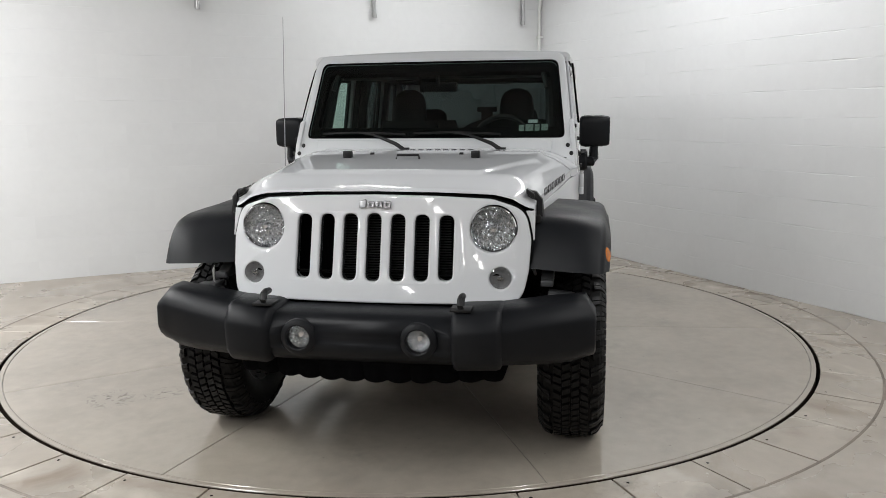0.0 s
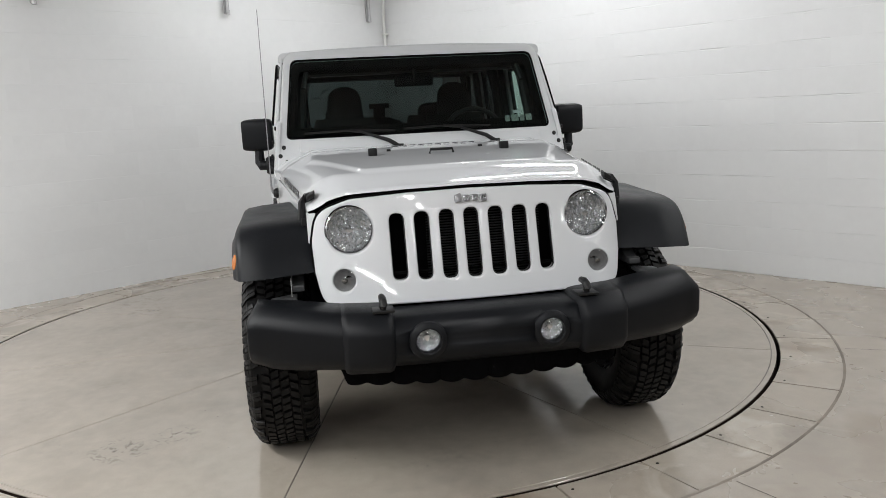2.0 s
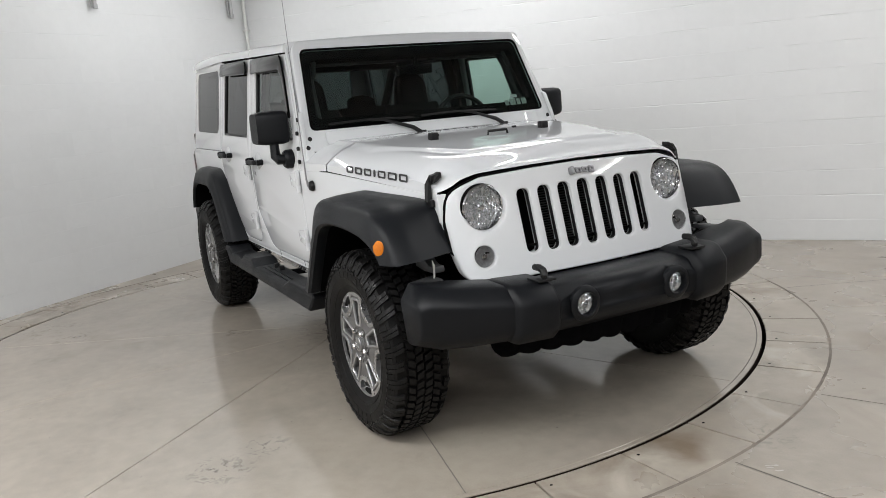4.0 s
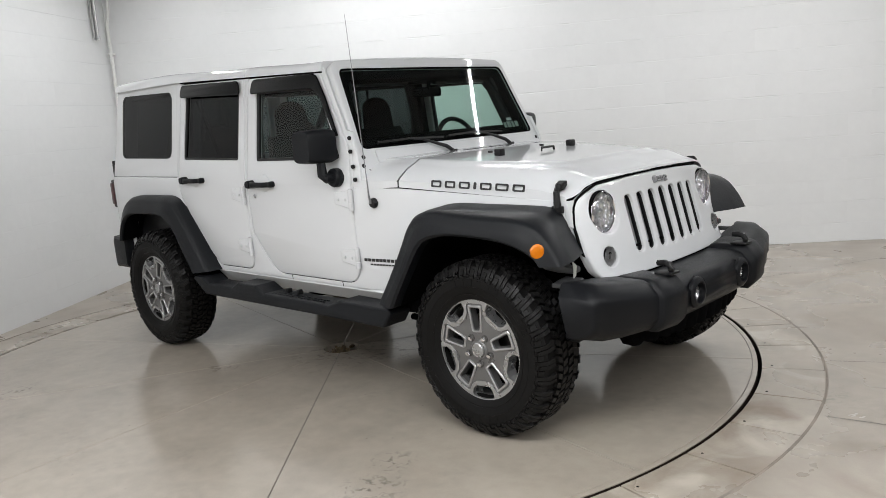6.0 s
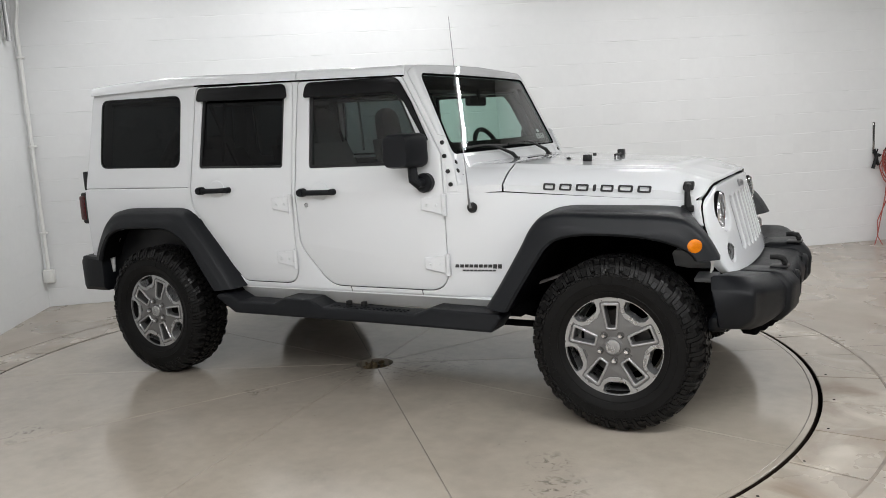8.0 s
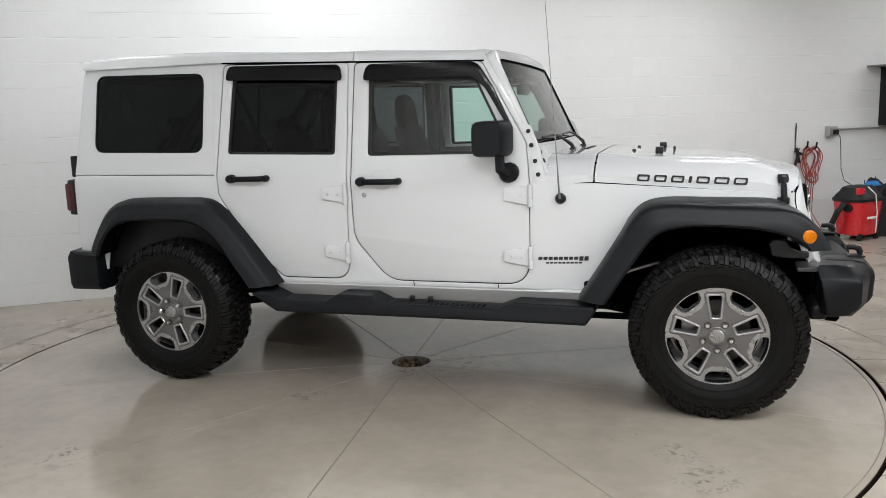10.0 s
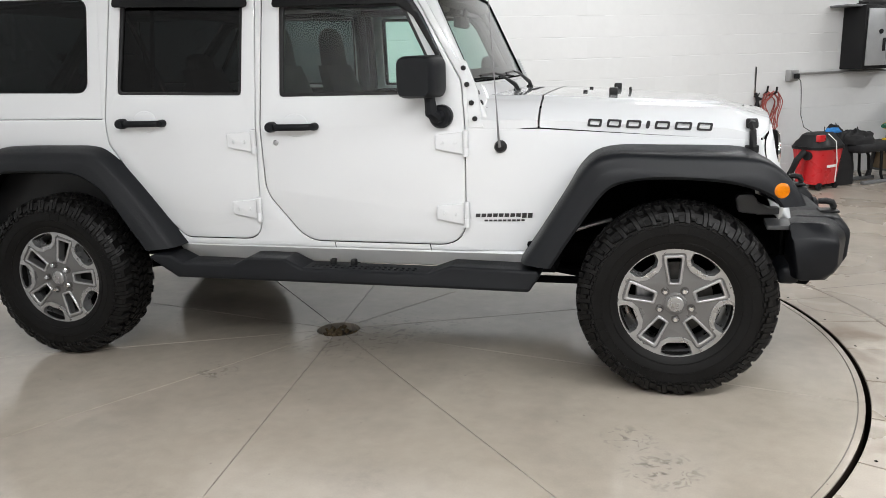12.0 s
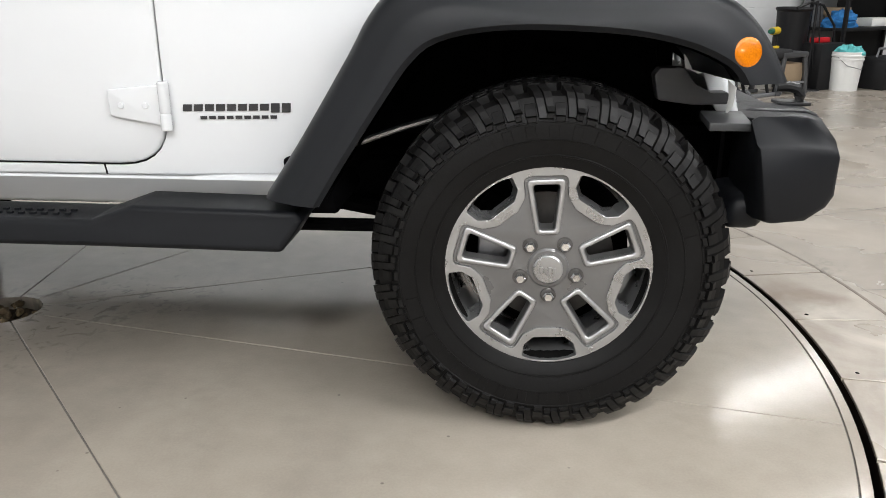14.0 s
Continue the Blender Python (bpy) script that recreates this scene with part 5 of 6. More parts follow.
# round openings for the fog lamps
for s in (-1, 1):
    cutter = new("cutter", finish(lathe([(0.63, 0.0), (0.63, 0.047), (0.80, 0.047), (0.80, 0.0)], 32, "x", (0, s * 0.234, 0.597), closed=False), GAPMAT, "cutter"))
    cut = centre.modifiers.new("opening", "BOOLEAN")
    cut.operation, cut.object, cut.solver = "DIFFERENCE", cutter, "EXACT"
    bpy.context.view_layer.update()
    opened = bpy.data.meshes.new_from_object(centre.evaluated_get(bpy.context.evaluated_depsgraph_get()))
    centre.modifiers.clear()
    centre.data = opened
    bpy.data.objects.remove(cutter)
for s in (-1, 1):
    bumper_piece("bumper_post", [(s * 0.345, 0.700, 0.680, 0.515), (s * 0.362, 0.735, 0.705, 0.486), (s * 0.378, 0.742, 0.711, 0.482), (s * 0.520, 0.722, 0.716, 0.482), (s * 0.536, 0.714, 0.713, 0.486), (s * 0.550, 0.68, 0.700, 0.515)], "raised black bumper shoulder")
    bumper_piece("bumper_wing", [(s * 0.53, 0.700, 0.710, 0.496), (s * 0.70, 0.664, 0.733, 0.498), (s * 0.80, 0.627, 0.744, 0.502)], "black plastic bumper end", [(s * y, pts) for y, pts in BUMPER_END])
    a, b_ = sorted((s * 0.30, s * 0.84))
    part("bumper_back", boxed(0.450, 0.470, a, b_, 0.535, 0.690, 0.002), UNDER, car)
    a, b_ = sorted((s * 0.60, s * 0.815))
    part("lower_valance", mapped(boxed(0.395, 0.485, a, b_, 0.478, 0.560, 0.028, 3), lambda x, y, z: (x + 0.25 * (z - 0.5), y, z)), PLASTIC, car)
    # fog lamp set almost flush in the bumper face
    f = part("fog_lamp", lathe([(0.662, 0), (0.664, 0.014), (0.675, 0.028), (0.689, 0.038), (0.7045, 0.0445)], 17, "x", (0, s * 0.234, 0.597), closed=False), LAMPSILVER, car, "round fog lamp in a black ring", smooth=0)
    part("lens", lathe([(0.7045, 0.0445), (0.711, 0.036), (0.7155, 0.02), (0.717, 0)], 28, "x", (0, s * 0.234, 0.597), closed=False), LAMPGLASS, f)
    part("bulb_shield", lathe([(0.662, 0), (0.662, 0.010), (0.684, 0.012), (0.690, 0.008), (0.691, 0)], 14, "x", (0, s * 0.234, 0.597), closed=False), CHROME, f)
    part("bezel", lathe([(0.700, 0.0448), (0.731, 0.0462), (0.7330, 0.050), (0.7305, 0.060), (0.722, 0.070), (0.708, 0.072)], 32, "x", (0, s * 0.234, 0.597)), PLASTIC, f)
    # tow hook
    y = s * 0.388
    hk = tube([(0.640, y, 0.698), (0.672, y, 0.706), (0.676, y, 0.730), (0.668, y, 0.748), (0.645, y, 0.754), (0.612, y, 0.752)], 0.0135, 10, taper=(1.2, 1.2, 1.15, 1.1, 1.05, 0.9))
    h = part("tow_hook", hk, TRIM, car, "black steel tow hook")
    part("hook_plate", mapped(boxed(-0.035, 0.045, -0.040, 0.040, -0.004, 0.006, 0.003), lambda a, b, c: (0.650 + a, y + b, 0.711 + c)), TRIM, h)
    part("bumper_bracket", boxed(0.28, 0.55, min(s * 0.40, s * 0.46), max(s * 0.40, s * 0.46), 0.52, 0.66, 0.01), UNDER, car)
    # bent headlamp-harness bracket seen inside the arch
    o = rpoly([(0.232, 0.815, 0.01), (0.245, 0.832, 0.01), (0.300, 0.832, 0.01), (0.325, 0.795, 0.03), (0.365, 0.776, 0.02), (0.405, 0.778, 0.01), (0.405, 0.750, 0.01), (0.322, 0.748, 0.02), (0.244, 0.758, 0.01)])
    part("inner_bracket", mapped(slab(o, (), 0.05, 0.005), lambda u, v, w: (u, s * (0.695 + w), v)), GREYPLASTIC, car, "grey bracket inside the wheel arch")
    part("paper_tag", mapped(slab([(0.398, 0.724), (0.414, 0.746), (0.418, 0.788), (0.397, 0.806), (0.402, 0.770)], (), 0.002, 0.0003), lambda u, v, w: (u, s * (0.72 + w), v)), pbr("white_paper", (0.62, 0.62, 0.60), 0.8, var=0.05), car, "small white paper tag") if s < 0 else None
    a, b_ = sorted((s * 0.70, s * 0.805))
    part("inner_shelf", mapped(boxed(0.345, 0.440, a, b_, 0.703, 0.722, 0.004), lambda x, y, z: (x, y, z + 0.12 * (0.80 - abs(y)))), GREYPLASTIC, car)
# ribbed air dam under the bumper
rows = []
for k in range(125):
    y = -0.60 + 1.20 * k / 124
    rib = abs(math.sin(math.pi * y / 0.092)) ** 0.7
    x = 0.63 - 0.12 * (y / 0.62) ** 2
    zb = 0.414 - 0.010 * rib + 0.075 * smoothstep(0.53, 0.57, abs(y))
    rows.append([(x, y, 0.52), (x + 0.035, y, 0.495), (x + 0.012 + 0.016 * rib, y, zb + 0.012), (x + 0.006 + 0.012 * rib, y, zb), (x - 0.03, y, zb + 0.004), (0.45, y, 0.50)])
part("air_dam", loft(rows), UNDER, car, "black ribbed air dam under the bumper")

# ---- side steps ----
for s in (-1, 1):
    o = rpoly([(-2.43, 0.530, 0.01), (-2.40, 0.545, 0.01), (-2.31, 0.543, 0.01), (-2.24, 0.510, 0.02), (-1.98, 0.508, 0.02), (-1.905, 0.545, 0.02), (-1.72, 0.544, 0.02), (-1.635, 0.504, 0.02), (-1.045, 0.499, 0.02), (-0.945, 0.535, 0.02), (-0.565, 0.528, 0.015), (-0.552, 0.505, 0.01), (-0.60, 0.434, 0.02), (-1.0, 0.438, 0.05), (-2.27, 0.440, 0.02)], 4)
    def stepmap(u, v, w):
        t = smoothstep(0.44, 0.52, v)
        return (u, s * (0.8475 + w - (0.012 if w > 0 else 0) * t), v)
    st = part("side_step", mapped(slab(o, (), 0.165, 0.014, 3), stepmap), PLASTIC, car, "black moulded side step")
    for x0, x1 in ((-1.60, -1.07),):
        bm = bmesh.new()
        n = int((x1 - x0) / 0.028)
        for k in range(n):
            for y in (0.845, 0.875):
                a, b = sorted((s * y, s * (y + 0.008)))
                box(bm, x0 + k * 0.028, x0 + k * 0.028 + 0.013, a, b, 0.500, 0.5055)
        part("tread_pad", bm, PLASTIC, st, smooth=0)["kind"] = "stuff"
    for x in (-2.2, -1.45, -0.75):
        a, b = sorted((s * 0.50, s * 0.84))
        part("step_bracket", boxed(x - 0.02, x + 0.02, a, b, 0.455, 0.485, 0.004), UNDER, st)
    for x in (-1.52, -1.42):
        a, b = sorted((s * 0.80, s * 0.83))
        part("step_clip", boxed(x - 0.012, x + 0.012, a, b, 0.500, 0.528, 0.003), TRIM, st)

# ---- underbody ----
part("floor_pan", boxed(-3.55, -0.62, -0.70, 0.70, 0.52, 0.58, 0.02), UNDER, car, "black underbody")
part("engine_bay", boxed(-0.62, 0.29, -0.42, 0.42, 0.62, 1.06, 0.02), UNDER, car)
part("skid_guard", boxed(-0.20, 0.44, -0.40, 0.40, 0.455, 0.475, 0.008), UNDER, car)
part("tunnel", boxed(-3.40, 0.30, -0.16, 0.16, 0.36, 0.54, 0.04), UNDER, car)
for s in (-1, 1):
    a, b = sorted((s * 0.36, s * 0.44))
    part("chassis_rail", boxed(-3.60, 0.50, a, b, 0.42, 0.55, 0.01), UNDER, car)
    part("splash_guard", mapped(boxed(-0.60, -0.50, 0.46, 0.78, 0.485, 0.62, 0.012), lambda x, y, z: (x - 0.25 * (z - 0.5), s * y, z)), UNDER, car)
    part("steering_link", tube([(-0.66, s * 0.66, 0.425), (-0.30, s * 0.64, 0.420)], 0.017, 8), UNDER, car)
    part("brake_line", tube([(-0.49, s * 0.60, 0.622), (-0.36, s * 0.60, 0.668), (-0.27, s * 0.60, 0.695)], 0.0085, 8), BRAKESTEEL, car, "bright steel line inside the wheel arch")
    part("control_arm", tube([(-0.02, s * 0.52, 0.36), (-0.62, s * 0.44, 0.44)], 0.024, 8), UNDER, car)
    part("rear_control_arm", tube([(-2.92, s * 0.52, 0.36), (-2.3, s * 0.44, 0.44)], 0.024, 8), UNDER, car)
    for x in (0.0, -WHEELBASE):
        part("coil_spring", tube([(x + 0.055 * math.cos(k * 0.5), s * 0.50 + 0.055 * math.sin(k * 0.5), 0.46 + k * 0.0042) for k in range(96)], 0.0075, 6), UNDER, car)
        part("damper", tube([(x - 0.10, s * 0.56, 0.36), (x - 0.13, s * 0.54, 0.62), (x - 0.14, s * 0.53, 0.95)], 0.026, 10, taper=(1, 1, 0.6)), UNDER, car)
for x in (0.0, -WHEELBASE):
    ax = part("axle", tube([(x, -0.70, AXLE_Z), (x, 0.70, AXLE_Z)], 0.042, 12), UNDER, car)
    part("differential", lathe([(-0.11, 0), (-0.09, 0.09), (-0.03, 0.125), (0.04, 0.125), (0.09, 0.09), (0.11, 0)], 20, "x", (x, 0.12, AXLE_Z), closed=False), UNDER, ax)
part("track_bar", tube([(0.13, -0.50, 0.44), (0.13, 0.45, 0.56)], 0.02, 8), UNDER, car)
part("tie_rod", tube([(-0.16, -0.62, 0.40), (-0.16, 0.62, 0.40)], 0.016, 8), STEEL, car)
part("exhaust_silencer", boxed(-3.45, -3.20, -0.42, 0.45, 0.46, 0.60, 0.06, 3), UNDER, car)

# ---- cabin ----
def seat(x, y, rear=False):
    st = part("rear_seat" if rear else "front_seat", mapped(boxed(-0.24, 0.26, -0.25, 0.25, 0.0, 0.16, 0.05, 3), lambda a, b, c: (x + a, y + b, 0.80 + c + 0.06 * a)), SEATCLOTH, car, "dark cloth car seat")
    rows = []
    for k in range(8):
        f = k / 7
        z, xx, w, d = 0.92 + 0.48 * f, x - 0.22 - 0.15 * f, 0.245 - 0.055 * f ** 3, 0.07 - 0.02 * f
        rows.append([(xx + d * math.copysign(abs(math.cos(a)) ** 0.6, math.cos(a)), y + w * math.copysign(abs(math.sin(a)) ** 0.6, math.sin(a)), z) for a in [2 * math.pi * j / 20 for j in range(20)]])
    part("backrest", loft(rows), SEATCLOTH, st)
    rows = []
    for k in range(15):
        f = k / 14
        z, xx = (1.36 if rear else 1.385) + (0.13 if rear else 0.225) * f, x - 0.370 - 0.025 * f
        e = max(0.0, 2 * f - 1)
        w = (0.122 - 0.018 * f) * max(0.05, 1 - e ** 3.0) ** 0.4
        d = 0.052 * max(0.05, 1 - e ** 3.0) ** 0.4
        rows.append([(xx + d * math.copysign(abs(math.cos(a)) ** 0.6, math.cos(a)), y + w * math.copysign(abs(math.sin(a)) ** 0.6, math.sin(a)), z) for a in [2 * math.pi * j / 16 for j in range(16)]])
    part("headrest", loft(rows), SEATCLOTH, st)


seat(-1.56, -0.36); seat(-1.56, 0.38)
seat(-2.42, -0.36, True); seat(-2.42, 0.36, True)
rows = []
for x, zt in ((-0.80, 1.20), (-0.90, 1.255), (-1.00, 1.265), (-1.06, 1.24), (-1.08, 1.10), (-1.06, 0.95)):
    rows.append([(x, y, zt - 0.0) for y in [-0.74 + 1.48 * k / 8 for k in range(9)]])
part("dashboard", grid(rows), TRIM, car, "black dashboard")
ring = [(-1.16 - 0.06 * math.sin(a) * 1.0, 0.36 + 0.18 * math.cos(a), 1.250 + 0.175 * math.sin(a)) for a in [2 * math.pi * k / 28 for k in range(28)]]
sw = part("steering_wheel", tube(ring, 0.015, 8, closed=True), TRIM, car, "black steering wheel")
part("wheel_boss", lathe([(-1.20, 0), (-1.20, 0.06), (-1.10, 0.05), (-1.02, 0.03), (-1.02, 0)], 16, "x", (0, 0.36, 1.245), closed=False), TRIM, sw)
bm = bmesh.new()
for a in (180, 0, 270):
    p = (-1.16 - 0.06 * math.sin(radians(a)), 0.36 + 0.18 * math.cos(radians(a)), 1.250 + 0.175 * math.sin(radians(a)))
    tube([(-1.17, 0.36, 1.245), p], 0.013, 6, into=bm)
part("wheel_spoke", bm, TRIM, sw)
part("inner_mirror", mapped(boxed(-0.02, 0.02, -0.11, 0.11, -0.028, 0.028, 0.012, 3), lambda a, b, c: (-1.07 + a, 0.0 + b, 1.594 + c)), UNDER, car, "black inside mirror")
part("mirror_stalk", tube([(-1.06, 0, 1.60), (-1.045, 0, 1.66)], 0.012, 8), UNDER, car)
# wiper motor and lamp stalk at the foot of the rear glass
part("wiper_motor", mapped(slab(rpoly([(-0.21, 1.22), (-0.20, 1.345, 0.05), (-0.07, 1.395, 0.05), (0.07, 1.395, 0.05), (0.20, 1.345, 0.05), (0.21, 1.22)], 5), (), 0.05, 0.012), lambda u, v, w: (-3.45 + w, u, v)), UNDER, car, "dark cover below the rear glass")
part("lamp_stalk", mapped(slab(rpoly([(-0.05, 1.37), (-0.05, 1.465), (-0.086, 1.467, 0.008), (-0.086, 1.510, 0.008), (0.086, 1.510, 0.008), (0.086, 1.467, 0.008), (0.05, 1.465), (0.05, 1.37)], 3), (), 0.03, 0.004), lambda u, v, w: (-3.45 + w, u, v)), UNDER, car)
part("sun_visor", boxed(-1.14, -1.10, 0.12, 0.58, 1.64, 1.72, 0.01), TRIM, car)
part("sun_visor", boxed(-1.14, -1.10, -0.58, -0.12, 1.64, 1.72, 0.01), TRIM, car)
part("headliner", boxed(-3.45, -1.12, -0.66, 0.66, 1.715, 1.735, 0.005), TRIM, car, "dark roof lining")
part("cabin_floor", boxed(-3.50, -0.70, -0.72, 0.72, 0.58, 0.62, 0.01), UNDER, car)
part("console", boxed(-1.95, -1.0, -0.10, 0.10, 0.62, 0.92, 0.03), TRIM, car)
part("firewall", boxed(-0.86, -0.80, -0.74, 0.74, 0.60, 1.20, 0.01), UNDER, car)
for s in (-1, 1):
    bar = [(-0.93, s * 0.66, 1.25), (-1.10, s * 0.64, 1.60), (-1.16, s * 0.63, 1.67), (-1.30, s * 0.62, 1.70), (-1.86, s * 0.63, 1.715), (-2.55, s * 0.63, 1.715), (-2.75, s * 0.63, 1.66), (-3.35, s * 0.66, 0.95)]
    part("roll_bar", tube(bar, 0.034, 10), TRIM, car, "padded black roll bar")
    part("roll_hoop", tube([(-1.86, s * 0.63, 1.715), (-1.86, s * 0.68, 1.5), (-1.86, s * 0.72, 0.65)], 0.038, 10), TRIM, car)
    part("roll_brace", tube([(-2.62, s * 0.63, 1.70), (-2.95, s * 0.70, 1.20)], 0.016, 8), TRIM, car)
    part("seat_belt", tube([(-2.62, s * 0.62, 1.70), (-2.42, s * 0.60, 1.25)], 0.014, 6), TRIM, car)
    part("grab_handle", tube([(-1.04, s * 0.62, 1.58), (-1.07, s * 0.60, 1.66), (-1.16, s * 0.60, 1.69)], 0.014, 8), TRIM, car)
part("roll_cross", tube([(-1.86, -0.63, 1.715), (-1.86, 0.63, 1.715)], 0.034, 10), TRIM, car)
part("rear_cross", tube([(-2.62, -0.63, 1.70), (-2.62, 0.63, 1.70)], 0.030, 10), TRIM, car)
part("cargo_side", boxed(-3.50, -2.65, 0.66, 0.74, 0.62, 1.26, 0.02), TRIM, car)
part("cargo_side", boxed(-3.50, -2.65, -0.74, -0.66, 0.62, 1.26, 0.02), TRIM, car)


# ---- turntable: ten wedges of concrete, gap, ring of plates ----
table = tagged(new("turntable"), "round concrete vehicle turntable with radial joints", "turntable", kind="structure")
table.location = HUB
WEDGE = radians(36)
HOLE = 0.115


def sector(r0, r1, half_angle, gap, top, bottom, n):
    """A flat piece of a ring between two straight joints, gap metres wide in all."""
    bm = bmesh.new()
    pts = []
    for r, order in ((r0, 1), (r1, -1)):
        lim = half_angle - gap / 2 / r
        seq = [(-lim + 2 * lim * k / n) * order for k in range(n + 1)]
        pts += [(r * math.cos(a), r * math.sin(a)) for a in seq]
    up = [bm.verts.new((x, y, top - 0.0015)) for x, y in pts]
    lo = [bm.verts.new((x, y, bottom)) for x, y in pts]
    c = Vector((sum(p[0] for p in pts) / len(pts), sum(p[1] for p in pts) / len(pts)))
    inn = []
    for r, order in ((r0 + 0.0015, 1), (r1 - 0.0015, -1)):
        lim = half_angle - (gap / 2 + 0.0015) / r
        seq = [(-lim + 2 * lim * k / n) * order for k in range(n + 1)]
        inn += [bm.verts.new((r * math.cos(a), r * math.sin(a), top)) for a in seq]
    m = len(pts)
    bm.faces.new(inn)
    for i in range(m):
        j = (i + 1) % m
        bm.faces.new((up[i], up[j], inn[j], inn[i]))
        bm.faces.new((lo[i], lo[j], up[j], up[i]))
    return bm


wedge_me = finish(sector(HOLE, R_SLAB, WEDGE / 2, 0.0035, 0.0, -0.045, 24), TABLEMAT, "slab", 0)
for k in range(10):
    ob = new("slab", wedge_me)
    ob.parent = table
    ob.matrix_basis = pose(0, 0, 0, 0, 0, -12 + 18 + 36 * k)
GAPWALL = pbr("dirty_gap_wall", (0.016, 0.011, 0.008), 0.9, spec=0.05, var=0.4, scale=20)
for nm, r in (("gap_wall", R_TABLE + 0.0015), ("gap_wall", R_GAP - 0.0015)):
    part(nm, lathe([(-0.005, r), (-0.17, r)], 120, "z", closed=False), GAPWALL, table)
part("joint_filler", lathe([(-0.004, 0.12), (-0.004, R_TABLE - 0.006), (-0.03, R_TABLE - 0.006), (-0.03, 0.12)], 96, "z"), pbr("joint_filler", (0.11, 0.10, 0.09), 0.7, var=0.3, scale=10), table, smooth=0)
# thin steel trim line set just inside the edge
bm = lathe([(-0.04, R_SLAB + 0.0035), (-0.001, R_SLAB + 0.0035), (0.0, R_SLAB + 0.0045), (0.0, R_TABLE - 0.002), (-0.002, R_TABLE), (-0.04, R_TABLE)], 180, "z", closed=True)
part("edge_band", bm, TABLEMAT, table)
# rough hole at the centre
bm = lathe([(-0.046, 0.0), (-0.044, 0.13), (-0.050, 0.13)], 24, "z", closed=False)
for v in bm.verts:
    v.co.z += 0.003 * math.sin(v.co.x * 90 + v.co.y * 60)
part("centre_pit", bm, pbr("dirty_pit", (0.05, 0.035, 0.02), 0.8, var=0.5, scale=60, bump=0.5), table, smooth=0)
rnd = random.Random(11)
bm = bmesh.new()
for k in range(26):
    a, r = rnd.uniform(0, 6.283), rnd.uniform(0.0, 0.10)
    sz = rnd.uniform(0.008, 0.02)
    x, y = r * math.cos(a), r * math.sin(a)
    m = bmesh.ops.create_icosphere(bm, subdivisions=1, radius=sz, matrix=Matrix.Translation((x, y, -0.040 + rnd.uniform(0, 0.03))))
    for v in m["verts"]:
        v.co += Vector((rnd.uniform(-1, 1), rnd.uniform(-1, 1), rnd.uniform(-1, 1))) * sz * 0.3
part("gravel", bm, pbr("brown_gravel", (0.10, 0.07, 0.035), 0.8, var=0.6, scale=40), table, smooth=0)["kind"] = "stuff"

ringset = tagged(new("turntable_ring"), "ring of worn concrete plates round the turntable", "floor", kind="structure")
ringset.location = HUB
plate_me = finish(sector(R_GAP, R_RING - 0.003, radians(4.5), 0.008, 0.0, -0.045, 6), RINGMAT, "plate", 0)
for k in range(40):
    ob = new("plate", plate_me)
    ob.parent = ringset
    ob.matrix_basis = pose(0, 0, rnd.uniform(-0.0012, 0.0008), 0, 0, 2.8 + 4.5 + 9 * k)
bolt_me = finish(lathe([(0.0, 0.0), (0.0015, 0.0), (0.0015, 0.005), (0.0, 0.007)], 10, "z", closed=False), GAPMAT, "plate_bolt", 0)
for k in range(40):
    for dr in (0.05,):
        a = radians(2.8 + 9 * k + 0.9)
        ob = new("plate_bolt", bolt_me)
        ob.parent = ringset
        ob.location = ((R_GAP + dr) * math.cos(a), (R_GAP + dr) * math.sin(a), 0.0)
# worn grey edge line round the ring
part("ring_edge", lathe([(0.0, R_RING - 0.008), (0.0012, R_RING - 0.007), (0.0012, R_RING + 0.004), (0.0, R_RING + 0.006)], 160, "z", closed=False), pbr("worn_ring_edge", (0.185, 0.158, 0.132), 0.55, var=0.45, scale=2.2, spec=0.2), ringset)
# saw-cut joints in the floor beyond the ring
for a in (-14.0, 24.0, 62.0, 8.0):
    w = Vector((math.cos(radians(a)), math.sin(radians(a)), 0))
    p = Vector((-w.y, w.x, 0))
    bm = bmesh.new()
    q = [HUB + w * r + p * e * 0.0025 + Vector((0, 0, 0.0012)) for r, e in ((2.9, -1), (4.6, -1), (4.6, 1), (2.9, 1))]
    bm.faces.new([bm.verts.new(v) for v in q])
    part("floor_joint", bm, pbr("dark_joint", (0.10, 0.09, 0.08), 0.8, var=0.4, scale=20), floor, smooth=0)

# ---- strip lights, unseen and mostly added ----
TUBEGLOW = glow("lamp_diffuser", (1.0, 0.98, 0.94), 6.0)
HOUSING = pbr("white_lamp_housing", (0.8, 0.8, 0.8), 0.4, var=0.02)
for along, out, quarter, watts in STRIPS:
    p = room(along, out, CEIL)
    slim = out < 1.5 or along < 1.0
    lt = thing("strip_light", "slim white ceiling tube light, lit, out of view" if slim else "long white ceiling strip light, lit, out of view", "lamp", group="ceiling strip lights", at=p)
    lt.rotation_euler = (0, 0, WALL_TURN + quarter * math.pi / 2)
    hw = 0.035 if slim else 0.07
    part("housing", boxed(-1.25, 1.25, -hw, hw, -0.06, 0.0, 0.01), HOUSING, lt)
    part("diffuser", boxed(-1.22, 1.22, -hw + 0.015, hw - 0.015, -0.075, -0.055, 0.008), TUBEGLOW, lt)
    la = bpy.data.lights.new("strip_lamp", "AREA")
    la.shape, la.size, la.size_y = "RECTANGLE", 2.4, 1.6 * hw
    la.energy, la.color = watts, (0.986, 0.992, 1.0)
    lo = new("strip_lamp", la)
    lo.parent = lt
    lo.location = (0, 0, -0.085)


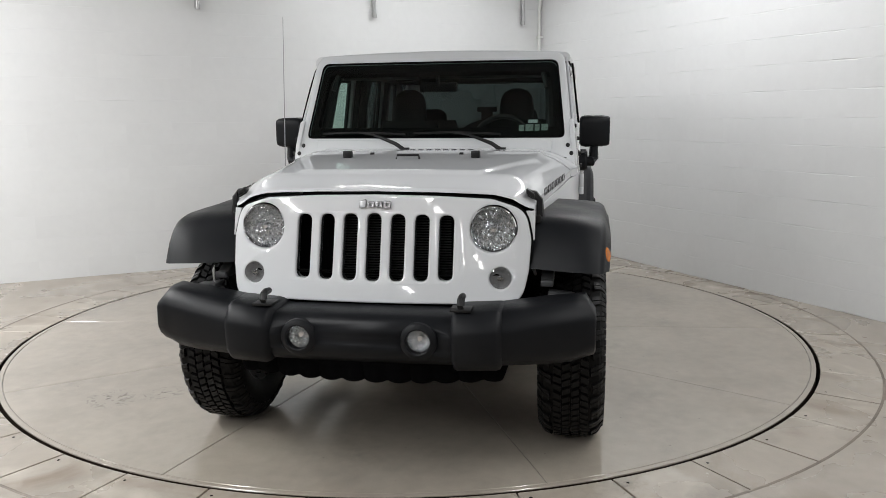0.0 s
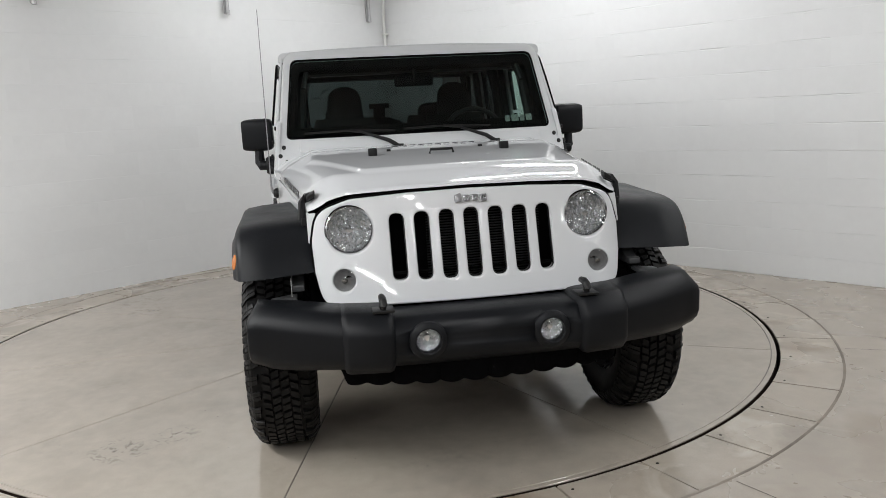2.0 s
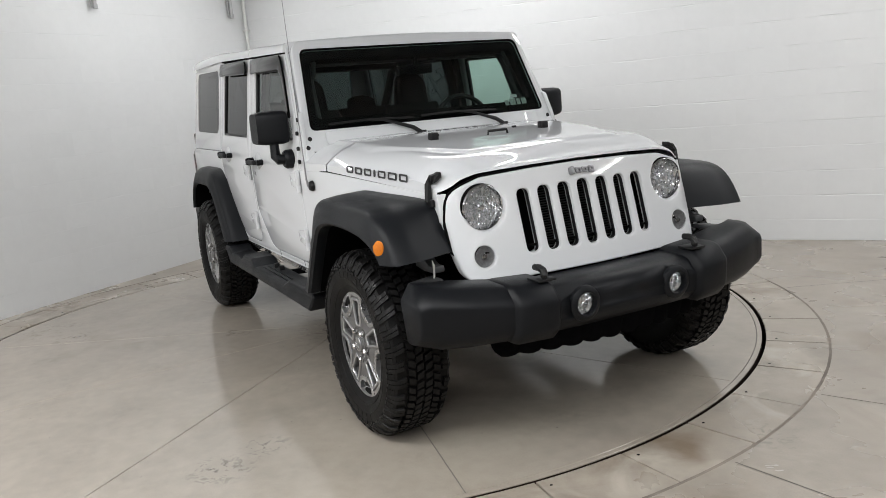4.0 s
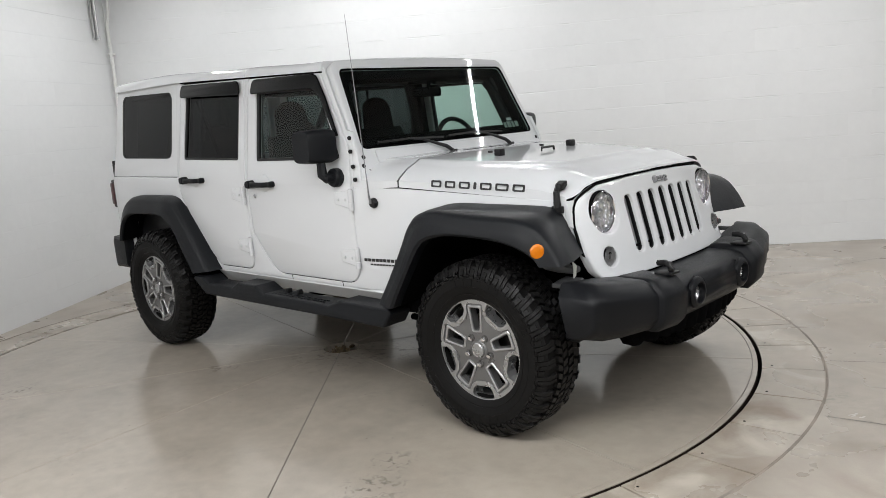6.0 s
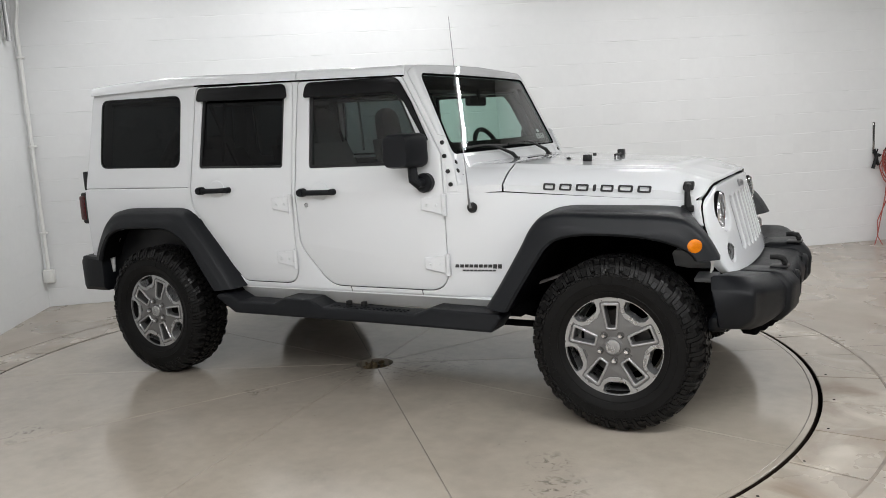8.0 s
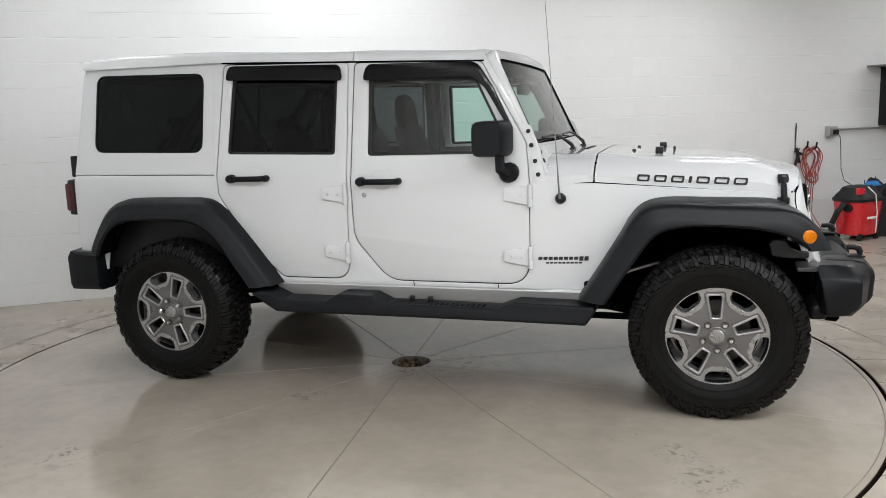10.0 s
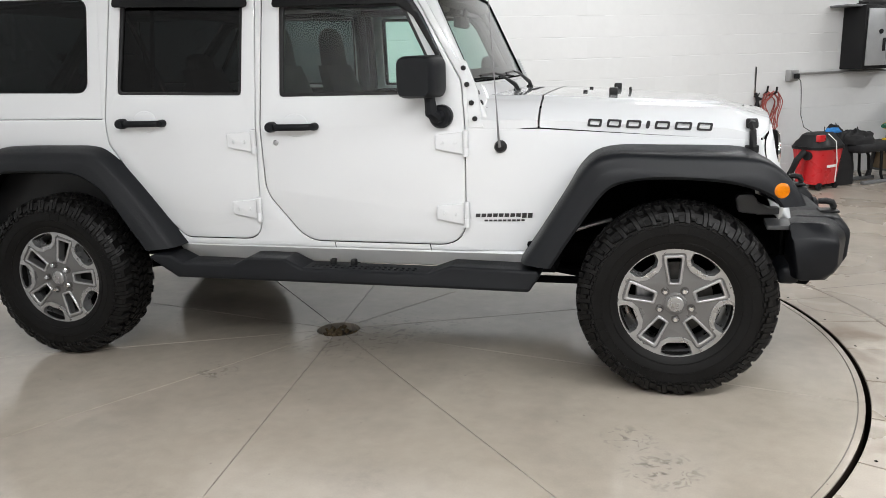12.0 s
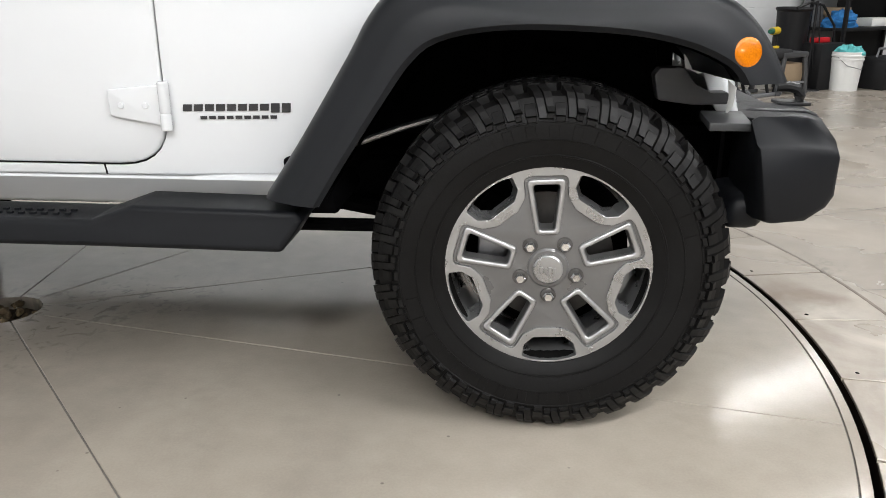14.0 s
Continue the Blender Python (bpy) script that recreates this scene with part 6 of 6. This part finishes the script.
# ---- pipes and trim on the walls ----
WHITEPIPE = pbr("painted_pipe", (0.70, 0.70, 0.68), 0.4, var=0.04)
GALV = pbr("galvanised_conduit", (0.45, 0.45, 0.45), 0.38, metal=0.8, var=0.12, scale=20)
BLACKP = pbr("black_workshop_plastic", (0.010, 0.010, 0.011), 0.5, var=0.2, spec=0.25)
GREYP = pbr("grey_workshop_plastic", (0.16, 0.165, 0.17), 0.5, var=0.12)
REDP = pbr("red_vacuum_plastic", (0.55, 0.012, 0.018), 0.3, coat=0.3, var=0.06)
WHITEP = pbr("white_bucket_plastic", (0.78, 0.78, 0.76), 0.35, var=0.04)
BLUECLOTH = pbr("blue_cloth", (0.02, 0.16, 0.42), 0.85, var=0.3, scale=30, bump=0.5)
TEALCLOTH = pbr("teal_cloth", (0.10, 0.42, 0.42), 0.85, var=0.3, scale=30, bump=0.5)
BLACKCLOTH = pbr("black_cloth", (0.010, 0.010, 0.011), 0.85, var=0.4, scale=20, bump=0.6, bscale=40)
CARD = pbr("brown_cardboard", (0.34, 0.25, 0.16), 0.8, var=0.12)
YELLOWP = pbr("yellow_tool_plastic", (0.70, 0.48, 0.02), 0.4, var=0.1)
GREENP = pbr("dark_green_plastic", (0.01, 0.10, 0.06), 0.4, var=0.1)
REDHOSE = pbr("red_rubber_hose", (0.34, 0.075, 0.06), 0.5, var=0.15)


def ob_room(s, d, z, turn=0.0):
    """A pose in the room whose x runs along the long wall and y towards it."""
    p = room(s, d, z)
    return pose(p.x, p.y, p.z, 0, 0, math.degrees(WALL_TURN) + turn)


def placed(name, label, category, s, d, z=0.0, turn=0.0, group=""):
    ob = thing(name, label, category, group)
    ob.matrix_basis = ob_room(s, d, z, turn)
    return ob


for d in (0.27, 2.03, 3.78):
    c = placed("ceiling_conduit", "short galvanised conduit hanging down the wall", "conduit", 0.06, d, 0.0, group="wall conduits")
    part("tube", tube([(0, 0, 2.46), (0, 0, CEIL)], 0.016, 10), GALV, c)
    part("channel", boxed(-0.035, -0.015, -0.022, 0.022, 2.44, CEIL, 0.002), GALV, c)
    part("end_cap", lathe([(2.43, 0), (2.43, 0.022), (2.47, 0.022), (2.47, 0)], 12, "z", closed=False), GALV, c)
c = placed("corner_pipe", "white painted pipe running down the room corner", "pipe", 0.05, 0.05)
part("pipe", tube([(0.03, 0, CEIL), (0.03, 0, 2.75), (0.0, 0, 2.6), (0.0, 0, 0.36)], 0.017, 10), WHITEPIPE, c)
part("junction_box", boxed(-0.045, 0.045, -0.035, 0.045, 0.24, 0.36, 0.006), WHITEPIPE, c)
for z in (0.7, 1.5, 2.3):
    part("clip", boxed(-0.03, 0.03, -0.02, 0.035, z, z + 0.02, 0.003), WHITEPIPE, c)

# outlet box and its run of conduit
o = placed("outlet_box", "grey metal outlet box on the wall", "outlet", 8.89, 0.0, 1.150)
part("box", boxed(-0.06, 0.06, -0.075, 0.0, -0.06, 0.06, 0.006), GALV, o)
part("cover", boxed(-0.05, 0.05, -0.081, -0.076, -0.05, 0.05, 0.003), GALV, o)
part("plug", boxed(-0.02, 0.03, -0.125, -0.081, -0.035, 0.02, 0.008), BLACKP, o)
part("conduit", tube([(0.06, -0.03, 0.015), (2.6, -0.03, 0.015)], 0.013, 8), GALV, o)
cab = placed("power_cord", "black power cord hanging from the outlet", "cable", 8.89, 0.0, 1.135)
part("cord", tube([(0.0, -0.12, 0.0), (0.03, -0.14, -0.05), (0.055, -0.13, -0.15), (0.075, -0.12, -0.28), (0.085, -0.12, -0.42), (0.10, -0.16, -0.55), (0.13, -0.30, -0.62), (0.10, -0.45, -0.58), (0.02, -0.52, -0.52)], 0.0045, 6), BLACKP, cab)

# wall cabinet
k = placed("wall_cabinet", "black wall cabinet with two grey doors", "cabinet", 9.61, 0.0, 1.195)
part("body", boxed(0.0, 0.66, -0.30, -0.002, 0.0, 0.68, 0.006), BLACKP, k)
for i in range(2):
    x0 = 0.035 + i * 0.297
    dr = part("door", boxed(x0, x0 + 0.290, -0.318, -0.301, 0.035, 0.645, 0.005), pbr("light_grey_steel", (0.40, 0.41, 0.42), 0.4, metal=0.3, var=0.06), k, "light grey steel door")
    hx = x0 + (0.225 if i == 0 else 0.025)
    part("handle", boxed(hx, hx + 0.04, -0.330, -0.319, 0.19, 0.33, 0.006), BLACKP, dr)
    part("lock", lathe([(-0.330, 0), (-0.330, 0.025), (-0.318, 0.028), (-0.318, 0)], 14, "y", (x0 + (0.19 if i == 0 else 0.06), 0, 0.40), closed=False), BLACKP, dr)
    part("hinge", boxed(x0 + 0.24 * (1 - i), x0 + 0.24 * (1 - i) + 0.03, -0.332, -0.319, 0.56, 0.64, 0.004), BLACKP, dr)
bm = boxed(-0.22, 0.05, -0.25, -0.01, 0.685, 0.705, 0.003)
single("shelf_board", bm, GREYP, "thin grey board lying over the cabinet edge", "shelf").matrix_basis = ob_room(9.61, 0.0, 1.18)


def heap(name, label, category, s, d, z, sx, sy, sz, mat, seed, turn=0.0, n=18, soft=1.0):
    """A crumpled cloth heap."""
    rows = []
    for i in range(n + 1):
        f = i / n
        ph = math.pi / 2 * (1 - f)
        row = []
        for j in range(28):
            a = 2 * math.pi * j / 28
            w = noise.noise(Vector((math.cos(a) * 1.7 + seed, math.sin(a) * 1.7, f * 2.6)))
            w2 = noise.noise(Vector((math.cos(a) * 5 + seed, math.sin(a) * 5, f * 7)))
            r = math.sin(math.pi / 2 * min(1, f + 0.001))
            w, w2 = w * soft, w2 * soft
            k2 = 1 + 0.28 * w + 0.12 * w2
            row.append((sx * r * math.cos(a) * k2, sy * r * math.sin(a) * k2, max(0.0, sz * math.cos(math.pi / 2 * f) ** 0.7 * (1 + 0.4 * w + 0.18 * w2)) if f < 1 else 0.0))
        rows.append(row)
    ob = single(name, grid(rows, close_v=True), mat, label, category)
    ob.matrix_basis = ob_room(s, d, z, turn)
    return ob


heap("folded_tarp", "dark crumpled tarp lying on the cabinet", "tarp", 9.86, 0.16, 1.861, 0.26, 0.11, 0.075, BLACKCLOTH, 2.0)

# hanger, clamp and hose coil
h = placed("wall_hanger", "thin chrome hanger strip with a black clamp", "hanger", 8.41, 0.0, 1.03)
part("strip", boxed(-0.012, 0.012, -0.012, -0.002, -0.10, 0.23, 0.003), CHROME, h)
part("hook", tube([(0, -0.01, -0.06), (0, -0.06, -0.09), (0, -0.08, -0.05)], 0.008, 6), BLACKP, h)
bm = tube([(-0.03, -0.05, -0.25), (0.02, -0.05, -0.10), (0.05, -0.05, -0.12)], 0.018, 8)
tube([(0.03, -0.05, -0.22), (0.0, -0.05, -0.12), (-0.02, -0.05, -0.05)], 0.016, 8, into=bm)
part("clamp", bm, BLACKP, h)
h = placed("hose_coil", "red rubber air hose coiled on a wall hook", "hose", 8.585, 0.0, 0.71)
rnd = random.Random(4)
for k in range(8):
    a0, sx, sz, dy = rnd.uniform(-0.3, 0.3), rnd.uniform(0.06, 0.125), rnd.uniform(0.15, 0.215), -0.03 - 0.012 * k
    pts = [(sx * math.sin(2 * math.pi * j / 26) + 0.03 * math.sin(a0 * 5 + j * 0.5) + a0 * 0.06, dy + 0.01 * math.sin(j), 0.27 - sz + sz * math.cos(2 * math.pi * j / 26) + 0.012 * math.sin(j * 1.3 + k)) for j in range(26)]
    part("loop", tube(pts, 0.0055, 6, closed=True), REDHOSE, h)
for k in range(5):
    e = rnd.uniform(-0.05, 0.05)
    pts = [(0.05 * e + 0.02 * k - 0.04, -0.05 - 0.01 * k, 0.0), (0.03 * k - 0.06, -0.05, -0.25), (0.05 * k - 0.16 + e, -0.07, -0.48), (0.07 * k - 0.24 + e, -0.14 - 0.02 * k, -0.64), (0.08 * k - 0.32, -0.26 - 0.03 * k, -0.722), (0.10 * k - 0.30, -0.36 - 0.02 * k, -0.722), (0.10 * k - 0.10, -0.34, -0.722)]
    part("loose_strand", tube(pts, 0.0055, 6), REDHOSE, h)
part("hook", tube([(0, 0, 0.24), (0, -0.08, 0.24), (0, -0.14, 0.27), (0, -0.15, 0.33)], 0.011, 8), BLACKP, h)
part("hook_tip", tube([(-0.06, -0.02, 0.24), (-0.07, -0.08, 0.28), (-0.08, -0.1, 0.34)], 0.011, 8), BLACKP, h)

# shop vacuum
v = placed("shop_vacuum", "red wet and dry vacuum with a black lid", "vacuum", 8.69, 0.66, 0.0, 10)
def squircle(rx, ry, z, n=28):
    return [(rx * math.copysign(abs(math.cos(a)) ** 0.55, math.cos(a)), ry * math.copysign(abs(math.sin(a)) ** 0.55, math.sin(a)), z) for a in [2 * math.pi * j / n for j in range(n)]]
part("tub", loft([squircle(0.19 + 0.05 * f, 0.15 + 0.035 * f, 0.06 + 0.36 * f) for f in (0, 0.04, 0.5, 0.96, 1.0)]), REDP, v, "red plastic tub")
part("rim", loft([squircle(0.250, 0.195, 0.42), squircle(0.253, 0.198, 0.45)]), BLACKP, v)
part("lid", loft([squircle(0.245, 0.19, 0.45), squircle(0.225, 0.17, 0.49), squircle(0.20, 0.14, 0.52), squircle(0.18, 0.11, 0.565), squircle(0.14, 0.09, 0.58)]), BLACKP, v, "black motor lid")
part("switch_panel", boxed(-0.20, -0.10, -0.15, -0.10, 0.50, 0.57, 0.01), REDP, v)
part("hose", tube([(-0.20, -0.02, 0.36), (-0.28, -0.03, 0.40), (-0.34, 0.0, 0.32), (-0.36, 0.05, 0.18), (-0.30, 0.08, 0.05)], 0.032, 10), BLACKP, v, "black ribbed hose")
part("inlet", lathe([(-0.26, 0), (-0.26, 0.045), (-0.17, 0.05), (-0.17, 0)], 16, "x", (0, -0.05, 0.36), closed=False), BLACKP, v)
part("mark_bar", boxed(-0.10, 0.06, -0.186, -0.180, 0.235, 0.262, 0.002), WHITEP, v)
part("cord", tube([(-0.02, -0.12, 0.575), (0.0, -0.20, 0.50), (0.03, -0.205, 0.30), (0.06, -0.18, 0.08)], 0.006, 6), WHITEP, v, "white cord over the tub")
for x, y in ((-0.14, -0.13), (0.14, -0.13), (0.14, 0.13), (-0.14, 0.13)):
    part("caster", lathe([(-0.015, 0), (-0.015, 0.03), (0.015, 0.03), (0.015, 0)], 14, "y", (x, y, 0.03), closed=False), BLACKP, v)
    part("caster_arm", boxed(x - 0.02, x + 0.02, y - 0.03, y + 0.03, 0.045, 0.075, 0.006), BLACKP, v)
heap("blue_rag", "bright blue rag on the vacuum lid", "cloth", 8.88, 0.66, 0.57, 0.09, 0.06, 0.045, BLUECLOTH, 5.0)

# mechanic's seat with a bag over it
st = placed("mechanic_stool", "low black work seat on bent tube legs", "stool", 9.47, 0.62, 0.0, 5)
part("cushion", boxed(-0.36, 0.38, -0.17, 0.17, 0.34, 0.43, 0.03, 3), BLACKCLOTH, st)
for y in (-0.13, 0.13):
    part("leg_tube", tube([(0.02, y, 0.34), (0.04, y, 0.10), (0.08, y, 0.02), (0.16, y, 0.02), (0.20, y, 0.10), (0.18, y, 0.26), (0.10, y, 0.34)], 0.016, 8), BLACKP, st)
    part("foot_bar", boxed(-0.25, 0.28, y - 0.025, y + 0.025, 0.0, 0.035, 0.008), GREYP, st)
heap("black_bag", "crumpled black bag heaped behind the vacuum", "bag", 9.08, 0.50, 0.0, 0.24, 0.20, 0.60, BLACKCLOTH, 9.0, soft=0.35)
heap("black_bag", "crumpled black bag slumped on the work seat", "bag", 9.26, 0.62, 0.43, 0.20, 0.15, 0.14, BLACKCLOTH, 12.0)

# work stand with drill and bottle
w = placed("work_stand", "grey folding plastic work stand", "stand", 9.87, 0.62, 0.0)
STANDP = pbr("dark_stand_plastic", (0.05, 0.051, 0.053), 0.5, var=0.15)
part("top", boxed(-0.19, 0.19, -0.16, 0.16, 0.35, 0.40, 0.012), STANDP, w)
for x in (-0.17, 0.17):
    for y in (-0.14, 0.14):
        part("leg", tube([(x * 0.9, y, 0.36), (x * 1.2, y * 1.1, 0.0)], 0.024, 6), STANDP, w)
part("lower_shelf", boxed(-0.17, 0.17, -0.16, 0.16, 0.10, 0.12, 0.004), GREYP, w)
b = single("cardboard_box", boxed(-0.17, 0.17, -0.13, 0.13, 0.0, 0.17, 0.004), CARD, "small brown cardboard box under the stand", "box")
b.matrix_basis = ob_room(9.89, 0.60, 0.12)
dl = placed("cordless_drill", "yellow and black cordless drill standing up", "drill", 9.80, 0.56, 0.40, 20)
part("battery", boxed(-0.06, 0.06, -0.04, 0.04, 0.0, 0.05, 0.01), YELLOWP, dl)
part("grip", tube([(0, 0, 0.04), (0.01, 0, 0.16)], 0.024, 8), BLACKP, dl)
part("motor", lathe([(-0.10, 0), (-0.10, 0.035), (0.05, 0.038), (0.08, 0.025), (0.08, 0)], 14, "x", (0, 0, 0.19), closed=False), YELLOWP, dl)
part("chuck", lathe([(-0.17, 0), (-0.17, 0.02), (-0.10, 0.03), (-0.10, 0)], 12, "x", (0, 0, 0.19), closed=False), GREENP, dl)
# bucket with a cloth
bk = placed("bucket", "white plastic bucket with ribbed rim", "bucket", 10.64, 0.80, 0.0)
part("pail", lathe([(0.0, 0), (0.0, 0.132), (0.30, 0.152), (0.302, 0.160), (0.315, 0.160), (0.318, 0.153), (0.335, 0.154), (0.337, 0.163), (0.35, 0.163), (0.352, 0.155), (0.38, 0.157), (0.38, 0.148), (0.02, 0.126), (0.02, 0)], 36, "z", closed=False), WHITEP, bk)
part("bail", tube([(0.158, 0.0, 0.33), (0.13, -0.10, 0.25), (0.0, -0.165, 0.215), (-0.13, -0.10, 0.25), (-0.158, 0.0, 0.33)], 0.003, 6), STEEL, bk, "thin wire bail")
heap("teal_rag", "teal rags piled in the bucket", "cloth", 10.64, 0.80, 0.345, 0.15, 0.14, 0.09, TEALCLOTH, 21.0)

# dark board, bin, pole and shelf at the end of the wall
single("dark_board", boxed(0.0, 0.55, -0.06, -0.03, 0.0, 1.25, 0.004), GREYP, "dark grey board leaning on the wall", "board").matrix_basis = ob_room(10.82, 0.06, 0.0)
bn = placed("mesh_bin", "tall black mesh bin", "bin", 10.32, 0.36, 0.0)
part("shell", lathe([(0.0, 0), (0.0, 0.125), (0.76, 0.165), (0.78, 0.18), (0.80, 0.172), (0.78, 0.155), (0.02, 0.118), (0.02, 0)], 28, "z", closed=False), BLACKP, bn)
pl = placed("floor_stand", "black upright pole with a bent arm and hanging cord", "stand", 10.30, 0.62, 0.0)
part("pole", tube([(0, 0, 0.0), (0, 0, 0.86)], 0.014, 8), BLACKP, pl)
part("arm", tube([(-0.30, 0, 0.80), (-0.10, 0, 0.85), (0.10, 0, 0.82), (0.32, 0, 0.62), (0.36, 0, 0.42)], 0.013, 8), BLACKP, pl)
part("base", lathe([(0, 0), (0, 0.13), (0.015, 0.12), (0.02, 0)], 20, "z", closed=False), BLACKP, pl)
part("cord", tube([(0.02, -0.02, 0.84), (0.06, -0.04, 0.45), (0.12, -0.05, 0.12), (0.02, -0.03, 0.20), (-0.04, -0.03, 0.60)], 0.006, 6), BLACKP, pl)
sh = placed("storage_shelf", "black steel storage shelf with loose items", "shelf", 11.36, 0.10, 0.0)
for z in (0.06, 0.55, 1.0, 1.5):
    part("deck", boxed(-0.45, 1.0, -0.45, 0.0, z, z + 0.03, 0.004), BLACKP, sh)
for x in (-0.44, 0.98):
    for y in (-0.44, -0.02):
        part("post", boxed(x - 0.018, x + 0.018, y - 0.018, y + 0.018, 0.0, 1.75, 0.003), BLACKP, sh)
part("back_panel", boxed(-0.45, 1.0, -0.006, 0.0, 0.06, 1.7), BLACKP, sh)
heap("blue_rag", "folded blue cloths on the shelf", "cloth", 11.15, 0.32, 0.58, 0.22, 0.15, 0.10, BLUECLOTH, 31.0)
heap("blue_rag", "folded blue cloth on the shelf", "cloth", 11.16, 0.34, 0.66, 0.16, 0.12, 0.09, BLUECLOTH, 35.0)
single("round_basket", lathe([(0, 0), (0, 0.10), (0.05, 0.14), (0.12, 0.14), (0.12, 0.0)], 20, "z", closed=False), CARD, "round brown basket on the shelf", "basket").matrix_basis = ob_room(11.26, 0.20, 0.66)
single("white_tray", boxed(-0.22, 0.22, -0.10, 0.10, 0.0, 0.09, 0.012), WHITEP, "white plastic tray on the shelf", "tray").matrix_basis = ob_room(11.74, 0.36, 0.58)
single("red_box", boxed(-0.10, 0.10, -0.05, 0.05, 0.0, 0.05, 0.008), REDP, "small red box on a black crate", "box").matrix_basis = ob_room(10.48, 0.58, 0.46)
single("black_crate", boxed(-0.17, 0.20, -0.14, 0.14, 0.0, 0.46, 0.012), BLACKP, "black plastic crate beside the bucket", "crate").matrix_basis = ob_room(10.50, 0.58, 0.0)
tb = placed("tool_case", "black tool case with a grey handle", "tool case", 11.10, 0.92, 0.0)
part("case", boxed(-0.20, 0.20, -0.14, 0.14, 0.0, 0.32, 0.02), BLACKP, tb)
part("handle", tube([(-0.15, 0, 0.32), (-0.13, 0, 0.40), (0.13, 0, 0.40), (0.15, 0, 0.32)], 0.012, 8), GREYP, tb)
part("label_bar", boxed(-0.12, 0.0, -0.147, -0.142, 0.06, 0.085, 0.001), WHITEP, tb)


# ---- painted concrete blocks of the two walls that show ----
BL, BH, FOOT = 0.4064, 0.2032, 0.176


def block_verts(w, h, lower, upper):
    """Front-facing block flush at its ends; lower and upper: how far the bed joints open, at places along it."""
    n = len(lower)
    co, fs = [], []
    for i in range(n):
        x = -w / 2 + w * i / (n - 1)
        a, b = lower[i], upper[i]
        co += [(x, 0.006, -h / 2), (x, a * 0.75, -h / 2), (x, a * 0.12, -h / 2 + a * 0.7), (x, 0.0, -h / 2 + a * 1.3),
               (x, 0.0, h / 2 - b * 2.2), (x, b * 0.30, h / 2 - b * 1.2), (x, b * 0.95, h / 2), (x, 0.006, h / 2)]
    for i in range(n - 1):
        for j in range(7):
            fs.append((i * 8 + j, i * 8 + 8 + j, i * 8 + 9 + j, i * 8 + 1 + j))
    return co, fs


def block_wall(parent, origin, along, out, length, near, high, worn):
    """Running bond; the near stretch as pieces of their own, the rest joined. worn: how open the painted joints are."""
    beds = []
    kinds = random.Random(int(worn * 1e5))
    for k in range(12):
        beds.append([tuple(worn * max(0.03, kinds.uniform(-0.7, 1.0)) for _ in range(4)) for _ in range(2)])
    rnd = random.Random(int(length * 10))
    turn = math.atan2(along.y, along.x)
    rot = Matrix.Rotation(turn, 4, "Z")
    flip = 1.0 if (rot @ Vector((0, -1, 0))).dot(out) > 0 else -1.0
    meshes = {}
    rest_v, rest_f = [], []
    for r in range(int(CEIL / BH) + 2):
        z = FOOT + (r - 0.5) * BH
        h = BH
        if z - h / 2 < 0:
            h = z + h / 2
            z = h / 2
        if z + h / 2 > CEIL:
            h = CEIL - (z - h / 2)
            z = CEIL - h / 2
        if h < 0.03:
            continue
        x = -BL / 2 if r % 2 else 0.0
        while x < length:
            a, b = max(0.0, x), min(length, x + BL)
            x += BL
            if b - a < 0.03:
                continue
            w, c = b - a, (a + b) / 2
            off = rnd.uniform(-0.0007, 0.0003) * min(1.0, worn / 0.004)
            p = origin + along * c + out * off + Vector((0, 0, z + rnd.uniform(-0.0006, 0.0006)))
            m = Matrix.Translation(p) @ rot @ Matrix.Diagonal((1, flip, 1, 1)) @ Matrix.Rotation(rnd.uniform(-0.0025, 0.0025), 4, "X")
            if near[0] < c < near[1] and z < high:
                bed = rnd.randrange(12)
                key = (round(w, 3), round(h, 3), flip, bed)
                if key not in meshes:
                    co, fs = block_verts(w, h, *beds[bed])
                    me = bpy.data.meshes.new("block")
                    me.from_pydata([(x_, y_ * flip, z_) for x_, y_, z_ in co], [], [f if flip > 0 else f[::-1] for f in fs])
                    me.materials.append(WALLPAINT)
                    meshes[key] = me
                ob = new("block", meshes[key])
                ob.parent = parent
                ob.matrix_basis = Matrix.Translation(p) @ rot
            else:
                co, fs = block_verts(w, h, *beds[rnd.randrange(12)])
                n0 = len(rest_v)
                rest_v += [tuple(m @ Vector(q)) for q in co]
                rest_f += [tuple(n0 + i for i in f) for f in fs]
    me = bpy.data.meshes.new("far_blocks")
    me.from_pydata(rest_v, [], rest_f)
    me.materials.append(WALLPAINT)
    ob = tagged(new("far_blocks", me), "", kind="stuff")
    ob.parent = parent


block_wall(wall_long, room(0, 0), U, -N, LONG, (0.8, 10.2), 2.05, 0.0058)
block_wall(wall_end, room(0, 0.0), -N, U, DEEP, (0.0, 6.2), 2.05, 0.0026)
